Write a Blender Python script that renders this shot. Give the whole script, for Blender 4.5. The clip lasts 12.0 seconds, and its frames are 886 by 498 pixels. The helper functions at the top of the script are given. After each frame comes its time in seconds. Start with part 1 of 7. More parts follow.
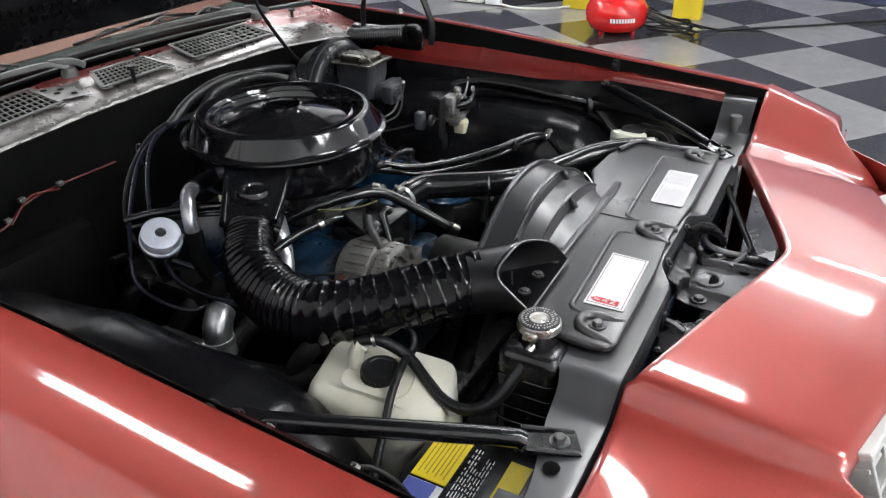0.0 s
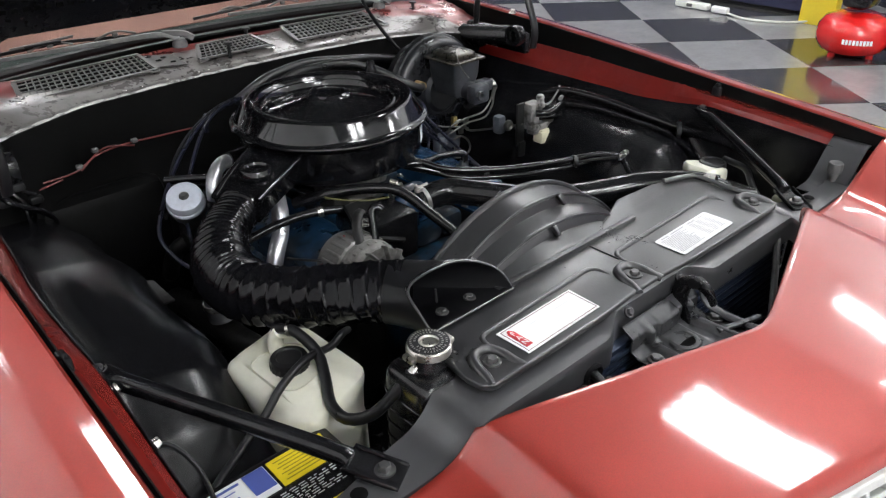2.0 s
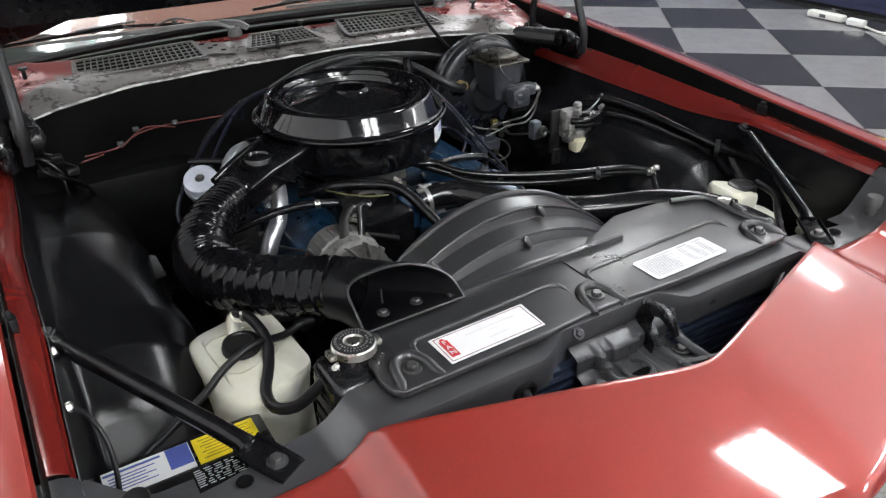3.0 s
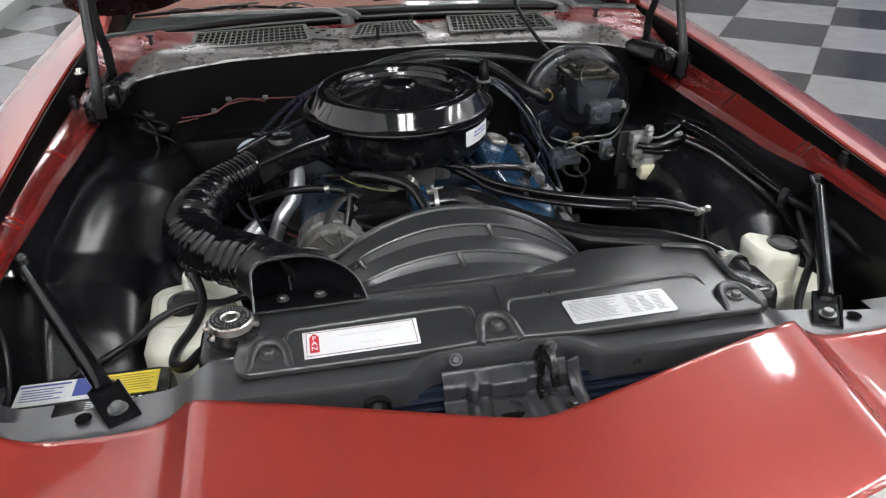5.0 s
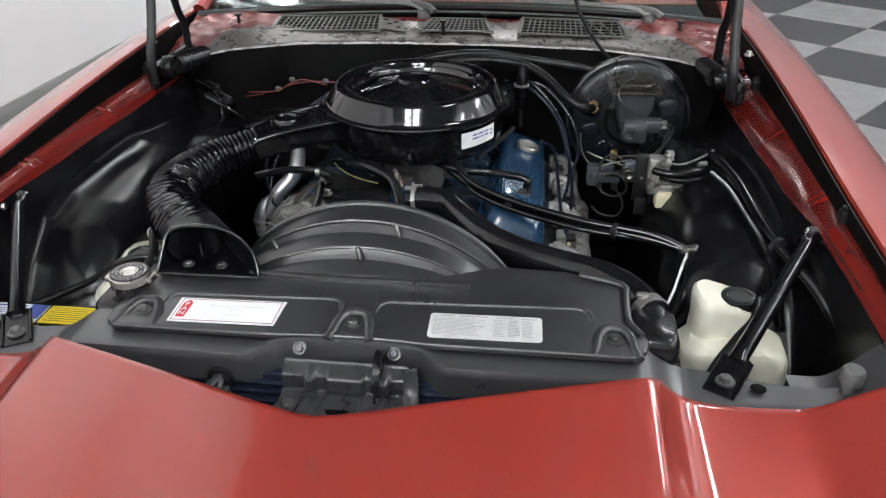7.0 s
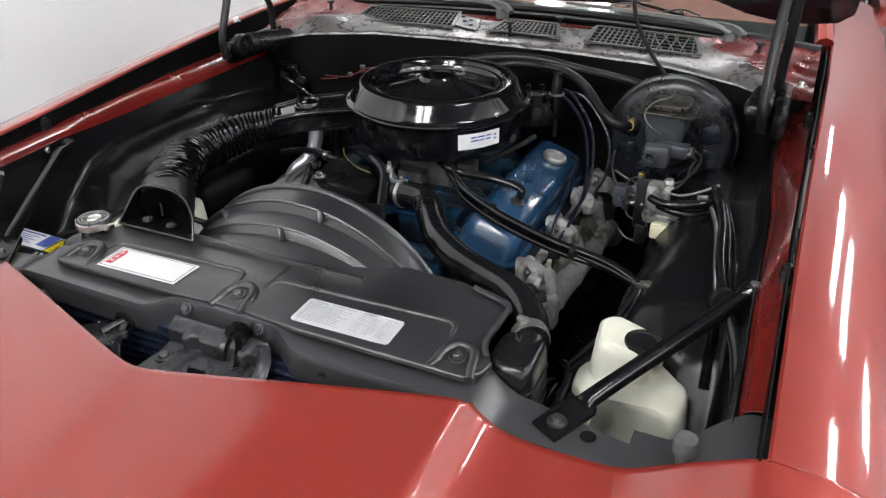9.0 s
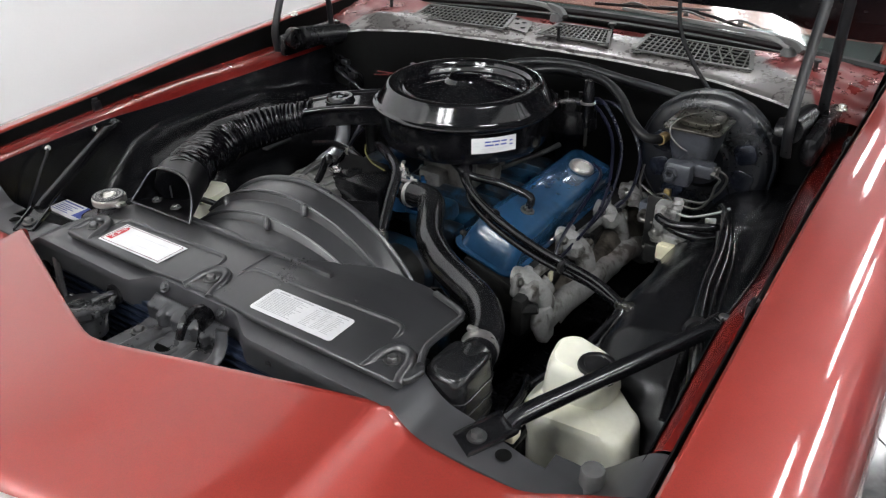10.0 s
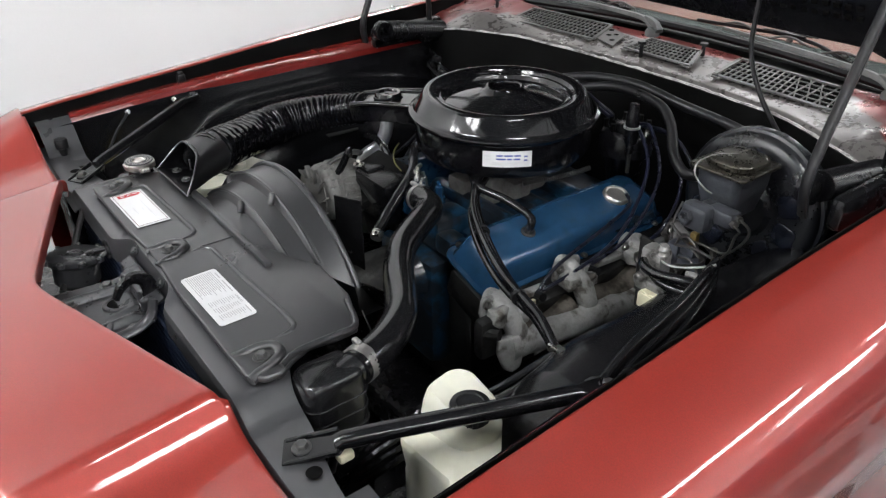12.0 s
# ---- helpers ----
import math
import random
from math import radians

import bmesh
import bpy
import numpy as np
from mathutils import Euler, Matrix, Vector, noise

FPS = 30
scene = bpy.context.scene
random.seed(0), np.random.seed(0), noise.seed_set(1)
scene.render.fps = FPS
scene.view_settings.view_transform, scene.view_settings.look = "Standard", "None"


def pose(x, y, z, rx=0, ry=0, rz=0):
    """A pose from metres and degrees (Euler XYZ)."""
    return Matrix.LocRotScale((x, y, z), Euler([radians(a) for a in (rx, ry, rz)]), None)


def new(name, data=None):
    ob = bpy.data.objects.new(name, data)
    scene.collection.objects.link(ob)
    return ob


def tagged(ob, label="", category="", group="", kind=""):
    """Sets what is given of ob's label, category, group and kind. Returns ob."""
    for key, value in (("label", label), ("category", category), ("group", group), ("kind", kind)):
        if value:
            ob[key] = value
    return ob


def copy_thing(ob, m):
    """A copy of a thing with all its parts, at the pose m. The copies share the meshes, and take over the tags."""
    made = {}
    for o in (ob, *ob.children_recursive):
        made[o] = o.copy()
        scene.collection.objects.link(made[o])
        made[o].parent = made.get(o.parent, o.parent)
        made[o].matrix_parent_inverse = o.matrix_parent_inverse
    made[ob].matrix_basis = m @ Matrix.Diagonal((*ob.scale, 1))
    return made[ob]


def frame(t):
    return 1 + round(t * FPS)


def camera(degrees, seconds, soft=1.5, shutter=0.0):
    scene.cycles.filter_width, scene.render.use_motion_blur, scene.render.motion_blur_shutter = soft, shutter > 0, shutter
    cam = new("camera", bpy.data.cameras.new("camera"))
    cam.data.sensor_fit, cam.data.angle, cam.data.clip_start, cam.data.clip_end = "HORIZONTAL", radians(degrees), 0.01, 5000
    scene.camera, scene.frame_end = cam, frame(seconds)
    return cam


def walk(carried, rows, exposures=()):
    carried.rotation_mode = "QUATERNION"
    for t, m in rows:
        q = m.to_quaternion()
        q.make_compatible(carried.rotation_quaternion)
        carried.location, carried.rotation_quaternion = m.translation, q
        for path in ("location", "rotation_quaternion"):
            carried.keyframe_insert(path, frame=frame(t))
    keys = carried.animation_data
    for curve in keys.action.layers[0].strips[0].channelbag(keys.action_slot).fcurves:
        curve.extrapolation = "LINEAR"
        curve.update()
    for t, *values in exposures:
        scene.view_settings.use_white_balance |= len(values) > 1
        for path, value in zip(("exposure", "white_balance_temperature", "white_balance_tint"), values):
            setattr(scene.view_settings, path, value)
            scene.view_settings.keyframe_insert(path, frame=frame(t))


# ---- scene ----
# ---- camera ----
cam = camera(60.7, 12.0, soft=1.25)
ROWS = [
    (0.0, -1.1750, -0.2261, 1.4152, 60.329, 0.819, -61.836),
    (0.5, -1.1137, -0.3148, 1.4150, 60.305, 0.797, -57.200),
    (1.0, -1.0428, -0.3945, 1.4143, 60.288, 0.745, -52.132),
    (1.5, -0.9662, -0.4678, 1.4138, 60.260, 0.780, -47.129),
    (2.0, -0.8820, -0.5414, 1.4136, 60.236, 0.728, -42.314),
    (2.5, -0.7861, -0.6141, 1.4142, 60.209, 0.719, -37.158),
    (3.0, -0.6791, -0.6808, 1.4143, 60.193, 0.753, -31.791),
    (3.5, -0.5696, -0.7363, 1.4144, 60.194, 0.789, -26.458),
    (4.0, -0.4588, -0.7802, 1.4146, 60.206, 0.815, -21.203),
    (4.5, -0.3455, -0.8133, 1.4149, 60.221, 0.827, -16.023),
    (5.0, -0.2286, -0.8366, 1.4153, 60.230, 0.821, -10.916),
    (5.5, -0.1083, -0.8508, 1.4154, 60.239, 0.797, -5.887),
    (6.0, 0.0111, -0.8561, 1.4148, 60.263, 0.761, -1.083),
    (6.5, 0.1274, -0.8542, 1.4148, 60.217, 0.694, 3.134),
    (7.0, 0.2413, -0.8484, 1.4163, 60.137, 0.676, 7.116),
    (7.5, 0.3564, -0.8337, 1.4181, 60.104, 0.617, 11.291),
    (8.0, 0.4711, -0.8090, 1.4199, 60.073, 0.563, 15.698),
    (8.5, 0.5829, -0.7744, 1.4219, 60.028, 0.537, 20.298),
    (9.0, 0.6896, -0.7301, 1.4243, 59.971, 0.541, 25.058),
    (9.5, 0.7890, -0.6762, 1.4276, 59.904, 0.580, 29.947),
    (10.0, 0.8809, -0.6126, 1.4309, 59.847, 0.653, 34.888),
    (10.5, 0.9688, -0.5399, 1.4323, 59.836, 0.726, 39.706),
    (11.0, 1.0446, -0.4621, 1.4367, 59.733, 0.735, 44.440),
    (11.5, 1.1103, -0.3782, 1.4389, 59.638, 0.758, 49.056),
    (12.0, 1.1684, -0.2813, 1.4404, 59.565, 0.774, 53.287),
]

walk(cam, [(t, pose(x, y, z, rx, ry, rz)) for t, x, y, z, rx, ry, rz in ROWS])

# ---- light ----
scene.view_settings.exposure = 0.0
world = bpy.data.worlds.new("world")
scene.world = world
world.use_nodes = True
world.node_tree.nodes["Background"].inputs[0].default_value = (0.9, 0.95, 1.0, 1)
world.node_tree.nodes["Background"].inputs[1].default_value = 0.04
TUBE_WATTS = 46.0       # one fluorescent tube
CEILING = 5.8
LAMPS = 3.66            # height of the hanging tubes


# ---- materials ----
def material(name, color, rough=0.5, metal=0.0, coat=0.0, vary=0.12, scale=9.0, fine=90.0, bump=0.05, rough_vary=0.12, extra=None, spec=0.5):
    """Procedural surface: base colour with broad and fine variation, uneven gloss and fine relief."""
    m = bpy.data.materials.new(name)
    m.use_nodes = True
    nt = m.node_tree
    n, l = nt.nodes, nt.links
    b = n["Principled BSDF"]
    tc = n.new("ShaderNodeTexCoord")
    geo = n.new("ShaderNodeNewGeometry")
    big, small = n.new("ShaderNodeTexNoise"), n.new("ShaderNodeTexNoise")
    for t, s, d in ((big, scale, 4), (small, fine, 3)):
        t.inputs["Scale"].default_value = s
        t.inputs["Detail"].default_value = d
        l.new(geo.outputs["Position"], t.inputs["Vector"])
    mix = n.new("ShaderNodeMath")
    mix.operation = "MULTIPLY_ADD"
    mix.inputs[1].default_value = 0.6
    l.new(big.outputs["Fac"], mix.inputs[0])
    half = n.new("ShaderNodeMath")
    half.operation = "MULTIPLY"
    half.inputs[1].default_value = 0.4
    l.new(small.outputs["Fac"], half.inputs[0])
    l.new(half.outputs[0], mix.inputs[2])
    ramp = n.new("ShaderNodeValToRGB")
    ramp.color_ramp.elements[0].position, ramp.color_ramp.elements[1].position = 0.3, 0.7
    ramp.color_ramp.elements[0].color = (*[max(0, c * (1 - vary)) for c in color], 1)
    ramp.color_ramp.elements[1].color = (*[min(1, c * (1 + vary)) for c in color], 1)
    l.new(mix.outputs[0], ramp.inputs[0])
    l.new(ramp.outputs[0], b.inputs["Base Color"])
    mr = n.new("ShaderNodeMapRange")
    mr.inputs["From Min"].default_value, mr.inputs["From Max"].default_value = 0.3, 0.7
    mr.inputs["To Min"].default_value, mr.inputs["To Max"].default_value = max(0.02, rough * (1 - rough_vary)), min(1, rough * (1 + rough_vary))
    l.new(mix.outputs[0], mr.inputs["Value"])
    l.new(mr.outputs[0], b.inputs["Roughness"])
    b.inputs["Metallic"].default_value = metal
    b.inputs["Coat Weight"].default_value = coat
    b.inputs["Coat Roughness"].default_value = 0.07
    b.inputs["Specular IOR Level"].default_value = spec
    if bump:
        bp = n.new("ShaderNodeBump")
        bp.inputs["Strength"].default_value = bump
        bp.inputs["Distance"].default_value = 0.002
        l.new(small.outputs["Fac"], bp.inputs["Height"])
        l.new(bp.outputs[0], b.inputs["Normal"])
    if extra:
        extra(nt, b)
    return m


def dirt(color, amount, scale, lo=0.52, hi=0.62):
    """Patches of another colour, for peeling paint, stains and dust."""
    def add(nt, b):
        n, l = nt.nodes, nt.links
        geo = n.new("ShaderNodeNewGeometry")
        t = n.new("ShaderNodeTexNoise")
        t.inputs["Scale"].default_value, t.inputs["Detail"].default_value = scale, 8
        t.inputs["Roughness"].default_value = 0.65
        l.new(geo.outputs["Position"], t.inputs["Vector"])
        mr = n.new("ShaderNodeMapRange")
        mr.inputs["From Min"].default_value, mr.inputs["From Max"].default_value = lo, hi
        mr.inputs["To Max"].default_value = amount
        l.new(t.outputs["Fac"], mr.inputs["Value"])
        mx = n.new("ShaderNodeMix")
        mx.data_type = "RGBA"
        src = b.inputs["Base Color"].links[0].from_socket
        l.new(mr.outputs[0], mx.inputs["Factor"])
        l.new(src, mx.inputs["A"])
        mx.inputs["B"].default_value = (*color, 1)
        l.new(mx.outputs["Result"], b.inputs["Base Color"])
    return add


def flake(nt, b):
    """Metal flake under a clear coat."""
    n, l = nt.nodes, nt.links
    geo = n.new("ShaderNodeNewGeometry")
    v = n.new("ShaderNodeTexVoronoi")
    v.inputs["Scale"].default_value = 900
    l.new(geo.outputs["Position"], v.inputs["Vector"])
    mx = n.new("ShaderNodeMix")
    mx.data_type = "RGBA"
    mx.inputs["Factor"].default_value = 0.10
    l.new(b.inputs["Base Color"].links[0].from_socket, mx.inputs["A"])
    l.new(v.outputs["Color"], mx.inputs["B"])
    mx.blend_type = "OVERLAY"
    l.new(mx.outputs["Result"], b.inputs["Base Color"])


def overspray(nt, b):
    """Red body colour that sets in towards the glass and the outer corners, with a ragged edge, and dark grime spots."""
    n, l = nt.nodes, nt.links
    geo = n.new("ShaderNodeNewGeometry")
    xyz = n.new("ShaderNodeSeparateXYZ")
    l.new(geo.outputs["Position"], xyz.inputs[0])
    t = n.new("ShaderNodeTexNoise")
    t.inputs["Scale"].default_value, t.inputs["Detail"].default_value = 16, 8
    l.new(geo.outputs["Position"], t.inputs["Vector"])

    def calc(op, a, c):
        q = n.new("ShaderNodeMath")
        q.operation = op
        for i, s in enumerate((a, c)):
            if isinstance(s, (int, float)):
                q.inputs[i].default_value = s
            else:
                l.new(s, q.inputs[i])
        return q.outputs[0]
    side = calc("MULTIPLY", calc("POWER", calc("ABSOLUTE", xyz.outputs["X"], 0.0), 4.0), 1.5)
    reach = calc("ADD", calc("ADD", xyz.outputs["Y"], side), calc("MULTIPLY", t.outputs["Fac"], 0.14))
    mr = n.new("ShaderNodeMapRange")
    mr.inputs["From Min"].default_value, mr.inputs["From Max"].default_value = 1.404, 1.420
    mr.inputs["To Max"].default_value = 0.92
    l.new(reach, mr.inputs["Value"])
    mx = n.new("ShaderNodeMix")
    mx.data_type = "RGBA"
    l.new(mr.outputs[0], mx.inputs["Factor"])
    l.new(b.inputs["Base Color"].links[0].from_socket, mx.inputs["A"])
    mx.inputs["B"].default_value = (0.15, 0.012, 0.010, 1)
    l.new(mx.outputs["Result"], b.inputs["Base Color"])
    dirt((0.03, 0.026, 0.026), 0.6, 34, 0.58, 0.70)(nt, b)


RED = material("red_metallic_paint", (0.315, 0.029, 0.019), 0.42, 0.35, 1.0, 0.05, 3, 60, 0.0, 0.06, flake)
RED.node_tree.nodes["Principled BSDF"].inputs["Coat Roughness"].default_value = 0.065
RED.node_tree.nodes["Principled BSDF"].inputs["Coat IOR"].default_value = 1.75
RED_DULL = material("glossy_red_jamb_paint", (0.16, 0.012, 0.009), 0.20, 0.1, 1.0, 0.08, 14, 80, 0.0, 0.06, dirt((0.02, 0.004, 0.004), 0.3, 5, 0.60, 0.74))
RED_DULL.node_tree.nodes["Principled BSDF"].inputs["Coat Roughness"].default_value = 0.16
BLACK_PAINT = material("black_chassis_paint", (0.005, 0.005, 0.006), 0.27, 0, 0.0, 0.3, 6, 70, 0.02, 0.05, spec=0.4)
BLACK_PAN = material("black_moulded_gloss", (0.005, 0.005, 0.006), 0.14, 0, 0.1, 0.2, 12, 60, 0.02, 0.1)
# near-black for the shade inside holes, laid on uncut surfaces
HOLE_SHADE = material("painted_hole_shade", (0.002, 0.002, 0.002), 0.9, 0, 0, 0.2, 10, 60, 0, 0.1, spec=0.1)
WALL_BLACK = material("black_firewall_sealer", (0.004, 0.004, 0.004), 0.5, 0, 0, 0.3, 10, 90, 0.2, 0.2, spec=0.1)
LINE_STEEL = material("dull_brake_line_steel", (0.17, 0.165, 0.155), 0.34, 0.9, 0, 0.2, 40, 160, 0.05)
ARCH = material("black_wheelhouse_enamel", (0.005, 0.005, 0.006), 0.25, 0, 0, 0.2, 6, 70, 0.0, 0.05, spec=0.32)
GRILLE_GREY = material("grey_pressed_vent_paint", (0.10, 0.097, 0.093), 0.32, 0.2, 0, 0.25, 30, 140, 0.1, 0.2)
MESH_DARK = material("dark_vent_mesh_paint", (0.10, 0.097, 0.093), 0.34, 0.2, 0, 0.25, 30, 140, 0.1, 0.2)
LATCH_GREY = material("worn_black_latch_steel", (0.055, 0.056, 0.060), 0.30, 0.3, 0, 0.3, 25, 120, 0.1, 0.2, dirt((0.04, 0.04, 0.04), 0.6, 30, 0.5, 0.7))
BLACK_GLOSS = material("black_gloss_enamel", (0.005, 0.005, 0.006), 0.10, 0, 0.3, 0.2, 12, 60, 0.0, 0.05)
BLACK_SATIN = material("black_satin_paint", (0.010, 0.010, 0.011), 0.24, 0, 0, 0.3, 12, 90, 0.0, 0.25)
PLASTIC = material("black_satin_plastic", (0.023, 0.023, 0.025), 0.32, 0, 0, 0.25, 8, 260, 0.05, 0.18, dirt((0.032, 0.032, 0.033), 0.5, 26, 0.55, 0.8), spec=1.0)
CORE_BLACK = material("worn_black_support_enamel", (0.042, 0.042, 0.045), 0.32, 0, 0, 0.12, 5, 40, 0.0, 0.2, spec=1.0)
RUBBER = material("black_rubber", (0.009, 0.009, 0.010), 0.34, 0, 0, 0.3, 20, 150, 0.1, 0.25, spec=0.35)
RUBBER_SHINY = material("dressed_black_rubber", (0.007, 0.007, 0.008), 0.17, 0, 0.0, 0.3, 20, 150, 0.03, 0.2)
BRACE_BLACK = material("black_brace_paint", (0.005, 0.005, 0.006), 0.17, 0, 0.1, 0.2, 12, 90, 0.05, 0.2)
WIPER_GREY = material("worn_wiper_metal", (0.16, 0.16, 0.155), 0.34, 0.3, 0, 0.3, 20, 120, 0.1)
RUBBER_GREY = material("weathered_grey_rubber", (0.09, 0.09, 0.09), 0.6, 0, 0, 0.3, 20, 120, 0.12)
FOIL = material("glossy_black_duct_foil", (0.004, 0.004, 0.005), 0.13, 0, 0.0, 0.3, 40, 160, 0.06, 0.3, spec=0.25)
BLUE = material("blue_engine_enamel", (0.012, 0.049, 0.108), 0.24, 0.05, 0.5, 0.15, 14, 70, 0.0, 0.12, dirt((0.010, 0.032, 0.055), 0.7, 16, 0.56, 0.72))
# darker copy of BLUE: hood shade put into the colour, with grime patches
BLUE_SHADED = material("shaded_grimy_blue_enamel", (0.006, 0.026, 0.058), 0.30, 0.05, 0.3, 0.25, 14, 70, 0.0, 0.2, dirt((0.006, 0.008, 0.010), 0.9, 16, 0.46, 0.60))
BLUE_GRIMY = material("grimy_blue_enamel", (0.010, 0.050, 0.100), 0.34, 0.1, 0.3, 0.25, 14, 70, 0.2, 0.2, dirt((0.008, 0.008, 0.009), 0.92, 14, 0.40, 0.52))
ALU = material("cast_aluminium", (0.15, 0.147, 0.14), 0.52, 0.35, 0, 0.3, 25, 180, 0.4, 0.2, dirt((0.045, 0.04, 0.034), 0.8, 22, 0.5, 0.68))
MOUTH = material("black_duct_plastic", (0.005, 0.005, 0.006), 0.30, 0, 0, 0.2, 12, 90, 0.03, 0.1, spec=0.3)
SEALER = material("brushed_seam_sealer", (0.50, 0.48, 0.465), 0.45, 0, 0, 0.3, 40, 150, 0.3, 0.2, dirt((0.06, 0.05, 0.05), 0.8, 30, 0.52, 0.62))
BRIGHT_ALU = material("bright_aluminium_tube", (0.62, 0.63, 0.66), 0.30, 0.9, 0, 0.15, 30, 140, 0.15)
CAST_GREY = material("grey_master_cylinder_paint", (0.060, 0.064, 0.074), 0.36, 0.3, 0.1, 0.2, 30, 160, 0.3, 0.2, dirt((0.03, 0.03, 0.03), 0.6, 25, 0.5, 0.7))
BOOSTER = material("dark_plated_booster_steel", (0.008, 0.009, 0.012), 0.30, 0.1, 0.1, 0.3, 9, 90, 0.05, 0.2, dirt((0.05, 0.048, 0.045), 0.4, 12, 0.5, 0.75))
ZINC_DULL = material("dull_gold_zinc", (0.085, 0.080, 0.066), 0.30, 0.8, 0, 0.3, 40, 160, 0.15, 0.3, dirt((0.04, 0.035, 0.03), 0.8, 30, 0.5, 0.65))
CREAM = material("cream_plastic", (0.62, 0.58, 0.42), 0.5, 0, 0, 0.1, 30, 160, 0.05)
GRIME = material("grimy_black_casting", (0.008, 0.008, 0.008), 0.5, 0.1, 0, 0.4, 20, 120, 0.4, 0.3, dirt((0.03, 0.027, 0.022), 0.6, 22, 0.52, 0.7))
IRON = material("bare_cast_iron", (0.29, 0.288, 0.28), 0.55, 0.3, 0, 0.3, 30, 160, 0.5, 0.2, dirt((0.05, 0.04, 0.03), 0.85, 20, 0.50, 0.60))
SHIELD = material("stained_heat_shield_steel", (0.15, 0.135, 0.115), 0.42, 0.6, 0, 0.3, 25, 140, 0.2, 0.3, dirt((0.025, 0.02, 0.015), 0.85, 18, 0.48, 0.62))
CAP_GREY = material("dark_stamped_cap_steel", (0.045, 0.045, 0.047), 0.35, 0.5, 0, 0.2, 40, 160, 0.1)
STEEL = material("zinc_steel", (0.62, 0.60, 0.56), 0.28, 1, 0, 0.15, 40, 200, 0.05)
DARK_STEEL = material("dark_phosphate_steel", (0.13, 0.13, 0.13), 0.38, 0.8, 0, 0.3, 40, 200, 0.1)
CHROME = material("bright_chrome", (0.85, 0.85, 0.86), 0.10, 1, 0, 0.05, 30, 90, 0.0)
BRASS = material("dull_brass", (0.45, 0.33, 0.13), 0.4, 0.9, 0, 0.25, 60, 200, 0.1)
GREY_PAINT = material("grey_cast_paint", (0.10, 0.11, 0.13), 0.40, 0.3, 0.1, 0.2, 20, 120, 0.15)
DISC = material("pale_blue_grey_plate", (0.55, 0.58, 0.66), 0.4, 0.3, 0, 0.12, 30, 120, 0.05)
BOTTLE = material("cloudy_white_plastic", (0.74, 0.73, 0.62), 0.45, 0, 0, 0.08, 9, 60, 0.08, 0.15, dirt((0.50, 0.46, 0.33), 0.5, 9, 0.5, 0.75))
BOTTLE.node_tree.nodes["Principled BSDF"].inputs["Subsurface Weight"].default_value = 0.25
BOTTLE.node_tree.nodes["Principled BSDF"].inputs["Subsurface Radius"].default_value = (0.02, 0.02, 0.015)
COWL = material("dusty_cowl_paint", (0.140, 0.130, 0.124), 0.30, 0.3, 0, 0.3, 18, 90, 0.08, 0.3, overspray, spec=0.8)
LABEL_WHITE = material("white_label_paper", (0.80, 0.80, 0.80), 0.35, 0, 0, 0.03, 30, 200, 0.02)
LABEL_SILVER = material("silver_label_foil", (0.72, 0.72, 0.73), 0.35, 0.3, 0, 0.06, 30, 200, 0.03)
INK_GREY = material("grey_print_ink", (0.40, 0.40, 0.41), 0.5, 0, 0, 0.05, 30, 200, 0)
LABEL_YELLOW = material("yellow_label", (0.80, 0.62, 0.02), 0.4, 0, 0, 0.05, 30, 200, 0.02)
INK_RED = material("red_ink", (0.55, 0.03, 0.04), 0.5, 0, 0, 0.05, 30, 200, 0)
INK_MAROON = material("dark_maroon_ink", (0.16, 0.05, 0.06), 0.5, 0, 0, 0.05, 30, 200, 0)
INK_BLUE = material("blue_ink", (0.07, 0.10, 0.36), 0.5, 0, 0, 0.05, 30, 200, 0)
INK_BROWN = material("olive_print_ink", (0.30, 0.22, 0.02), 0.5, 0, 0, 0.05, 30, 200, 0)
INK_WHITE = material("white_ink", (0.75, 0.75, 0.75), 0.5, 0, 0, 0.05, 30, 200, 0)
WIRE_BLUE = material("dark_blue_silicone", (0.005, 0.006, 0.016), 0.28, 0, 0.2, 0.1, 30, 120, 0, 0.05)
WIRE_RED = material("red_wire", (0.11, 0.007, 0.005), 0.45, 0, 0, 0.1, 30, 120, 0)
ALU_BRIGHT = material("pale_cast_alloy", (0.30, 0.295, 0.285), 0.38, 0.5, 0, 0.25, 30, 180, 0.3, 0.2, dirt((0.035, 0.032, 0.028), 0.85, 34, 0.46, 0.60))
BOOSTER_BLUE = material("blue_black_booster_paint", (0.011, 0.014, 0.024), 0.26, 0.3, 0.1, 0.3, 12, 90, 0.05, 0.2)
TAN = material("tan_rubber", (0.30, 0.20, 0.09), 0.5, 0, 0, 0.2, 30, 120, 0.1)
WIRE_YELLOW = material("olive_wire", (0.08, 0.075, 0.02), 0.5, 0, 0, 0.1, 30, 120, 0)
WIRE_WHITE = material("white_cord", (0.7, 0.7, 0.66), 0.5, 0, 0, 0.1, 30, 120, 0)
GRILLE_WHITE = material("pale_silver_grille_plastic", (0.62, 0.62, 0.60), 0.42, 0.1, 0, 0.1, 20, 100, 0.05)
TILE_DARK = material("dark_marbled_vinyl_tile", (0.042, 0.042, 0.042), 0.16, 0, 0.25, 0.45, 7, 40, 0.02, 0.2, dirt((0.13, 0.13, 0.13), 0.5, 11, 0.5, 0.8))
TILE_LIGHT = material("grey_marbled_vinyl_tile", (0.26, 0.26, 0.262), 0.20, 0, 0.25, 0.10, 7, 40, 0.02, 0.2, dirt((0.18, 0.18, 0.182), 0.5, 11, 0.5, 0.8))
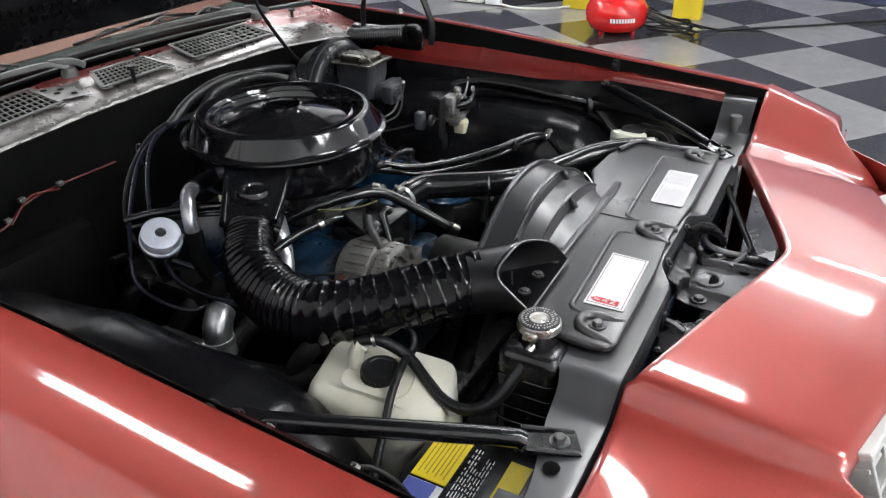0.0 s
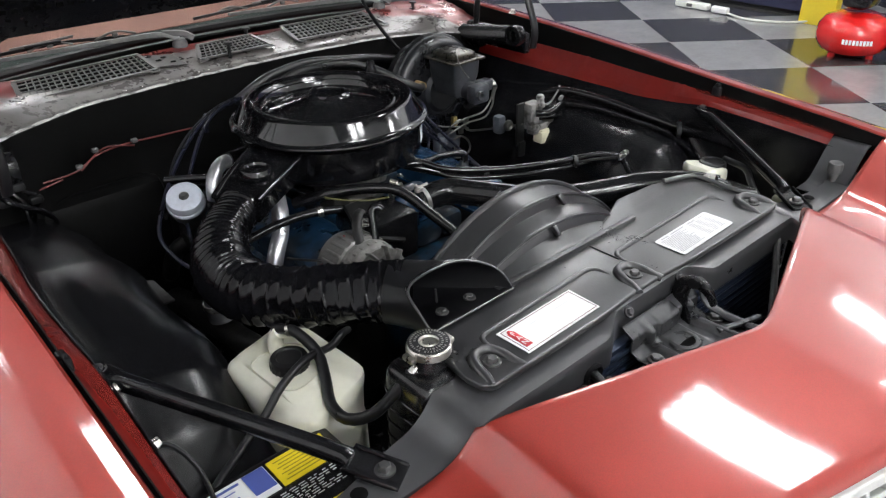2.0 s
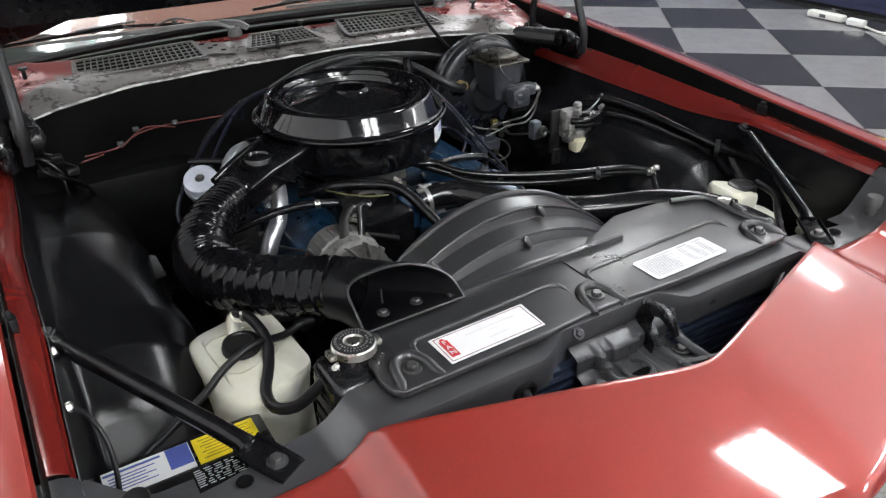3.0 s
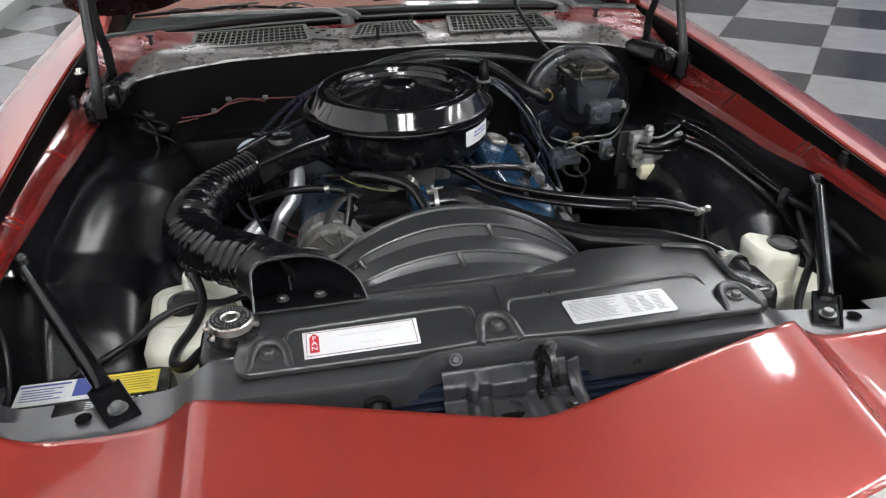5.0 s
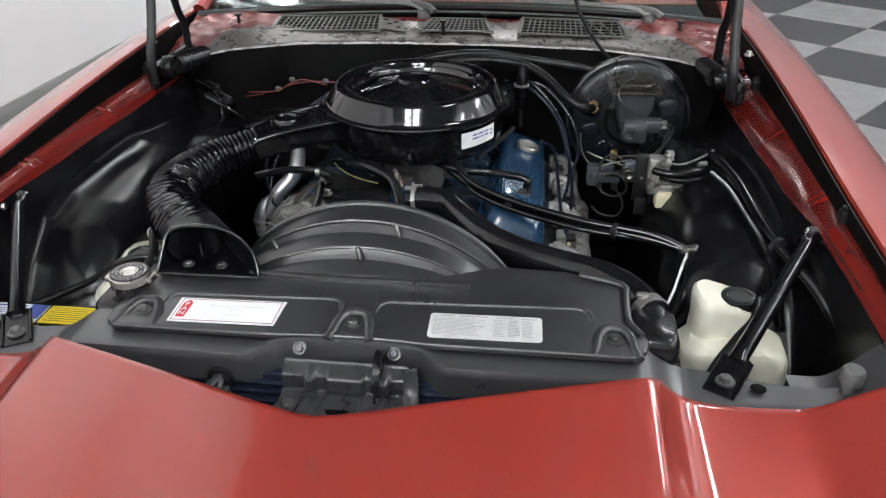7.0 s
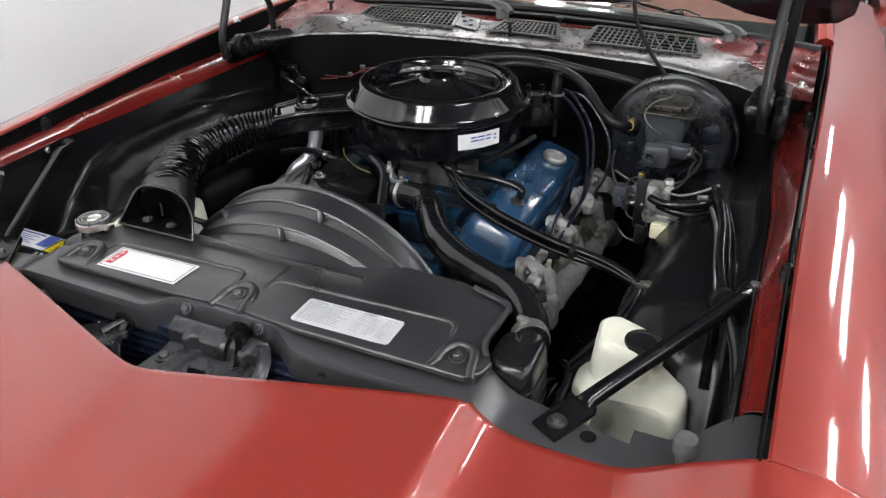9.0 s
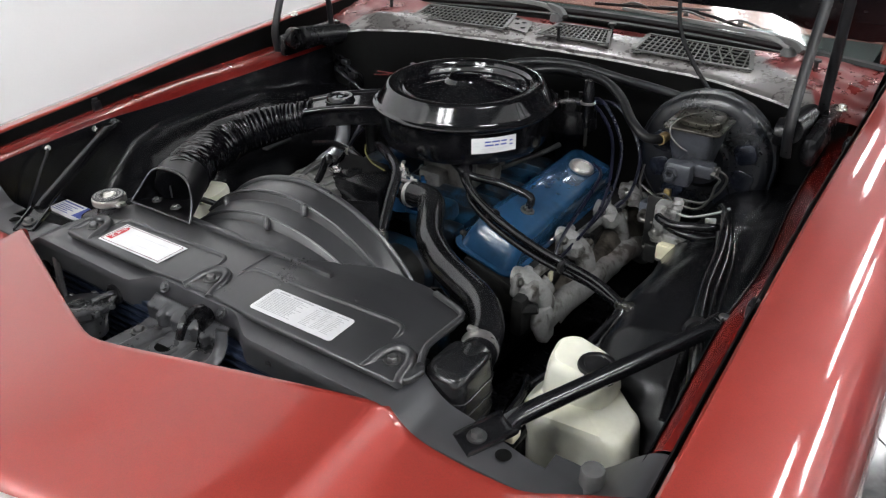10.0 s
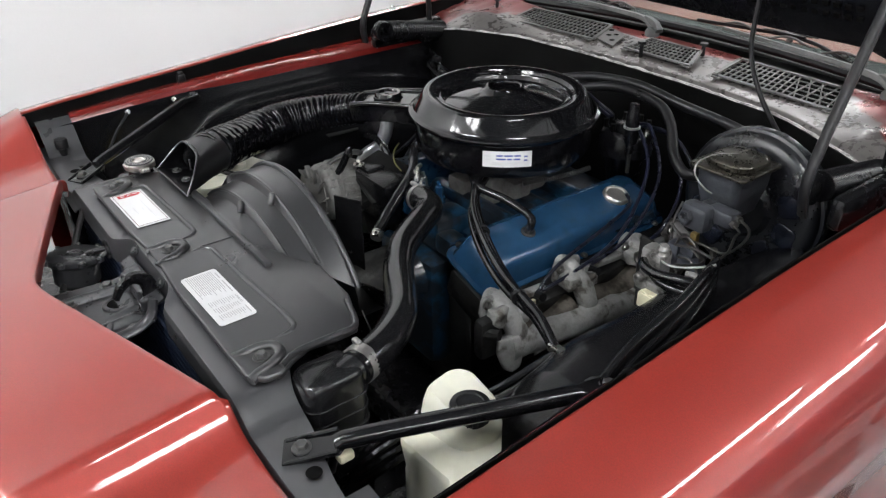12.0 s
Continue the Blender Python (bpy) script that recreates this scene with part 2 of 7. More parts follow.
CLAMP = material("bright_clamp_band", (0.45, 0.44, 0.42), 0.30, 0.8, 0, 0.15, 40, 160, 0.05)
GROUT = material("dark_floor_joint", (0.08, 0.08, 0.08), 0.7)
WALL_WHITE = material("white_wall_paint", (0.88, 0.88, 0.875), 0.6, 0, 0, 0.02, 2, 120, 0.05)
CEILING_DARK = material("dark_sprayed_ceiling", (0.045, 0.045, 0.048), 0.8, 0, 0, 0.2, 2, 60, 0.2)
WALL_GREY = material("grey_wall_paint", (0.20, 0.20, 0.21), 0.6, 0, 0, 0.05, 2, 120, 0.05)
WALL_PALE = material("pale_wall_paint", (0.78, 0.78, 0.78), 0.6, 0, 0, 0.05, 2, 120, 0.05)
WALL_NAVY = material("navy_wall_paint", (0.035, 0.038, 0.085), 0.5, 0, 0, 0.12, 3, 90, 0.05)
BASE_GREY = material("grey_rubber_baseboard", (0.32, 0.33, 0.32), 0.45, 0, 0, 0.08, 5, 90, 0.05)
TANK_RED = material("bright_red_enamel", (0.62, 0.012, 0.012), 0.22, 0, 0.6, 0.05, 10, 60, 0.03)
YELLOW = material("yellow_painted_steel", (0.80, 0.62, 0.03), 0.4, 0, 0.2, 0.06, 8, 60, 0.05)
DASH = material("dark_vinyl", (0.02, 0.02, 0.02), 0.6)
DASH_RED = material("faded_red_dash_vinyl", (0.50, 0.20, 0.165), 0.6, 0, 0, 0.1, 6, 120, 0.1)
FIN = material("dark_blue_condenser_fin", (0.022, 0.032, 0.060), 0.35, 0.5, 0, 0.2, 30, 150, 0.1)


def glass_material():
    m = bpy.data.materials.new("tinted_glass")
    m.use_nodes = True
    b = m.node_tree.nodes["Principled BSDF"]
    b.inputs["Base Color"].default_value = (0.55, 0.65, 0.62, 1)
    b.inputs["Roughness"].default_value = 0.04
    b.inputs["Transmission Weight"].default_value = 1.0
    b.inputs["IOR"].default_value = 1.5
    return m


def lamp_material():
    m = bpy.data.materials.new("lit_tube")
    m.use_nodes = True
    b = m.node_tree.nodes["Principled BSDF"]
    b.inputs["Base Color"].default_value = (1, 1, 1, 1)
    b.inputs["Emission Color"].default_value = (0.97, 0.985, 1.0, 1)
    b.inputs["Emission Strength"].default_value = TUBE_WATTS
    return m


GLASS = glass_material()
TUBE = lamp_material()


# ---- mesh helpers ----
def mesh_of(name, bm, mat, smooth=True, angle=40):
    bmesh.ops.recalc_face_normals(bm, faces=bm.faces)
    me = bpy.data.meshes.new(name)
    bm.to_mesh(me)
    bm.free()
    for mm in (mat if isinstance(mat, (list, tuple)) else [mat]):
        me.materials.append(mm)
    if smooth:
        for p in me.polygons:
            p.use_smooth = True
        me.set_sharp_from_angle(angle=radians(angle))
    return me


def part(name, bm, mat, parent=None, label="", m=None, smooth=True, angle=40):
    """One bmesh as one mesh object under a thing or a part. Coordinates are of the world unless m gives a pose."""
    ob = new(name, mesh_of(name, bm, mat, smooth, angle))
    if m is not None:
        ob.matrix_basis = m
    if parent is not None:
        ob.parent = parent
        ob.matrix_parent_inverse = base_of(parent).inverted()
    if label:
        ob["label"] = label
    return ob


def base_of(ob):
    return (base_of(ob.parent) @ ob.matrix_parent_inverse @ ob.matrix_basis) if ob.parent else ob.matrix_basis.copy()


def thing(name, at, label, category, group="", kind=""):
    e = new(name)
    e.empty_display_size = 0.05
    e.matrix_basis = Matrix.Translation(at)
    return tagged(e, label, category, group, kind)


def join(*bms):
    out = bmesh.new()
    for b in bms:
        me = bpy.data.meshes.new("tmp")
        b.to_mesh(me)
        b.free()
        out.from_mesh(me)
        bpy.data.meshes.remove(me)
    return out


def moved(bm, m):
    bm.transform(m)
    return bm


def box(c, s, bevel=0.003, m=None, segs=2):
    bm = bmesh.new()
    bmesh.ops.create_cube(bm, size=1, matrix=Matrix.Translation(c) @ Matrix.Diagonal((*s, 1)))
    if bevel:
        bmesh.ops.bevel(bm, geom=bm.edges[:], offset=min(bevel, min(s) * 0.45), segments=segs, affect="EDGES", profile=0.5)
    if m is not None:
        bm.transform(m)
    return bm


def prism(outline, z0, z1, bevel=0.002, segs=2):
    """A flat plate of any outline in x and y."""
    bm = bmesh.new()
    vs = [bm.verts.new((x, y, z0)) for x, y in outline]
    f = bm.faces.new(vs)
    r = bmesh.ops.extrude_face_region(bm, geom=[f])
    bmesh.ops.translate(bm, verts=[v for v in r["geom"] if isinstance(v, bmesh.types.BMVert)], vec=(0, 0, z1 - z0))
    bmesh.ops.recalc_face_normals(bm, faces=bm.faces)
    if bevel:
        bmesh.ops.bevel(bm, geom=bm.edges[:], offset=bevel, segments=segs, affect="EDGES", profile=0.5)
    return bm


def rounded(w, h, r, n=4):
    pts = []
    for cx, cy, a0 in ((w / 2 - r, h / 2 - r, 0), (-w / 2 + r, h / 2 - r, 90), (-w / 2 + r, -h / 2 + r, 180), (w / 2 - r, -h / 2 + r, 270)):
        for i in range(n + 1):
            a = radians(a0 + 90 * i / n)
            pts.append((cx + r * math.cos(a), cy + r * math.sin(a)))
    return pts


def lathe(profile, m=None, segs=48):
    """Turns (radius, height) rows round z."""
    bm = bmesh.new()
    rings = []
    for r, z in profile:
        if r < 1e-5:
            rings.append([bm.verts.new((0, 0, z))])
        else:
            rings.append([bm.verts.new((r * math.cos(2 * math.pi * i / segs), r * math.sin(2 * math.pi * i / segs), z)) for i in range(segs)])
    for a, b in zip(rings, rings[1:]):
        for i in range(segs):
            j = (i + 1) % segs
            q = [a[i % len(a)], a[j % len(a)], b[j % len(b)], b[i % len(b)]]
            u = []
            for v in q:
                if v not in u:
                    u.append(v)
            if len(u) > 2:
                bm.faces.new(u)
    if m is not None:
        bm.transform(m)
    return bm


def loft(rings):
    """Closed skin over rings of places."""
    bm = bmesh.new()
    R = [[bm.verts.new(p) for p in r] for r in rings]
    for a, b in zip(R, R[1:]):
        for i in range(len(a)):
            bm.faces.new((a[i], a[(i + 1) % len(a)], b[(i + 1) % len(a)], b[i]))
    bm.faces.new(R[-1])
    bm.faces.new(R[0][::-1])
    return bm


def smooth_path(pts, step=0.012):
    """Evenly spaced places along a Catmull-Rom curve."""
    P = [Vector(p) for p in pts]
    if len(P) == 2:
        n = max(2, int((P[1] - P[0]).length / step))
        return [P[0].lerp(P[1], i / n) for i in range(n + 1)]
    P = [2 * P[0] - P[1]] + P + [2 * P[-1] - P[-2]]
    out = []
    for a, b, c, d in zip(P, P[1:], P[2:], P[3:]):
        n = max(2, int((c - b).length / step))
        for i in range(n):
            t = i / n
            out.append(0.5 * (2 * b + (c - a) * t + (2 * a - 5 * b + 4 * c - d) * t * t + (3 * b - a - 3 * c + d) * t ** 3))
    out.append(P[-2])
    return out


def sweep(path, shape, closed_ends=True):
    """Sweeps shape(i, n) -> list of (u, v) along path, keeping v near up."""
    bm = bmesh.new()
    n = len(path)
    rings = []
    side = None
    for i, p in enumerate(path):
        d = (path[min(i + 1, n - 1)] - path[max(i - 1, 0)]).normalized()
        if side is None:
            side = d.cross(Vector((0, 0, 1)))
            if side.length < 0.1:
                side = d.cross(Vector((0, 1, 0)))
            side.normalize()
        side = (side - d * side.dot(d)).normalized()
        up = side.cross(d)
        rings.append([bm.verts.new(p + side * u + up * v) for u, v in shape(i, n)])
    for a, b in zip(rings, rings[1:]):
        k = len(a)
        for i in range(k):
            bm.faces.new((a[i], a[(i + 1) % k], b[(i + 1) % k], b[i]))
    if closed_ends:
        bm.faces.new(rings[0][::-1])
        bm.faces.new(rings[-1])
    return bm


def tube(pts, r, segs=10, step=0.012, ribs=0.0, pitch=0.01, flat=1.0):
    path = smooth_path(pts, step if not ribs else pitch / 4)
    circle = [(math.cos(2 * math.pi * i / segs), math.sin(2 * math.pi * i / segs)) for i in range(segs)]

    def shape(i, n):
        k = r + (ribs * math.cos(i * math.pi / 2) if ribs else 0)
        return [(k * u, k * v * flat) for u, v in circle]
    return sweep(path, shape)


def bolt(at, r=0.009, h=0.008, up=(0, 0, 1), washer=True):
    """Hexagon head with a washer, standing on at."""
    m = Matrix.Translation(at) @ Vector(up).to_track_quat("Z", "Y").to_matrix().to_4x4()
    b = lathe([(0, h), (r * 0.82, h), (r, h * 0.8), (r, 0), (0, 0)], m, 6)
    if washer:
        b = join(b, lathe([(0, 0.0018), (r * 1.5, 0.0018), (r * 1.55, 0.0), (r * 1.55, -0.001), (0, -0.001)], m, 20))
    return b


def grid(fn, nu, nv, thick=0.0):
    """A sheet fn(u, v) -> place, u and v from 0 to 1, with thickness when asked."""
    bm = bmesh.new()
    V = [[bm.verts.new(fn(i / nu, j / nv)) for j in range(nv + 1)] for i in range(nu + 1)]
    for i in range(nu):
        for j in range(nv):
            bm.faces.new((V[i][j], V[i + 1][j], V[i + 1][j + 1], V[i][j + 1]))
    bmesh.ops.recalc_face_normals(bm, faces=bm.faces)
    if thick:
        bmesh.ops.solidify(bm, geom=bm.faces[:], thickness=thick)
    return bm


def curve1(xs, ys):
    """Smooth function through a few places."""
    xs, ys = list(xs), list(ys)

    def f(x):
        return float(np.interp(x, xs, ys))
    return f


def curve2(xs, ys):
    """Smooth function through a few places, without overshoot or kinks."""
    xs, ys = np.array(xs, float), np.array(ys, float)
    h, d = np.diff(xs), np.diff(ys) / np.diff(xs)
    m = np.concatenate(([d[0]], np.where(d[1:] * d[:-1] > 0, 2 * d[1:] * d[:-1] / (d[1:] + d[:-1] + 1e-12), 0), [d[-1]]))

    def f(x):
        i = int(np.clip(np.searchsorted(xs, x) - 1, 0, len(h) - 1))
        t = min(1.0, max(0.0, (x - xs[i]) / h[i]))
        return float(ys[i] * (1 + 2 * t) * (1 - t) ** 2 + ys[i + 1] * t * t * (3 - 2 * t) + h[i] * (m[i] * t * (1 - t) ** 2 + m[i + 1] * t * t * (t - 1)))
    return f


def sstep(a, b, x):
    t = min(1, max(0, (x - a) / (b - a)))
    return t * t * (3 - 2 * t)


def bars(parent, name, at, right, up, rows, mat, label=""):
    """Lines of unreadable print as thin raised bars: rows of (u, v, width, height)."""
    r, u = Vector(right).normalized(), Vector(up).normalized()
    nrm = r.cross(u)
    m = Matrix((r, u, nrm)).transposed().to_4x4()
    m.translation = at
    bms = [box((a, b, 0.0004), (w, h, 0.0004), 0) for a, b, w, h in rows]
    return part(name, moved(join(*bms), m), mat, parent, label, smooth=False)


def text_mesh(name, words, size, mat, parent, m, gap=1.0):
    """Lettering in the built-in font as a thin mesh part."""
    cu = bpy.data.curves.new(name, "FONT")
    cu.body, cu.size, cu.align_x, cu.align_y, cu.space_line = words, size, "CENTER", "CENTER", gap
    cu.extrude = 0.0002
    tmp = bpy.data.objects.new(name, cu)
    me = bpy.data.meshes.new_from_object(tmp)
    bpy.data.objects.remove(tmp)
    me.transform(m)
    me.materials.clear()
    me.materials.append(mat)
    ob = new(name, me)
    ob.parent = parent
    ob.matrix_parent_inverse = base_of(parent).inverted()
    return ob


def both(fn):
    for s in (-1, 1):
        fn(s)

# ---- the room ----
TILE = 0.69
TURN_TILES = radians(-39)
X0, X1, Y0, Y1 = -2.55, 6.3, -5.2, 7.2


def room():
    part_floor = part("floor", box(((X0 + X1) / 2, (Y0 + Y1) / 2, -0.055), (X1 - X0 + 0.4, Y1 - Y0 + 0.4, 0.1), 0), GROUT)
    tagged(part_floor, "glossy checkered dark and light grey tile floor", "floor", kind="structure")
    for nm, c, s, mt, lab in (("wall_west", (X0 - 0.1, (Y0 + Y1) / 2, CEILING / 2), (0.2, Y1 - Y0 + 0.4, CEILING), WALL_WHITE, "plain bright white painted wall"),
                              ("wall_east", (X1 + 0.1, (Y0 + Y1) / 2, 1.3), (0.2, Y1 - Y0 + 0.4, 2.6), WALL_NAVY, "dark navy painted lower wall"),
                              ("wall_east_upper", (X1 + 0.1, (Y0 + Y1) / 2, (CEILING + 2.6) / 2), (0.2, Y1 - Y0 + 0.4, CEILING - 2.6), WALL_PALE, "plain pale painted upper wall"),
                              ("wall_north", ((X0 + X1) / 2, Y1 + 0.1, CEILING / 2), (X1 - X0, 0.2, CEILING), WALL_GREY, "mid grey painted wall"),
                              ("wall_south", ((X0 + X1) / 2, Y0 - 0.1, CEILING / 2), (X1 - X0, 0.2, CEILING), WALL_WHITE, "plain white painted wall")):
        tagged(part(nm, box(c, s, 0), mt), lab, "wall", kind="structure")
    tagged(part("ceiling", box(((X0 + X1) / 2, (Y0 + Y1) / 2, CEILING + 0.05), (X1 - X0 + 0.4, Y1 - Y0 + 0.4, 0.1), 0), CEILING_DARK), "dark sprayed ceiling", "ceiling", kind="structure")
    tagged(part("baseboard", box((X0 + 0.008, (Y0 + Y1) / 2, 0.06), (0.016, Y1 - Y0, 0.12), 0.004), BASE_GREY), "grey rubber baseboard along the white wall", "baseboard", kind="structure")
    return part_floor


def ceiling_light(x, y, tubes):
    """Hanging fixture: a spine on two rods, holders at the ends and bare tubes."""
    words = {2: "white hanging fixture with two lit fluorescent tubes", 4: "wide white hanging fixture with four lit fluorescent tubes"}
    e = thing("ceiling_light", (x, y, LAMPS), words[tubes], "ceiling light", "ceiling lights")
    wide = 0.13 * tubes - 0.04
    part("spine", box((x, y, LAMPS + 0.07), (0.09, 1.26, 0.05), 0.008), LABEL_WHITE, e)
    for k in (-0.5, 0.5):
        part("hanger", tube([(x, y + k, CEILING), (x, y + k, LAMPS + 0.09)], 0.006, 6, 0.3), LABEL_WHITE, e)
        part("lamp_holder", box((x, y + k * 1.22, LAMPS + 0.02), (wide, 0.03, 0.05), 0.006), LABEL_WHITE, e)
    for k in range(tubes):
        u = x + 0.13 * (k - (tubes - 1) / 2)
        part("lamp", tube([(u, y - 0.59, LAMPS), (u, y + 0.59, LAMPS)], 0.026, 8, 3.0), TUBE, e, "lit fluorescent tube")
    return e


def ceiling_lights():
    wide = [(x + g, y) for x, y in ((0.1, -2.4), (-1.4, -4.4)) for g in (-0.33, 0.33)] + [(2.14, -0.10), (4.3, -3.2), (4.6, 4.6)]
    slim = [(4.3, -0.9), (5.6, 0.0), (-0.78, 2.05), (0.45, 2.32), (3.15, 2.7), (2.75, 5.15), (3.3, 4.9), (5.7, 2.3), (5.7, -1.6), (1.83, 6.2), (1.17, 6.2), (-0.27, 6.2), (-0.93, 6.2), (-1.7, 4.2)]
    for tubes, places in ((4, wide), (2, slim)):
        first = ceiling_light(*places[0], tubes)
        for x, y in places[1:]:
            copy_thing(first, Matrix.Translation((x, y, LAMPS)))


# ---- the car's body ----
lip_z = curve2((-0.45, -0.3, -0.07, 0.15, 0.29, 0.6, 0.85, 1.2, 1.6), (0.72, 0.80, 0.842, 0.862, 0.873, 0.900, 0.916, 0.93, 0.94))
ledge_x = curve2((-0.1, 0.1, 0.3, 0.45, 0.55, 0.70, 0.85, 1.2), (0.715, 0.712, 0.707, 0.708, 0.707, 0.697, 0.691, 0.685))
ledge_fall = curve2((-0.1, 0.28, 0.40, 0.52, 0.9, 1.3), (0.012, 0.014, 0.032, 0.044, 0.044, 0.040))
ledge_z = curve2((-0.1, 0.3, 0.5, 0.85, 1.2), (0.815, 0.842, 0.850, 0.858, 0.862))

HOOD = 64     # degrees by which the hood stands open
car = thing("car", (0, 0.6, 0.0), "red coupe with its hood open, parked on the tiles", "car")


def ledge_drop(s, y):
    """How far the ledge falls towards the bay: more on the side of the brake booster."""
    return ledge_fall(y) if s > 0 else 0.010 + 0.45 * (ledge_fall(y) - 0.010)


def fender(s):
    ys = [-0.075 + 1.95 * i / 64 for i in range(65)]
    # rows across: hem, lip, crown, shoulder, side
    across = [(0.752, -0.020), (0.752, -0.003), (0.756, 0.0), (0.775, -0.002), (0.80, -0.007), (0.83, -0.016), (0.86, -0.028), (0.885, -0.044), (0.905, -0.066),
              (0.918, -0.098), (0.925, -0.14), (0.928, -0.2), (0.915, -0.30), (0.91, -0.45), (0.90, -0.62)]

    def fn(u, v):
        y = ys[0] + (ys[-1] - ys[0]) * u
        k = v * (len(across) - 1)
        i = min(int(k), len(across) - 2)
        f = k - i
        P = [Vector((*across[max(0, min(len(across) - 1, i + d))], 0)) for d in (-1, 0, 1, 2)]
        q = 0.5 * (2 * P[1] + (P[2] - P[0]) * f + (2 * P[0] - 5 * P[1] + 4 * P[2] - P[3]) * f * f + (3 * P[1] - P[0] - 3 * P[2] + P[3]) * f ** 3)
        x, z = (q.x, q.y) if i > 2 else (across[i][0] * (1 - f) + across[i + 1][0] * f, across[i][1] * (1 - f) + across[i + 1][1] * f)
        x += 0.012 * sstep(0.3, 1.3, y) - 0.004
        return Vector((s * x, y, lip_z(y) + z))
    part("fender", grid(fn, 64, 56, 0.0018), RED, car)

    def wall(u, v):     # black drop between the lip and the lower ledge
        y = -0.075 + 1.4 * u
        return Vector((s * (0.7425 + 0.012 * sstep(0.3, 1.3, y) - 0.002 * v), y, lip_z(y) - 0.003 - (lip_z(y) - ledge_z(y) + 0.009) * v))
    part("fender_gutter", grid(wall, 30, 4, 0.002), WALL_BLACK, car)

    def ledge(u, v):
        y = 0.02 + 1.25 * u
        x = 0.7425 + (ledge_x(y) - 0.7425) * v
        z = ledge_z(y) - ledge_drop(s, y) * v + 0.004 * math.sin(v * math.pi)
        for c in (0.385, 0.405, 0.68, 0.95):      # pressed ribs across the shelf
            z += 0.0022 * math.exp(-((y - c) / 0.005) ** 2) * sstep(0.95, 0.8, v)
        if v > 0.92:
            z -= 0.008
        return Vector((s * x, y, z))
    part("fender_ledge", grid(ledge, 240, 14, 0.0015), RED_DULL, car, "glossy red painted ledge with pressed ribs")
    for y in (0.30, 0.93):
        part("hood_bumper", join(box((s * 0.740, y, ledge_z(y) + 0.006), (0.018, 0.022, 0.026), 0.004), box((s * 0.740, y, ledge_z(y) + 0.021), (0.012, 0.014, 0.010), 0.003)), RUBBER, car)


def inner_fender(s):
    shelf = curve1((-0.02, 0.12, 0.20, 0.27, 0.34, 0.42, 0.70, 0.90, 1.11), (0.42, 0.50, 0.60, 0.685, 0.738, 0.758, 0.765, 0.740, 0.70))

    def fn(u, v):
        y = -0.02 + 1.13 * u
        x_top, z_top = ledge_x(y) - 0.002, ledge_z(y) - ledge_drop(s, y) - 0.006
        zs = shelf(y)
        out = [(x_top, z_top), (x_top - 0.006, (z_top + zs) / 2 + 0.01), (x_top - 0.016, zs + 0.012), (x_top - 0.045, zs), (0.615, zs - 0.002), (0.570, zs - 0.012), (0.535, zs - 0.036), (0.510, zs - 0.075), (0.497, zs - 0.125), (0.490, zs - 0.20), (0.485, min(0.36, zs - 0.24))]
        k = v * (len(out) - 1)
        i = min(int(k), len(out) - 2)
        f = k - i
        # Catmull-Rom between the rows
        P = [Vector((*out[max(0, min(len(out) - 1, i + d))], 0)) for d in (-1, 0, 1, 2)]
        q = 0.5 * (2 * P[1] + (P[2] - P[0]) * f + (2 * P[0] - 5 * P[1] + 4 * P[2] - P[3]) * f * f + (3 * P[1] - P[0] - 3 * P[2] + P[3]) * f ** 3)
        x, z = q.x, q.y
        w = sstep(0.25, 0.5, v)
        x += (0.010 * sstep(0.25, 0.05, y) + 0.0065 * math.sin(y * 24 + 0.6) + 0.0035 * math.sin(y * 47 + 2) * sstep(0.5, 0.2, y)) * w
        z += 0.004 * math.sin(y * 23 + 1.2) * w
        return Vector((s * x, y, z))
    part("inner_fender", grid(fn, 110, 60, 0.002), ARCH, car, "black painted inner fender with a bulging wheel arch", angle=60)
    part("apron", prism([(s * 0.74, -0.05), (s * 0.62, -0.05), (s * 0.62, -0.03), (s * 0.74, -0.03)], 0.35, 0.745, 0.003), BLACK_PAINT, car)
    part("front_gusset", grid(lambda u, v: Vector((s * (0.60 + 0.15 * u), -0.055 + 0.075 * v, 0.742 + 0.075 * sstep(0.25, 0.9, u))), 14, 6, 0.002), CORE_BLACK, car)
    part("hood_stop", lathe([(0, 0.0), (0.013, -0.001), (0.0145, -0.004), (0.0145, -0.022), (0.010, -0.024), (0.006, -0.06), (0, -0.06)], Matrix.Translation((s * 0.665, -0.022, 0.792)), 20), RUBBER_GREY if s > 0 else RUBBER, car, "round rubber hood stop")
    if s < 0:
        for y, z in ((0.146, 0.806), (0.262, 0.813)):
            part("screw", bolt((s * 0.704, y, z), 0.0065, 0.007, (-s, 0, 0.3), washer=False), STEEL, car)
        part("ground_cable", tube([(-0.702, 0.146, 0.806), (-0.688, 0.135, 0.800), (-0.676, 0.110, 0.780), (-0.674, 0.085, 0.745), (-0.682, 0.06, 0.70), (-0.69, 0.05, 0.66)], 0.0032, 8), RUBBER, car, "thin black ground cable")
        part("bracket_plate", prism([(-0.560, 0.715), (-0.498, 0.665), (-0.498, 0.580), (-0.520, 0.580), (-0.552, 0.640)], 0.694, 0.698, 0.001), GRIME, car, "small dark steel bracket plate")
        part("bracket_bolt", bolt((-0.530, 0.675, 0.698), 0.006, 0.005), DARK_STEEL, car)


def header_rear(x):
    a = abs(x)
    return -0.205 + 0.135 * (math.sqrt(a * a + 0.0006) - 0.0245) / 0.41 if a < 0.41 else -0.07


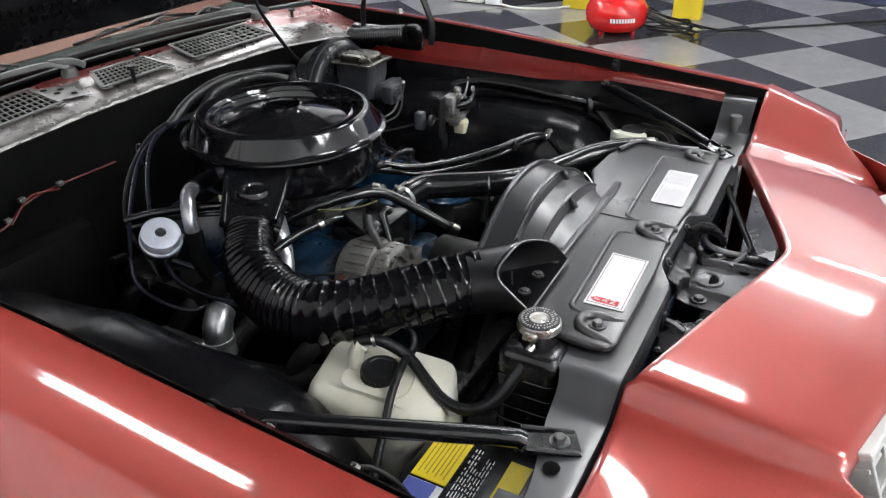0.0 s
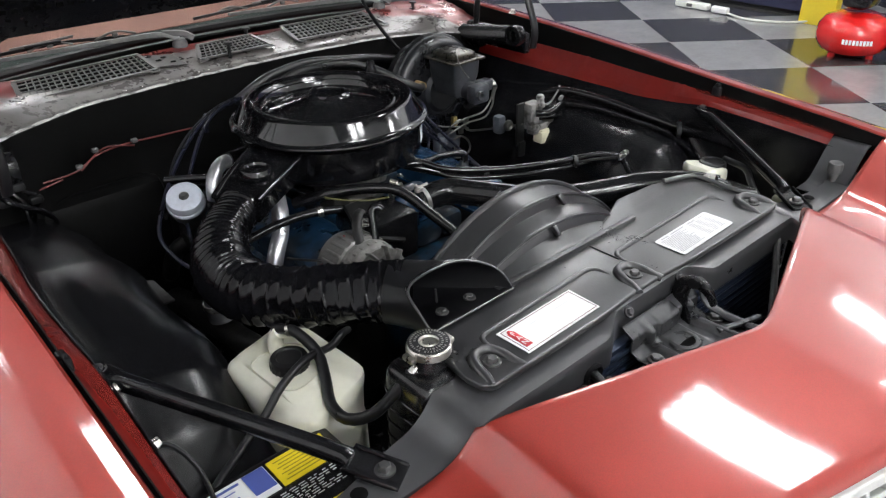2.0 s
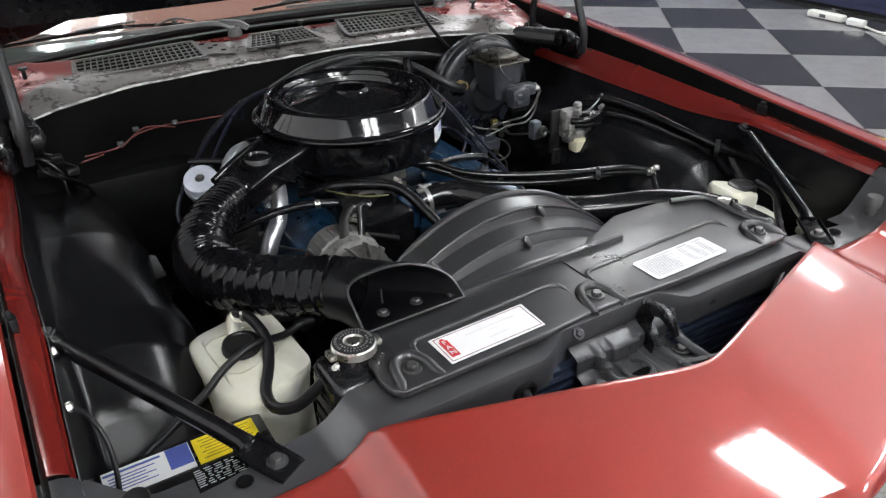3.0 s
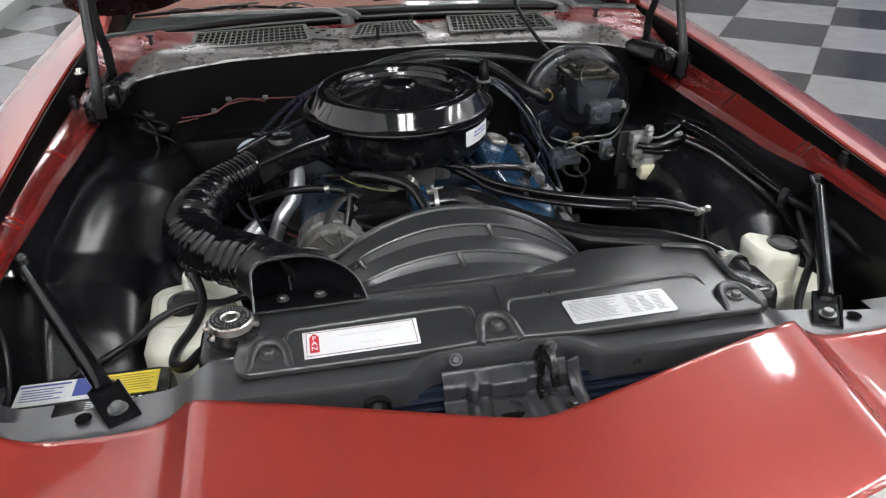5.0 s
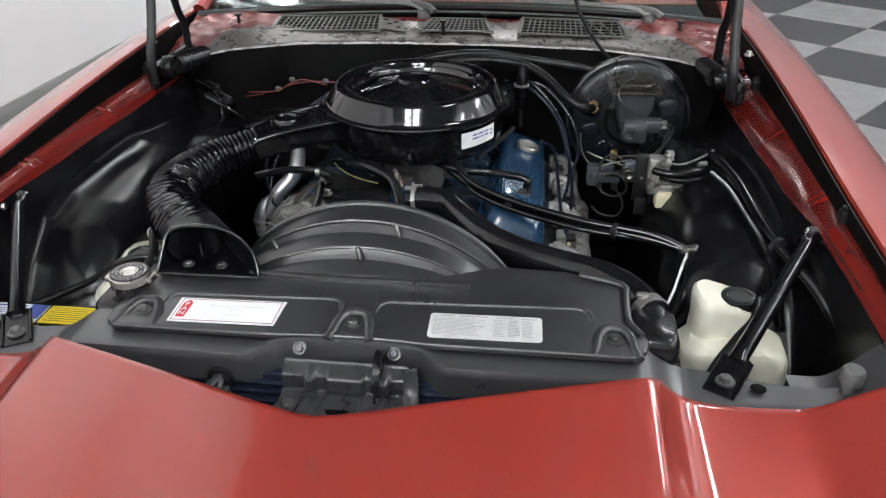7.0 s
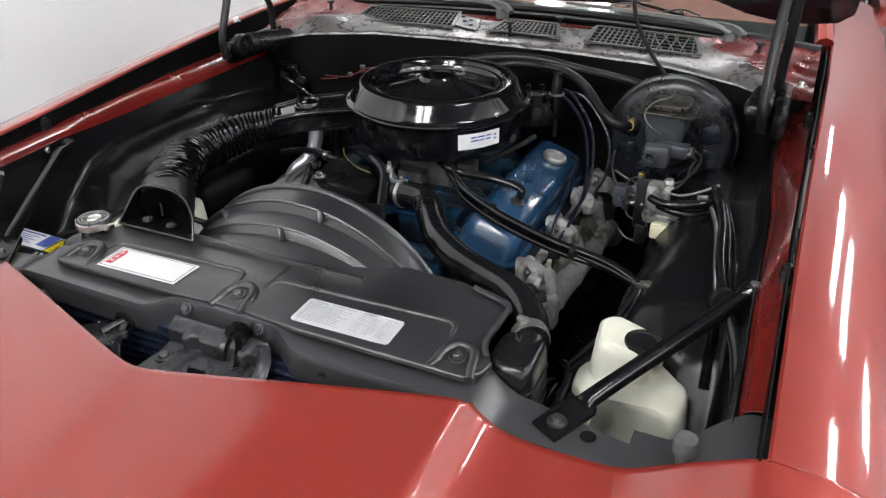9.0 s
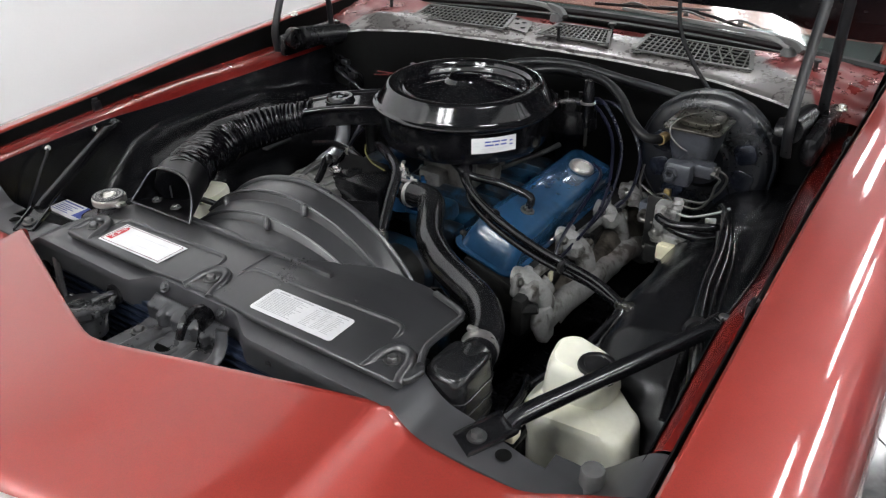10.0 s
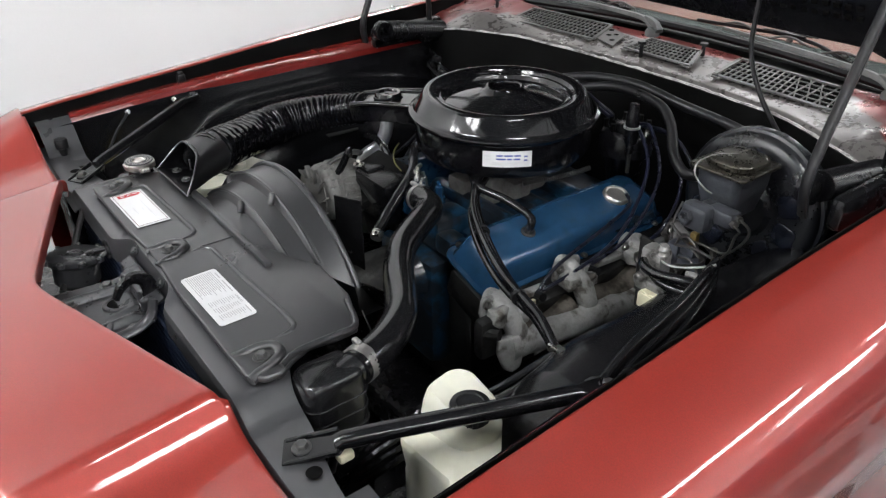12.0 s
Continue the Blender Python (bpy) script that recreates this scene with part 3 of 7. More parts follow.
def header_front(a):
    return -0.43 + 0.10 * min(1, a / 0.41) ** 1.2 - 0.07 * (sstep(0.412, 0.445, a) - sstep(0.62, 0.75, a)) + 0.08 * sstep(0.45, 0.75, a)


header_z = curve2((0, 0.1, 0.2, 0.3, 0.36, 0.385, 0.400, 0.410, 0.420, 0.430, 0.445, 0.460, 0.48, 0.52, 0.59, 0.62, 0.65, 0.69, 0.735, 0.752, 0.80, 0.86, 0.905, 0.925), (0.8125, 0.8121, 0.8110, 0.8085, 0.8063, 0.8052, 0.8030, 0.7970, 0.7865, 0.7775, 0.7680, 0.7625, 0.7590, 0.757, 0.7605, 0.771, 0.7885, 0.811, 0.8335, 0.8395, 0.8375, 0.8165, 0.778, 0.735))


def header():
    """Nose panel: a beak in the middle, two creases and two fender fronts."""
    xs = [0, 0.02, 0.05, 0.09, 0.14, 0.18, 0.22, 0.26, 0.30, 0.33, 0.355, 0.375, 0.388, 0.395, 0.400, 0.404, 0.408, 0.413, 0.419, 0.426, 0.434, 0.443, 0.453, 0.465] + [0.48 + 0.0127 * i for i in range(35)] + [0.925]
    xs = [-x for x in xs[:0:-1]] + xs
    bm = bmesh.new()
    rows = []
    for x in xs:
        a = abs(x)
        yr = header_rear(x)
        yf = header_front(a)
        zr = header_z(a)
        col = [(x, yr + 0.001, zr - 0.026), (x, yr + 0.002, zr - 0.008), (x, yr, zr - 0.002)]
        n = 30
        fall = (0.10 + 0.20 * sstep(0.45, 0.72, a)) * (yr - yf)
        for i in range(n + 1):
            t = i / n
            col.append((x, yr - 0.002 + (yf + 0.016 - yr) * t, zr - fall * t - 0.004 * t ** 5))
        # rolled front edge
        y_e, z_e = col[-1][1], col[-1][2]
        for i in range(1, 9):
            q = i * math.pi / 16
            col.append((x, y_e - 0.018 * math.sin(q), z_e - 0.004 * math.sin(q) - (0.012 + 0.05 * sstep(0.43, 0.50, a)) * (1 - math.cos(q))))
        col.append((x, y_e - 0.014, col[-1][2] - 0.004))
        rows.append([bm.verts.new(p) for p in col])
    for a, b in zip(rows, rows[1:]):
        for i in range(len(a) - 1):
            bm.faces.new((a[i], b[i], b[i + 1], a[i + 1]))
    bmesh.ops.recalc_face_normals(bm, faces=bm.faces)
    bmesh.ops.solidify(bm, geom=bm.faces[:], thickness=0.002)
    part("header_panel", bm, RED, car, "red nose panel with a pointed centre and two sharp creases", angle=70)
    # black liner behind the grille, red fascia at the corners
    part("nose_liner", grid(lambda u, v: Vector((-0.90 + 1.80 * u, header_front(abs(-0.90 + 1.80 * u)) + 0.075, 0.70 - 0.45 * v)), 40, 4, 0.003), BLACK_PAINT, car)
    part("nose_floor", box((0, -0.20, 0.30), (1.80, 0.36, 0.01), 0.002), BLACK_PAINT, car)
    for s in (-1, 1):
        def side(u, v):
            a = 0.45 + 0.472 * min(1, u * 1.4)
            y = header_front(a) - 0.012 + (0.24 * (u * 1.4 - 1) if u * 1.4 > 1 else 0)
            return Vector((s * a, y, 0.735 - 0.07 * sstep(0.84, 0.92, a) - 0.40 * v))
        part("corner_fascia", grid(side, 30, 8, 0.003), RED, car)


def grille(s):
    """Egg-crate grille under the nose panel."""
    m = Matrix.Translation((s * 0.225, -0.408, 0.668)) @ Matrix.Rotation(s * 0.25, 4, "Z") @ Matrix.Rotation(radians(-24), 4, "X")
    g = part("grille", moved(join(box((0, -0.02, 0.098), (0.345, 0.02, 0.012), 0.003), box((0, -0.02, -0.098), (0.345, 0.02, 0.012), 0.003)), m), GRILLE_WHITE, car, "pale silver egg-crate grille", smooth=False)
    for i in range(9):
        part("grille_bar", moved(box((-0.16 + 0.04 * i, 0, 0), (0.007, 0.05, 0.20), 0.0015), m), GRILLE_WHITE, g, smooth=False)
    for j in range(5):
        part("grille_bar", moved(box((0, 0.002, -0.074 + 0.037 * j), (0.33, 0.046, 0.007), 0.0015), m), GRILLE_WHITE, g, smooth=False)
    part("grille_backing", moved(box((0, 0.035, 0), (0.34, 0.01, 0.21), 0.002), m), GRILLE_WHITE, g)
    part("front_bumper", grid(lambda u, v: Vector((s * 0.92 * u, -0.47 + 0.22 * u ** 2.4 - 0.03 * math.sin(v * 3), 0.50 - 0.22 * v)), 20, 6, 0.01), RED, car)


def cowl_front(x):
    a = abs(x)
    return 1.168 - 0.10 * sstep(0.35, 0.66, a) - 0.02 * sstep(0.1, 0.4, a)


def cowl():
    def fn(u, v):
        x = -0.74 + 1.48 * u
        a = abs(x)
        yf, yb = cowl_front(x), 1.40 - 0.13 * (x / 0.74) ** 2
        y = yf + (yb - yf) * v
        z = 0.886 + 0.042 * v + 0.002 * math.sin(v * 9 + x * 3)
        z -= 0.012 * sstep(0.56, 0.66, a) * (1 - v)
        z -= 0.030 * sstep(1.306, 1.332, y) * sstep(0.56, 0.50, x) * sstep(-0.60, -0.54, x)
        z += 0.016 * math.exp(-((a - 0.60) / 0.07) ** 2) * math.exp(-((v - 0.30) / 0.22) ** 2)
        z -= 0.006 * sstep(0.05, 0.0, v)
        z += 0.0020 * math.sin(x * 95 + y * 60) * math.sin(y * 80 - x * 30) * sstep(0.52, 0.62, a)
        return Vector((x, y, z))
    part("cowl_panel", grid(fn, 120, 48, 0.002), COWL, car, "dusty grey cowl panel with red overspray towards the glass")
    rng = random.Random(3)
    bead = [(-0.64 + 0.016 * i, cowl_front(-0.64 + 0.016 * i) - 0.001 + rng.uniform(-0.0025, 0.0025), 0.8815 + rng.uniform(-0.0015, 0.0015) - 0.012 * sstep(0.56, 0.66, abs(-0.64 + 0.016 * i))) for i in range(81)]
    part("seam_bead", tube(bead, 0.0042, 6, 0.008), SEALER, car, "ragged pale bead of seam sealer")
    first = None
    for i in range(24):
        x = -0.30 + 0.036 * i
        m = Matrix.Translation((x + rng.uniform(-0.008, 0.008), cowl_front(x) + rng.uniform(0.012, 0.020), 0.8878))
        if first is None:
            first = mesh_of("weld_spot", lathe([(0, 0.0014), (0.003, 0.0010), (0.0048, 0)], None, 8), STEEL)
        ob = new("weld_spot", first)
        ob.parent = car
        ob.matrix_basis = Matrix.Translation((0, -0.6, 0)) @ m
    for x, y in ((-0.605, 1.235), (-0.02, 1.200), (0.085, 1.30), (0.605, 1.235)):
        part("hood_stud", join(tube([(x, y, 0.90), (x, y, 0.935)], 0.005, 8), lathe([(0, 0.006), (0.010, 0.005), (0.011, 0.0), (0, 0)], Matrix.Translation((x, y, 0.934)), 14)), RUBBER, car, "rubber-tipped stud")
    rng = random.Random(6)
    for x, y in ((0.66, 1.20), (0.69, 1.16), (0.64, 1.24), (-0.68, 1.17), (-0.64, 1.15)):
        part("plug", lathe([(0, 0.003), (0.008, 0.002), (0.010, 0)], Matrix.Translation((x, y, 0.897)), 12), RUBBER if rng.random() < 0.6 else STEEL, car)


def cowl_grille(corners, label, plates=()):
    """Vent with a pressed frame and an open mesh: corners as front left, front right, rear right, rear left."""
    P = [Vector(c) for c in corners]
    c = sum(P, Vector()) / 4
    e = thing("cowl_grille", c - Vector((0, 0, 0.01)), label, "vent grille", "cowl grilles")

    def at(u, v, lift=0.0):
        return P[0].lerp(P[1], u).lerp(P[3].lerp(P[2], u), v) + Vector((0, 0, lift))

    def strip(a, b, w, h, lift):
        return sweep([a + Vector((0, 0, lift)), (a + b) / 2 + Vector((0, 0, lift)), b + Vector((0, 0, lift))], lambda i, n: [(w, -h), (w, h), (-w, h), (-w, -h)])
    edge = join(*[strip(at(*p), at(*q), 0.0050, 0.002, 0.005) for p, q in (((-0.03, -0.03), (1.03, -0.03)), ((1.02, 0), (1.02, 1)), ((1.03, 1.03), (-0.03, 1.03)), ((-0.02, 1), (-0.02, 0)))])
    part("grille_frame", edge, GRILLE_GREY, e, smooth=False)
    # black sheet over the closed cowl paints the shade below the mesh
    part("vent_shade_sheet", grid(lambda u, v: at(u, v, 0.0025), 6, 2, 0.001), HOLE_SHADE, e, "flat black sheet under the mesh, painted as shade", smooth=False)
    for u in (0.02, 0.98):
        part("tab", moved(prism(rounded(0.026, 0.018, 0.006), 0, 0.003, 0.001), Matrix.Translation(at(u, -0.10, 0.003))), GRILLE_GREY, e)
        part("screw", bolt(at(u, -0.10, 0.006), 0.005, 0.003, washer=False), DARK_STEEL, e)
    for k, (u0, u1) in enumerate(plates):
        pl = part("end_plate", grid(lambda u, v: at(u0 + (u1 - u0) * u, 0.12 + 0.8 * v - 0.25 * u, 0.004), 6, 6, 0.002), GRILLE_GREY, e, "grey plate with round holes")
        for u, v in ((0.2, 0.85), (0.35, 0.5), (0.62, 0.72), (0.72, 0.3)):
            # black disc on the plate, its colour standing for a hole's shade
            part("hole", lathe([(0, 0.0012), (0.0065, 0.0010), (0.0072, 0)], Matrix.Translation(at(u0 + (u1 - u0) * u, 0.12 + 0.8 * v - 0.25 * u, 0.0042)), 14), HOLE_SHADE, pl)
    n = int((P[1] - P[0]).length / 0.0145)
    for i in range(1, n):
        lean = 0.02 if i < n * 0.6 or P[0].x < 0 else 0.10 * (-1) ** i
        part("slat", strip(at(i / n, 0), at(min(1, max(0, i / n + lean)), 1), 0.0014, 0.0014, 0.005), MESH_DARK, e, smooth=False)
    for j in range(1, 5):
        part("crossbar", strip(at(0, j / 5), at(1, j / 5), 0.0012, 0.0012, 0.0048), MESH_DARK, e, smooth=False)


def firewall():
    def fn(u, v):
        x = -0.72 + 1.44 * u
        return Vector((x, cowl_front(x) - 0.004 + 0.010 * math.sin(x * 11) * sstep(0.05, 0.3, v) - 0.03 * sstep(0.3, 0.7, v), 0.882 - 0.55 * v - 0.012 * sstep(0.56, 0.66, abs(x))))
    part("firewall", grid(fn, 40, 20, 0.004), WALL_BLACK, car)
    part("heater_box", box((-0.44, 1.10, 0.60), (0.30, 0.08, 0.22), 0.03), WALL_BLACK, car)


def hood():
    """Open hood: hinged at the cowl, its front up."""
    m = Matrix.Translation((0, 1.20, 1.05)) @ Matrix.Rotation(radians(-HOOD), 4, "X")

    def outer(u, v):
        x = -0.74 + 1.48 * u
        return Vector((x, -1.39 * v + 0.02, 0.03 + 0.03 * math.cos(x * 2) + 0.02 * math.exp(-(x / 0.2) ** 2)))

    def inner(u, v):
        x = -0.73 + 1.46 * u
        return Vector((x, -1.38 * v + 0.015, 0.002 * math.sin(u * 40) + 0.018 * sstep(0.06, 0.10, v) * sstep(0.1, 0.14, u) * sstep(0.1, 0.14, 1 - u)))
    hd = part("hood", moved(grid(outer, 30, 24, 0.002), m), RED, car, "red hood standing open")
    part("hood_inner", moved(grid(inner, 60, 40, 0.004), m), BLACK_PAINT, hd, "black underside of the open hood")
    part("hood_edge", moved(join(box((0, 0.018, 0.03), (1.46, 0.008, 0.06), 0.003), box((-0.735, -0.67, 0.03), (0.008, 1.36, 0.05), 0.003), box((0.735, -0.67, 0.03), (0.008, 1.36, 0.05), 0.003)), m), BLACK_PAINT, hd)
    for k in (-1, 1):
        drop = [(k * 0.44, 0.0), (k * 0.50, 0.026), (k * 0.56, 0.050), (k * 0.63, 0.064), (k * 0.70, 0.066), (k * 0.76, 0.056), (k * 0.790, 0.030), (k * 0.795, -0.03), (k * 0.44, -0.03)]
        part("hood_corner", moved(prism(drop[::k], 0.0, 0.012, 0.004), m @ Matrix.Translation((0, 0.012, 0.014))), BLACK_PAINT, hd, "rounded black rear corner")
    # rows of small slots near the rear edge: black blocks painted as their inner shade
    slots = [box((-0.5 + 0.022 * i, -0.045 - 0.022 * j, -0.004), (0.012, 0.010, 0.004), 0) for i in range(46) for j in range(2)]
    tagged(part("vent_slot", moved(join(*slots), m), HOLE_SHADE, hd, smooth=False), kind="stuff")


def hinge(s):
    base = part("hood_hinge", join(box((s * 0.685, 0.96, 0.870), (0.030, 0.24, 0.060), 0.014), box((s * 0.66, 1.03, 0.860), (0.05, 0.09, 0.05), 0.018)), BLACK_PAINT, car, "black hood hinge with a coil spring")
    part("spring", tube([(s * 0.640, 0.865, 0.898), (s * 0.645, 1.06, 0.868)], 0.024, 16, 0.002, 0.0022, 0.008), BLACK_PAINT, base)
    part("spring_eye", lathe([(0.014, 0.012), (0.026, 0.012), (0.028, 0.0), (0.026, -0.012), (0.014, -0.012)], Matrix.Translation((s * 0.635, 0.845, 0.900)) @ Matrix.Rotation(radians(-90 * s), 4, "Y"), 20), BLACK_PAINT, base)
    part("hinge_arm", tube([(s * 0.655, 0.80, 0.872), (s * 0.652, 0.795, 0.93), (s * 0.650, 0.835, 1.03), (s * 0.655, 0.90, 1.20), (s * 0.66, 0.98, 1.40)], 0.0105, 12, flat=0.55), RUBBER, base)
    part("hinge_arm", tube([(s * 0.668, 1.05, 0.87), (s * 0.668, 1.03, 0.90), (s * 0.668, 1.025, 0.96), (s * 0.672, 1.0, 1.05), (s * 0.675, 0.99, 1.40)], 0.0105, 12, flat=0.55), RUBBER, base)
    part("pin", bolt((s * 0.712, 0.93, 0.935), 0.007, 0.010), STEEL, base)


def windshield():
    def base_y(x):
        return 1.43 - 0.15 * (x / 0.74) ** 2

    def fn(u, v):
        x = -0.74 + 1.48 * u
        return Vector((x * (1 - 0.14 * v), base_y(x) + 0.66 * v, 0.925 + 0.36 * v + 0.03 * math.sin(math.pi * v)))
    pane = part("windshield", grid(fn, 24, 12, 0.005), GLASS, car, "tinted curved windshield glass")
    pane.visible_shadow = False
    part("windshield_seal", tube([(x, base_y(x) - 0.008, 0.926) for x in (-0.74, -0.55, -0.3, 0, 0.3, 0.55, 0.74)], 0.011, 8), RUBBER, car)
    part("dashboard", grid(lambda u, v: Vector((-0.70 + 1.40 * u, 1.545 + 0.50 * v, 0.915 + 0.02 * math.sin(v * 3))), 20, 10, 0.02), DASH_RED, car, "faded red padded dashboard")
    part("defroster_panel", grid(lambda u, v: Vector((-0.70 + 1.40 * u, 1.44 + 0.105 * v - 0.12 * ((u - 0.5) * 2) ** 2 * (1 - v), 0.905 + 0.008 * v)), 20, 4, 0.006), DASH, car)
    part("cabin_floor", box((0, 2.2, 0.42), (1.5, 1.6, 0.04), 0.01), DASH, car)
    part("roof", grid(lambda u, v: Vector((-0.62 + 1.24 * u, 2.08 + 0.9 * v, 1.285 + 0.02 * math.sin(u * math.pi))), 12, 8, 0.02), RED, car)
    # dark panels added to keep room light out of the cabin, windows included
    part("cabin_light_block", box((0, 2.92, 0.85), (1.5, 0.06, 0.86), 0.01), DASH, car)
    for k in (-1, 1):
        part("cabin_light_block", box((k * 0.72, 2.25, 0.86), (0.02, 1.3, 0.84), 0.005), DASH, car)
    part("rear_deck", box((0, 3.0, 0.80), (1.5, 0.3, 0.5), 0.05), DASH, car)
    for s in (-1, 1):
        part("pillar", tube([(s * 0.745, 1.30, 0.93), (s * 0.64, 2.10, 1.285)], 0.022, 8), RED, car)
        part("door", box((s * 0.90, 2.35, 0.60), (0.05, 1.05, 0.66), 0.02), RED, car)
        part("quarter_panel", box((s * 0.90, 3.4, 0.62), (0.06, 1.1, 0.62), 0.03), RED, car)
    part("trunk_lid", box((0, 3.5, 0.90), (1.7, 0.9, 0.06), 0.03), RED, car)
    part("underbody", box((0, 2.4, 0.30), (1.6, 3.0, 0.12), 0.02), BLACK_PAINT, car)
    for s in (-1, 1):
        for y in (0.52, 3.2):
            wm = Matrix.Translation((s * 0.80, y, 0.33)) @ Matrix.Rotation(radians(90 * s), 4, "Y")
            wheel = part("wheel", lathe([(0, 0.10), (0.17, 0.09), (0.20, 0.10), (0.20, -0.10), (0, -0.10)], wm, 32), STEEL, car)
            part("tyre", lathe([(0.20, 0.095), (0.26, 0.11), (0.32, 0.09), (0.33, 0.0), (0.32, -0.09), (0.26, -0.11), (0.20, -0.095)], wm, 40), RUBBER, wheel)


def wiper(s, x0, x1, y0, y1):
    e = thing("wiper", (x0, y0, 0.92), "grey weathered windshield wiper lying on the cowl", "wiper", "wipers")
    run = smooth_path([(x0, y0, 0.938), (x0 + (x1 - x0) * 0.10, y0 + 0.012, 0.954), (x0 * 0.6 + x1 * 0.4, y0 * 0.6 + y1 * 0.4 + 0.008, 0.958), (x1, y1, 0.962)], 0.01)
    part("wiper_arm", sweep(run, lambda i, n: [((0.0075 - 0.0035 * i / n) * a, (0.0055 - 0.002 * i / n) * b) for a, b in ((1, -1), (1, 0.2), (0.6, 1), (-0.6, 1), (-1, 0.2), (-1, -1))]), WIPER_GREY, e)
    part("pivot", lathe([(0, 0.022), (0.013, 0.020), (0.018, 0.012), (0.019, 0), (0, 0)], Matrix.Translation((x0, y0, 0.918)), 18), RUBBER_GREY, e)
    part("wiper_blade", join(tube([(x0 * 0.75 + x1 * 0.25, y0 + 0.045, 0.956), (x1 * 0.6 + x0 * 0.4, y1 + 0.03, 0.968), (x1 + (x1 - x0) * 0.2, y1 + 0.02, 0.962)], 0.0042, 6), box((x1 * 0.65 + x0 * 0.35, y1 + 0.025, 0.973), (0.08, 0.008, 0.006), 0.002)), RUBBER, e)
    part("pivot_cover", sweep(smooth_path([(x0 + 0.032, y0 - 0.014, 0.936), (x0 + 0.014, y0 - 0.004, 0.948), (x0 - 0.012, y0 + 0.006, 0.952), (x0 - 0.036, y0 + 0.014, 0.953)], 0.006), lambda i, n: [((0.0095 - 0.003 * i / n) * a, 0.0075 * b) for a, b in ((1, 0.5), (0.7, 1), (-0.7, 1), (-1, 0.5), (-1, -0.7), (1, -0.7))]), RUBBER_GREY, e, "pale weathered pivot cover")
    for q in (0.30, 0.62, 0.95):
        c = Vector((x0 + (x1 - x0) * q, y0 + (y1 - y0) * q + 0.034, 0.966))
        part("claw", join(box(c, (0.014, 0.010, 0.010), 0.003), tube([c + Vector((-0.05, -0.004, -0.004)), c + Vector((0, -0.003, 0.008)), c + Vector((0.05, -0.002, -0.004))], 0.0028, 6)), WIPER_GREY, e)
    part("wiper_claw", join(tube([(x1 * 0.8 + x0 * 0.2, y1 + 0.03, 0.972), (x1 * 0.5 + x0 * 0.5, y1 + 0.032, 0.978)], 0.003, 6)), WIPER_GREY, e)


def core_support():
    e = thing("radiator_support", (0, -0.03, 0.36), "black pressed steel radiator support across the nose", "radiator support")

    def fn(u, v):
        x = -0.74 + 1.48 * u
        a = abs(x)
        drop = 0.030 * sstep(0.39, 0.455, a)
        z = 0.778 - drop + 0.004 * sstep(0.55, 0.7, a)
        recess = 1 - sstep(0.085, 0.145, a)
        y_b = 0.050 - 0.035 * sstep(0.33, 0.43, a) - 0.030 * sstep(0.43, 0.62, a) + 0.03 * sstep(0.64, 0.72, a)
        y_f = -0.060 + 0.026 * recess
        z_f = z + 0.012 * recess
        if v < 0.55:
            k = v / 0.55
            return Vector((x, y_b + (y_f - y_b) * k, z + (z_f - z) * k))
        k = (v - 0.55) / 0.45
        return Vector((x, y_f - 0.004 * sstep(0, 0.2, k), z_f - (0.046 + 0.039 * recess) * k * (1 - 0.3 * sstep(0.45, 0.6, a))))
    part("top_bar", grid(fn, 120, 16, 0.0025), CORE_BLACK, e, angle=35)
    for s in (-1, 1):
        part("side_bar", box((s * 0.435, -0.02, 0.56), (0.03, 0.05, 0.36), 0.004), BLACK_PAINT, e)
        # no cut-out here: a black disc paints the shaded hole
        part("slot", lathe([(0, 0.0008), (0.0095, 0.0007), (0.0105, 0)], Matrix.Translation((s * 0.552, -0.026, 0.7517)), 20), HOLE_SHADE, e, "flat black disc painted as a shaded round hole")
        part("strut", tube([(s * 0.16, -0.16, 0.69), (s * 0.36, -0.06, 0.745)], 0.006, 8), DARK_STEEL, e, "thin steel strut rod")
    part("lower_bar", box((0, -0.06, 0.40), (1.2, 0.05, 0.08), 0.006), BLACK_PAINT, e)
    part("bolt", bolt((-0.067, -0.040, 0.778), 0.0062, 0.006, (0, -0.8, 0.6)), LATCH_GREY, e)
    part("bolt", bolt((0.066, -0.040, 0.779), 0.0062, 0.006, (0, -0.8, 0.6)), LATCH_GREY, e)
    part("grommet", tube([Vector((-0.178 + 0.016 * math.cos(a * 0.5236), -0.066, 0.738 + 0.014 * math.sin(a * 0.5236))) for a in range(13)], 0.004, 6, 0.004), RUBBER, e)
    part("wire_stub", tube([(-0.178, -0.06, 0.738), (-0.176, -0.085, 0.725), (-0.172, -0.10, 0.70)], 0.005, 8), RUBBER_GREY, e)


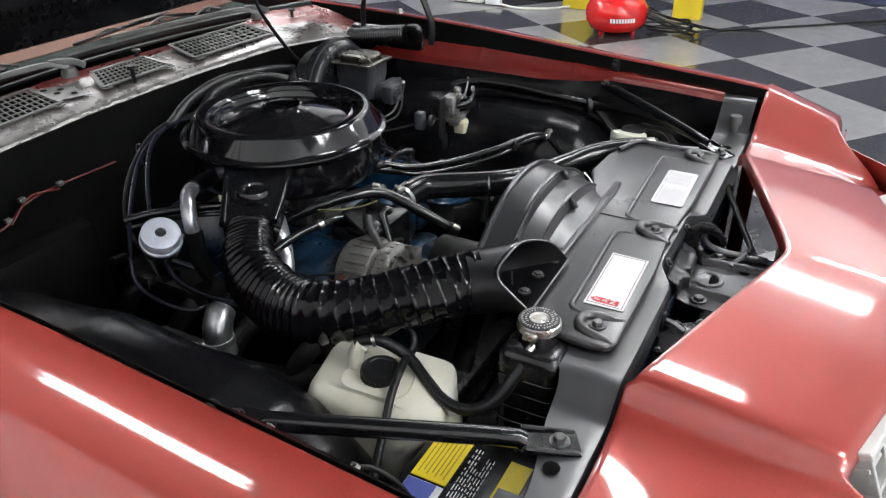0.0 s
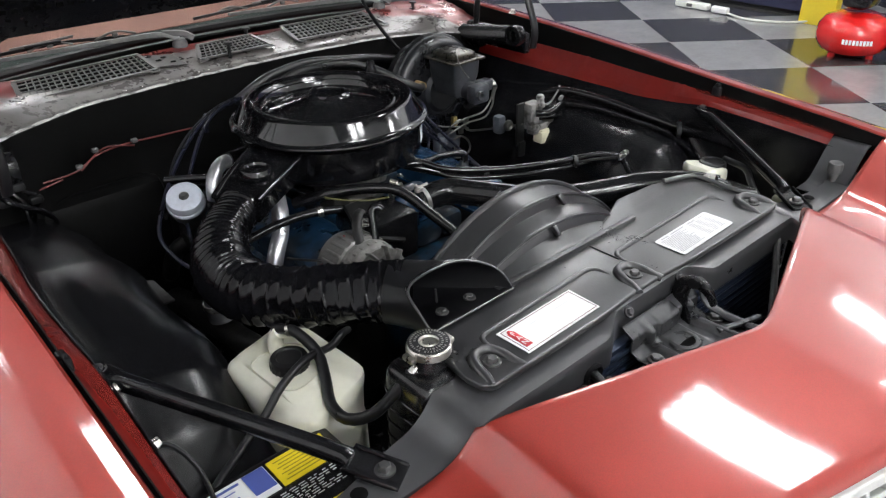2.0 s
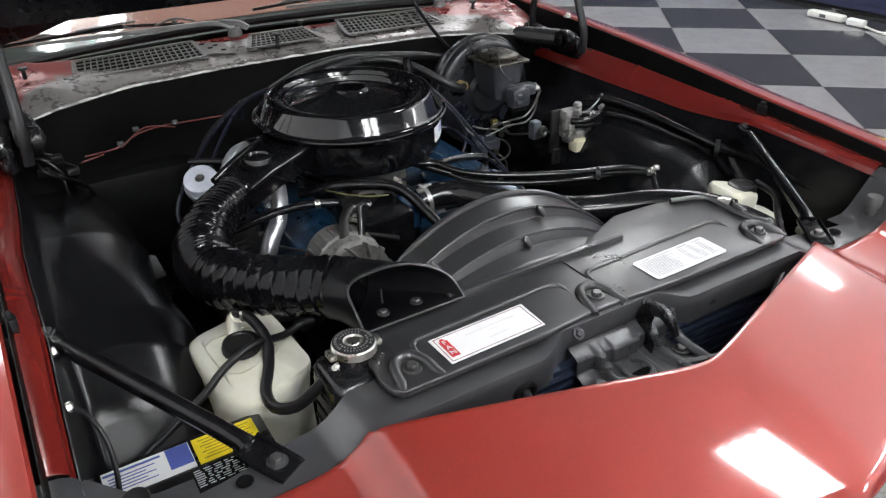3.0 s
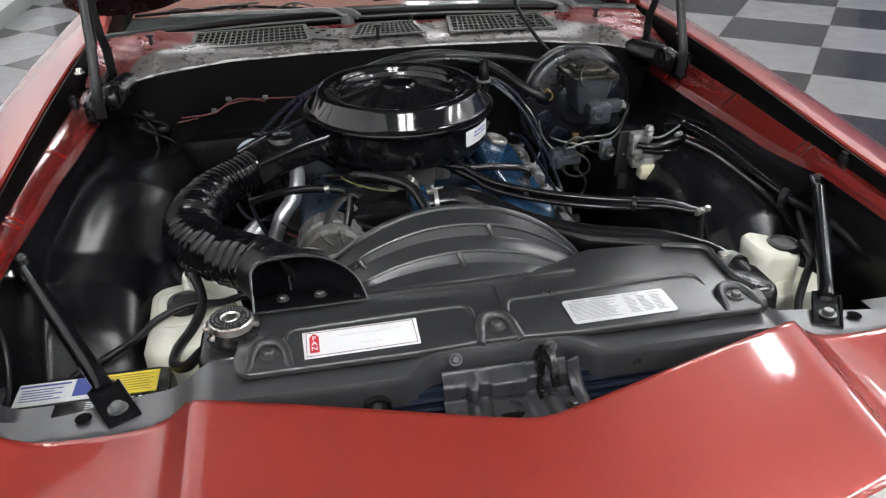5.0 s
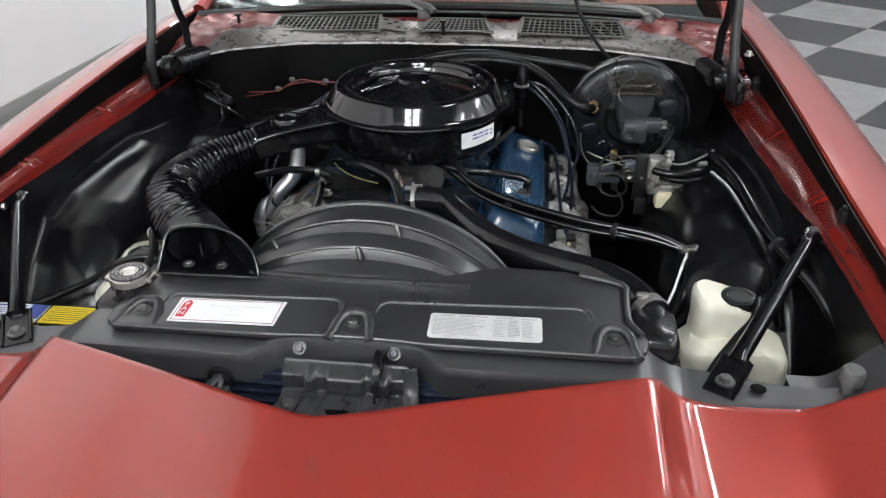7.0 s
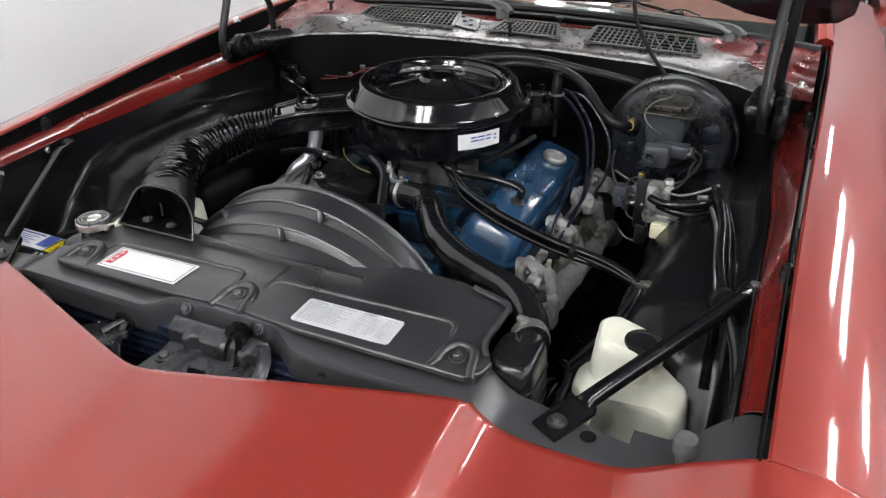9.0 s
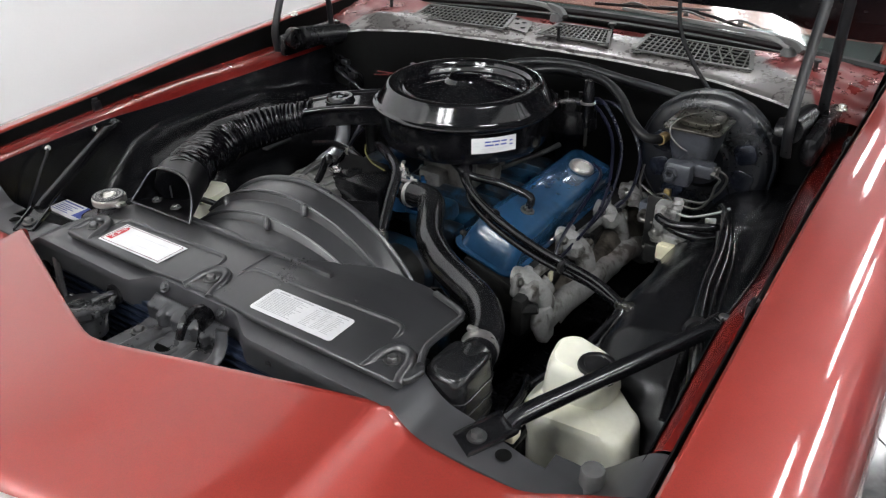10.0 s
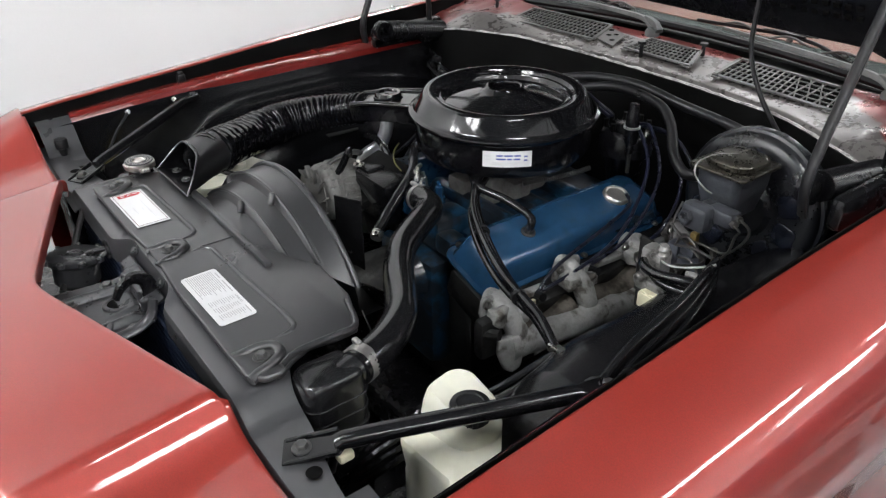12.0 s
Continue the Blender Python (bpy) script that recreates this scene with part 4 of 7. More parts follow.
def latch():
    e = thing("hood_latch", (0, -0.08, 0.66), "black steel hood latch bracket with a catch hook", "latch")

    def plate(u, v):
        x = -0.088 + 0.174 * u
        rise = 0.011 * (math.exp(-((x + 0.048) / 0.0075) ** 4) + math.exp(-((x - 0.054) / 0.0075) ** 4))
        rise += 0.006 * sstep(-0.028, -0.022, x) * sstep(0.030, 0.024, x) * sstep(0.75, 0.5, v)
        rise *= sstep(0.02, 0.14, v)
        if v < 0.5:
            k = v / 0.5
            return Vector((x, -0.046 - 0.020 * sstep(0, 0.4, k) - rise, 0.764 - 0.036 * k))
        k = (v - 0.5) / 0.5
        return Vector((x * (1 + 0.15 * k), -0.067 - 0.13 * k - 0.4 * rise * (1 - k), 0.728 - 0.004 * sstep(0, 0.12, k) + rise * sstep(0, 0.1, k)))
    part("bracket", grid(plate, 96, 40, 0.0025), LATCH_GREY, e, angle=50)
    hook = [(0.046, -0.085, 0.690), (0.046, -0.060, 0.742), (0.047, -0.055, 0.768), (0.049, -0.062, 0.788), (0.051, -0.080, 0.795), (0.052, -0.098, 0.786), (0.053, -0.110, 0.768)]
    part("catch_hook", sweep(smooth_path(hook, 0.004), lambda i, n: [((0.0025 + 0.0028) * a, (0.0125 - 0.009 * max(0, i / n - 0.55) / 0.45) * b) for a, b in ((1, 0.8), (0.8, 1), (-0.8, 1), (-1, 0.8), (-1, -0.8), (-0.8, -1), (0.8, -1), (1, -0.8))]), BLACK_PAINT, e)
    part("striker_ring", lathe([(0.017, 0.003), (0.020, 0.004), (0.024, 0.003), (0.026, 0), (0.017, -0.01)], Matrix.Translation((-0.003, -0.100, 0.725)), 32), LATCH_GREY, e)
    # black disc painted as the shade inside the striker ring
    part("striker_shade_disc", lathe([(0, 0.0014), (0.017, 0.0012), (0.018, 0)], Matrix.Translation((-0.003, -0.100, 0.7255)), 24), HOLE_SHADE, e)
    for x, y in ((-0.072, -0.098), (0.085, -0.100), (-0.05, -0.165)):
        part("bolt", bolt((x, y, 0.7255), 0.0085, 0.007), DARK_STEEL, e)
    # another black disc for a shaded hole in the bracket
    part("slot_shade_disc", lathe([(0, 0.0012), (0.008, 0.001), (0.009, 0)], Matrix.Translation((0.050, -0.150, 0.7250)), 16), HOLE_SHADE, e)
    part("release_lever", tube([(0.05, -0.125, 0.731), (0.09, -0.14, 0.733), (0.13, -0.15, 0.731)], 0.006, 8, flat=0.6), LATCH_GREY, e)
    part("side_flange", sweep(smooth_path([(0.090, -0.062, 0.772), (0.093, -0.072, 0.745), (0.096, -0.10, 0.730), (0.100, -0.18, 0.727)], 0.006), lambda i, n: [(0.010, 0.002), (0.004, 0.007), (-0.004, 0.007), (-0.010, 0.002), (-0.010, -0.001), (0.010, -0.001)]), LATCH_GREY, e, "folded channel flange")


def condenser():
    e = thing("condenser", (0, -0.11, 0.45), "dark blue finned condenser behind the grille", "condenser")
    part("core", box((0, -0.047, 0.58), (0.80, 0.016, 0.32), 0.002), FIN, e)
    for j in range(18):
        part("tube", tube([(-0.39, -0.058, 0.46 + 0.0158 * j), (0.39, -0.058, 0.46 + 0.0158 * j)], 0.0045, 6, 1.0), FIN, e)
    h = thing("horn", (-0.20, -0.14, 0.60), "black round horn with a riveted rim", "horn")
    mm = Matrix.Translation((-0.205, -0.118, 0.728)) @ Matrix.Rotation(radians(-8), 4, "X") @ Matrix.Rotation(radians(-6), 4, "Y")
    part("horn_shell", lathe([(0, 0.012), (0.012, 0.012), (0.016, 0.008), (0.046, 0.008), (0.050, 0.005), (0.051, -0.002), (0.049, -0.006), (0.042, -0.010), (0.040, -0.045), (0.030, -0.055), (0, -0.055)], mm, 40), LATCH_GREY, h)
    for i in range(9):
        a = i * 2 * math.pi / 9
        lug = part("rim_lug", moved(prism(rounded(0.016, 0.014, 0.006), -0.003, 0.006, 0.0015), mm @ Matrix.Rotation(a, 4, "Z") @ Matrix.Translation((0.051, 0, 0))), LATCH_GREY, h)
        part("rivet", lathe([(0, 0.009), (0.0035, 0.0085), (0.0045, 0.006)], mm @ Matrix.Translation((0.053 * math.cos(a), 0.053 * math.sin(a), 0)), 8), DARK_STEEL, lug)
    part("bracket", tube([(-0.178, -0.066, 0.742), (-0.182, -0.080, 0.742), (-0.190, -0.10, 0.738)], 0.006, 8, flat=0.6), LATCH_GREY, h)


def sight_shield():
    e = thing("radiator_shield", (0.03, 0.03, 0.775), "black satin plastic panel bolted over the radiator", "radiator shield")
    out = [(-0.340, -0.036), (-0.12, -0.034), (-0.03, -0.028), (0.03, -0.028), (0.12, -0.034), (0.385, -0.034), (0.405, -0.016), (0.410, 0.008), (0.392, 0.034), (0.380, 0.065), (0.386, 0.110), (0.384, 0.140), (0.355, 0.155), (0.30, 0.175), (0.20, 0.18), (0.10, 0.14), (-0.30, 0.12), (-0.335, 0.10), (-0.352, 0.06), (-0.360, 0.0), (-0.356, -0.024)]
    part("panel", prism(out, 0.784, 0.795, 0.004, 3), PLASTIC, e)
    for x0, x1 in ((-0.283, -0.034), (0.034, 0.326)):
        ya, yb = 0.0605 + 0.032 * x0, 0.0605 + 0.032 * x1
        # rear ridge of the label field, turning forward beside the bolts
        part("ridge", tube([(x0 - 0.008, ya - 0.034, 0.7905), (x0 - 0.007, ya - 0.014, 0.7930), (x0 + 0.002, ya - 0.002, 0.7942), (x0 + 0.03, ya, 0.7945), ((x0 + x1) / 2, (ya + yb) / 2, 0.7945), (x1 - 0.03, yb, 0.7945), (x1 - 0.002, yb - 0.002, 0.7942), (x1 + 0.007, yb - 0.014, 0.7930), (x1 + 0.008, yb - 0.034, 0.7905)], 0.0046, 10, 0.008), PLASTIC, e)
    for x in (-0.313, 0.0, 0.363):
        pts = [(x - 0.030, -0.030, 0.7880), (x - 0.0255, -0.016, 0.7910), (x - 0.0225, 0.004, 0.7945), (x - 0.0135, 0.0215, 0.7965), (x, 0.0260, 0.7970), (x + 0.0135, 0.0215, 0.7965), (x + 0.0225, 0.004, 0.7945), (x + 0.0255, -0.016, 0.7910), (x + 0.030, -0.030, 0.7880)]
        part("pad_ridge", tube(pts, 0.0078, 12, 0.005), PLASTIC, e)
        part("bolt", bolt((x, 0.0, 0.7955), 0.0080, 0.008), DARK_STEEL, e)
    part("edge_rib", tube([(0.400, 0.012, 0.797), (0.385, 0.045, 0.798), (0.386, 0.11, 0.799), (0.382, 0.138, 0.799), (0.32, 0.16, 0.799)], 0.005, 8), PLASTIC, e)
    part("seam", box((0.022, 0.075, 0.7955), (0.003, 0.06, 0.003), 0.001), PLASTIC, e)
    top = 0.7972
    lab = part("logo_label", prism([(-0.268, 0.037), (-0.266, -0.022), (-0.110, -0.018), (-0.108, 0.041)], top - 0.001, top, 0), LABEL_WHITE, e, "white label with a red border and emblem", smooth=False)
    c = Vector((-0.188, 0.0095, top))
    bars(lab, "border", c, (1, 0.026, 0), (0, 1, 0), [(0, 0.026, 0.150, 0.0008), (0, -0.026, 0.150, 0.0008), (-0.0745, 0, 0.0008, 0.052), (0.0745, 0, 0.0008, 0.052)], INK_MAROON)
    bars(lab, "emblem", c, (1, 0.026, 0), (0, 1, 0), [(-0.064, -0.001, 0.013, 0.036), (-0.064, 0.0185, 0.009, 0.003), (-0.064, 0.021, 0.005, 0.003)], INK_RED, "red emblem")
    for k, ch in enumerate("FAN"):
        text_mesh("letter", ch, 0.0125, LABEL_WHITE, lab, Matrix.Translation(c + Vector((-0.064, 0.0105 - 0.0115 * k, 0.0011))) @ Matrix.Rotation(0.026, 4, "Z"))
    bars(lab, "print", c, (1, 0.026, 0), (0, 1, 0), [(0.012, 0.012, 0.085, 0.0012), (0.012, 0.004, 0.02, 0.001), (0.012, -0.010, 0.03, 0.001)], LABEL_SILVER)
    lab = part("emission_label", moved(prism(rounded(0.158, 0.058, 0.006), 0, 0.001, 0), Matrix.Translation((0.186, 0.010, top - 0.001)) @ Matrix.Rotation(0.02, 4, "Z")), LABEL_SILVER, e, "silver label with rows of small print", smooth=False)
    rng = random.Random(8)
    rows = [(-0.055, 0.0235, 0.02, 0.002), (-0.018, 0.0235, 0.040, 0.0018), (0.060, 0.0225, 0.022, 0.0014)]
    for k in range(14):
        w = rng.uniform(0.055, 0.072)
        rows.append((-0.073 + w / 2, 0.0185 - 0.0031 * k, w, 0.0010))
    for k in range(12):
        for u in (0.012, 0.032, 0.052):
            w = rng.uniform(0.010, 0.017)
            rows.append((u + w / 2, 0.0175 - 0.0034 * k, w, 0.0010))
    bars(lab, "print", Vector((0.186, 0.010, top)), (1, 0.02, 0), (0, 1, 0), rows, INK_GREY)
    text_mesh("title", "CATALYST", 0.0052, INK_GREY, lab, Matrix.Translation((0.212, 0.0335, top + 0.0006)) @ Matrix.Rotation(0.02, 4, "Z"))


def fan_shroud():
    """Arched plastic hood over the fan: three rising steps and a rim."""
    e = thing("fan_shroud", (0.04, 0.2, 0.70), "black plastic arched fan shroud with curved ribs", "fan shroud")
    cx, cz = -0.020, 0.60

    def arc(u, y, top, half, z0=0.775):
        """Point of a flat arch with that top height and half width."""
        h = top - z0
        R = (half * half + h * h) / (2 * h)
        a0 = math.asin(min(1, half / R))
        a = -a0 + 2 * a0 * u
        return Vector((cx + R * math.sin(a), y, top - R + R * math.cos(a)))
    steps = [(0.112, 0.804, 0.172, 0.146, 0.815, 0.190), (0.150, 0.833, 0.196, 0.184, 0.842, 0.208), (0.188, 0.860, 0.213, 0.236, 0.864, 0.234)]
    for k, (ya, ta, ha, yb, tb, hb) in enumerate(steps):
        def fn(u, v, a=(ya, ta, ha), b=(yb, tb, hb)):
            if v < 0.12:
                p = arc(u, a[0], a[1], a[2], 0.77)
                q = arc(u, a[0] - 0.006, a[1] - 0.023, a[2] - 0.008, 0.760)
                return q.lerp(p, v / 0.12)
            t = (v - 0.12) / 0.88
            return arc(u, a[0] + (b[0] - a[0]) * t, a[1] + (b[1] - a[1]) * t, a[2] + (b[2] - a[2]) * t, 0.77 - 0.035 * (k == 2) * t)
        part("step", grid(fn, 48, 10, 0.003), PLASTIC, e, angle=35)
        if k:
            part("step_edge", tube([arc(u / 24, ya + 0.001, ta, ha, 0.77) for u in range(25)], 0.0028, 6, 0.02), PLASTIC, e)
    part("rear_rim", tube([arc(u / 30, 0.238, 0.8655, 0.236, 0.735) for u in range(31)], 0.0055, 8, 0.02), PLASTIC, e)
    part("skirt", grid(lambda u, v: arc(u, 0.236 + 0.01 * v, 0.864 - 0.03 * v, 0.234 - 0.01 * v, 0.735), 40, 3, 0.003), PLASTIC, e)
    for x, y, z, a in ((-0.020, 0.143, 0.825, -22), (0.035, 0.180, 0.850, -24), (-0.168, 0.182, 0.810, -38)):
        part("clip", moved(box((0, 0, 0), (0.009, 0.012, 0.023), 0.004), Matrix.Translation((x, y, z)) @ Matrix.Rotation(radians(a), 4, "Y") @ Matrix.Rotation(radians(-25), 4, "X")), PLASTIC, e)
    part("front_flange", box((-0.018, 0.112, 0.792), (0.345, 0.012, 0.022), 0.003), PLASTIC, e)


def radiator():
    e = thing("radiator", (0.03, 0.05, 0.40), "black crossflow radiator with a silver pressure cap", "radiator")
    part("core", box((0.03, 0.045, 0.58), (0.70, 0.045, 0.36), 0.003), BLACK_PAINT, e)
    for s, x in ((-1, -0.378), (1, 0.424)):
        levels = ((-0.19, 0.94), (-0.18, 1.0), (0.158, 1.0), (0.172, 0.97), (0.181, 0.89), (0.185, 0.74))
        t = part("tank", loft([[(x + u, 0.066 + v, 0.598 + z) for u, v in rounded(0.070 * k, 0.094 * k, 0.020 * k, 5)] for z, k in levels]), BLACK_SATIN, e, angle=50)
        for k in range(8):
            part("tank_rib", moved(prism(rounded(0.0735, 0.0975, 0.021, 5), 0, 0.0028, 0.0008, 1), Matrix.Translation((x, 0.066, 0.742 - 0.026 * k))), BLACK_SATIN, t)
        for k in range(5):
            part("crimp_tab", box((x - s * 0.040, 0.020, 0.745 - 0.034 * k), (0.008, 0.010, 0.022), 0.002), CAST_GREY, t)
    part("hose_neck", tube([(0.430, 0.080, 0.758), (0.429, 0.100, 0.764), (0.424, 0.124, 0.766)], 0.0245, 20), BLACK_SATIN, e)
    part("filler_neck", lathe([(0.030, -0.03), (0.026, 0), (0.022, 0.012), (0.026, 0.016), (0, 0.016)], Matrix.Translation((-0.363, 0.068, 0.787)), 24), BLACK_SATIN, e)
    cap = part("pressure_cap", lathe([(0, 0.0045), (0.009, 0.0045), (0.011, 0.002), (0.0125, 0.002), (0.014, 0.0045), (0.027, 0.0035), (0.0300, 0.001), (0.0308, -0.003), (0.0308, -0.009), (0.028, -0.011), (0, -0.010)], Matrix.Translation((-0.363, 0.068, 0.813)), 48), STEEL, e, "stamped silver radiator cap", angle=25)
    for k in (-1, 1):
        part("cap_ear", box((-0.363 + 0.0325 * k, 0.068, 0.806), (0.012, 0.02, 0.009), 0.003), STEEL, cap)
    marks = []
    rng = random.Random(2)
    for r, n, w in ((0.0185, 26, 0.0026), (0.0240, 38, 0.0024)):
        for i in range(n):
            if rng.random() < 0.18:
                continue
            marks.append(moved(box((r, 0, 0), (0.0030, w * rng.uniform(0.4, 1.0), 0.0008), 0), Matrix.Translation((-0.363, 0.068, 0.8180)) @ Matrix.Rotation(2 * math.pi * i / n, 4, "Z")))
    part("cap_ring", lathe([(0.0140, 0.0052), (0.0280, 0.0046), (0.0284, 0.0030), (0.0140, 0.0040)], Matrix.Translation((-0.363, 0.068, 0.8132)), 48), CAP_GREY, cap, "dark printed ring")
    tagged(part("cap_print", join(*marks), CLAMP, cap, smooth=False), kind="stuff")
    part("overflow_spout", tube([(-0.372, 0.066, 0.790), (-0.384, 0.068, 0.786), (-0.394, 0.070, 0.778)], 0.007, 10), STEEL, e)


def brace(s):
    e = thing("fender_brace", (s * 0.51, -0.02, 0.745), "black tubular fender brace with flattened bolted end", "brace rod", "fender braces")
    a, b = Vector((s * 0.51, -0.02, 0.752)), Vector((s * 0.708, 0.315, 0.812))
    d = (b - a).normalized()
    path = smooth_path([a - d * 0.024, a + (b - a) * 0.06, a + (b - a) * 0.12, a + (b - a) * 0.2 + Vector((0, 0, 0.004)), b - (b - a) * 0.08, b], 0.008)

    def shape(i, n):
        t = i / n
        f = max(1 - sstep(0.12, 0.20, t), sstep(0.88, 0.98, t))
        w, h = 0.0125 * (1 - f) + 0.021 * f, 0.0125 * (1 - f) + 0.0025 * f
        c = [(math.cos(2 * math.pi * k / 20), math.sin(2 * math.pi * k / 20)) for k in range(20)]
        g = 1 + 0.35 * f
        return [(w * max(-1, min(1, g * x)), h * max(-1, min(1, g * y))) for x, y in c]
    rod = part("rod", sweep(path, shape), BRACE_BLACK, e)
    side = d.cross(Vector((0, 0, 1))).normalized()
    for k in (-1, 1):
        part("folded_edge", tube([a - d * 0.022 + side * 0.019 * k + Vector((0, 0, 0.002)), a + d * 0.045 + side * 0.019 * k + Vector((0, 0, 0.005))], 0.0028, 6), BRACE_BLACK, rod)
    part("bolt", bolt(a + Vector((0, 0, 0.003)), 0.0085, 0.009), DARK_STEEL, e)
    part("bolt", bolt(b + Vector((-s * 0.004, -0.004, 0.003)), 0.008, 0.006), DARK_STEEL, e)


# ---- engine ----
AX, AY = -0.027, 0.767


def air_cleaner():
    e = thing("air_cleaner", (AX, AY, 0.76), "glossy black round air cleaner with a stepped lid", "air cleaner")
    m = Matrix.Translation((AX, AY, 0))
    part("lid", lathe([(0, 0.870), (0.026, 0.871), (0.0315, 0.876), (0.0328, 0.912), (0.0340, 0.9160), (0.0365, 0.9175), (0.0395, 0.9165), (0.0420, 0.9130), (0.0460, 0.9085), (0.055, 0.9050), (0.080, 0.8980), (0.105, 0.8918), (0.120, 0.8882), (0.1285, 0.8866), (0.1315, 0.8885), (0.1340, 0.8965), (0.1360, 0.8998), (0.1385, 0.9005), (0.1410, 0.8995), (0.1435, 0.8978), (0.1460, 0.8982), (0.1485, 0.9030), (0.1505, 0.9060), (0.1535, 0.9072),
                           (0.1660, 0.9092), (0.1720, 0.9090), (0.1760, 0.9070), (0.1782, 0.9035), (0.1965, 0.8765), (0.1985, 0.8725), (0.2010, 0.8710), (0.2060, 0.8700), (0.2082, 0.8685), (0.2088, 0.8660), (0.2078, 0.8635), (0.204, 0.862), (0.19, 0.863)], m, 128), BLACK_GLOSS, e, angle=34)
    part("base_pan", lathe([(0.196, 0.864), (0.201, 0.860), (0.199, 0.856), (0.196, 0.853), (0.194, 0.80), (0.188, 0.785), (0.16, 0.778), (0.08, 0.772), (0.07, 0.74), (0, 0.74)], m, 96), BLACK_PAN, e)
    part("wing_nut", join(lathe([(0, 0.893), (0.005, 0.892), (0.006, 0.870)], m, 12), box((AX + 0.010, AY, 0.888), (0.013, 0.004, 0.010), 0.002), box((AX - 0.010, AY, 0.888), (0.013, 0.004, 0.010), 0.002)), BRASS, e, "small dull wing nut")
    a, b, c = Vector((-0.185, 0.704, 0.832)), Vector((-0.285, 0.632, 0.828)), Vector((-0.352, 0.590, 0.815))
    sn = part("snorkel", sweep(smooth_path([a, b, c], 0.01), lambda i, n: [((0.060 - 0.019 * i / n) * u, 0.022 * v) for u, v in ((1, -0.8), (1, 0.8), (0.92, 1), (-0.92, 1), (-1, 0.8), (-1, -0.8), (-0.92, -1), (0.92, -1))]), BLACK_GLOSS, e, angle=30)
    part("vacuum_motor", lathe([(0, 0.013), (0.012, 0.012), (0.020, 0.011), (0.022, 0.015), (0.029, 0.015), (0.031, 0.011), (0.032, 0.006), (0.035, 0.005), (0.035, 0.001), (0.031, 0)], Matrix.Translation((-0.285, 0.632, 0.849)), 28), BLACK_GLOSS, sn, angle=30)
    for k in (-1, 1):
        d = Vector((0.57, -0.82, 0)) * 0.041 * k
        part("snorkel_edge", tube([a + d * 1.42 + Vector((0, 0, 0.022)), b + d * 1.2 + Vector((0, 0, 0.022)), c + d + Vector((0, 0, 0.022))], 0.0068, 10), BLACK_GLOSS, sn)
        part("end_screw", lathe([(0, 0.005), (0.005, 0.004), (0.006, 0)], Matrix.Translation(c + d * 0.6 + Vector((0.004, -0.002, 0.022))), 10), CHROME, sn)
    A0, A1, ZL, HL = -53, 29, 0.812, 0.034

    def on_pan(u, v, r):
        g = radians(A0 + A1 * u)
        return Vector((AX + r * math.cos(g), AY + r * math.sin(g), ZL + HL * v))
    lb = part("spec_label", grid(lambda u, v: on_pan(u, v, 0.1962), 14, 2), LABEL_WHITE, e, "white label with blue print")

    def strip(u0, w, v0, hh):
        return grid(lambda u, v: on_pan(u0 + w * u, v0 + hh * v, 0.1967), 6, 1)
    part("print", join(*[strip(u, w, v, 0.10) for u, w, v in ((0.28, 0.13, 0.68), (0.44, 0.17, 0.68), (0.64, 0.13, 0.68), (0.28, 0.19, 0.46), (0.50, 0.09, 0.46), (0.63, 0.13, 0.46), (0.84, 0.07, 0.38), (0.84, 0.07, 0.62))]), INK_BLUE, lb)
    part("small_print", join(*[strip(u, w, v, 0.05) for u, w, v in ((0.2, 0.58, 0.26), (0.2, 0.5, 0.15), (0.05, 0.1, 0.66), (0.05, 0.1, 0.46))]), LABEL_SILVER, lb)


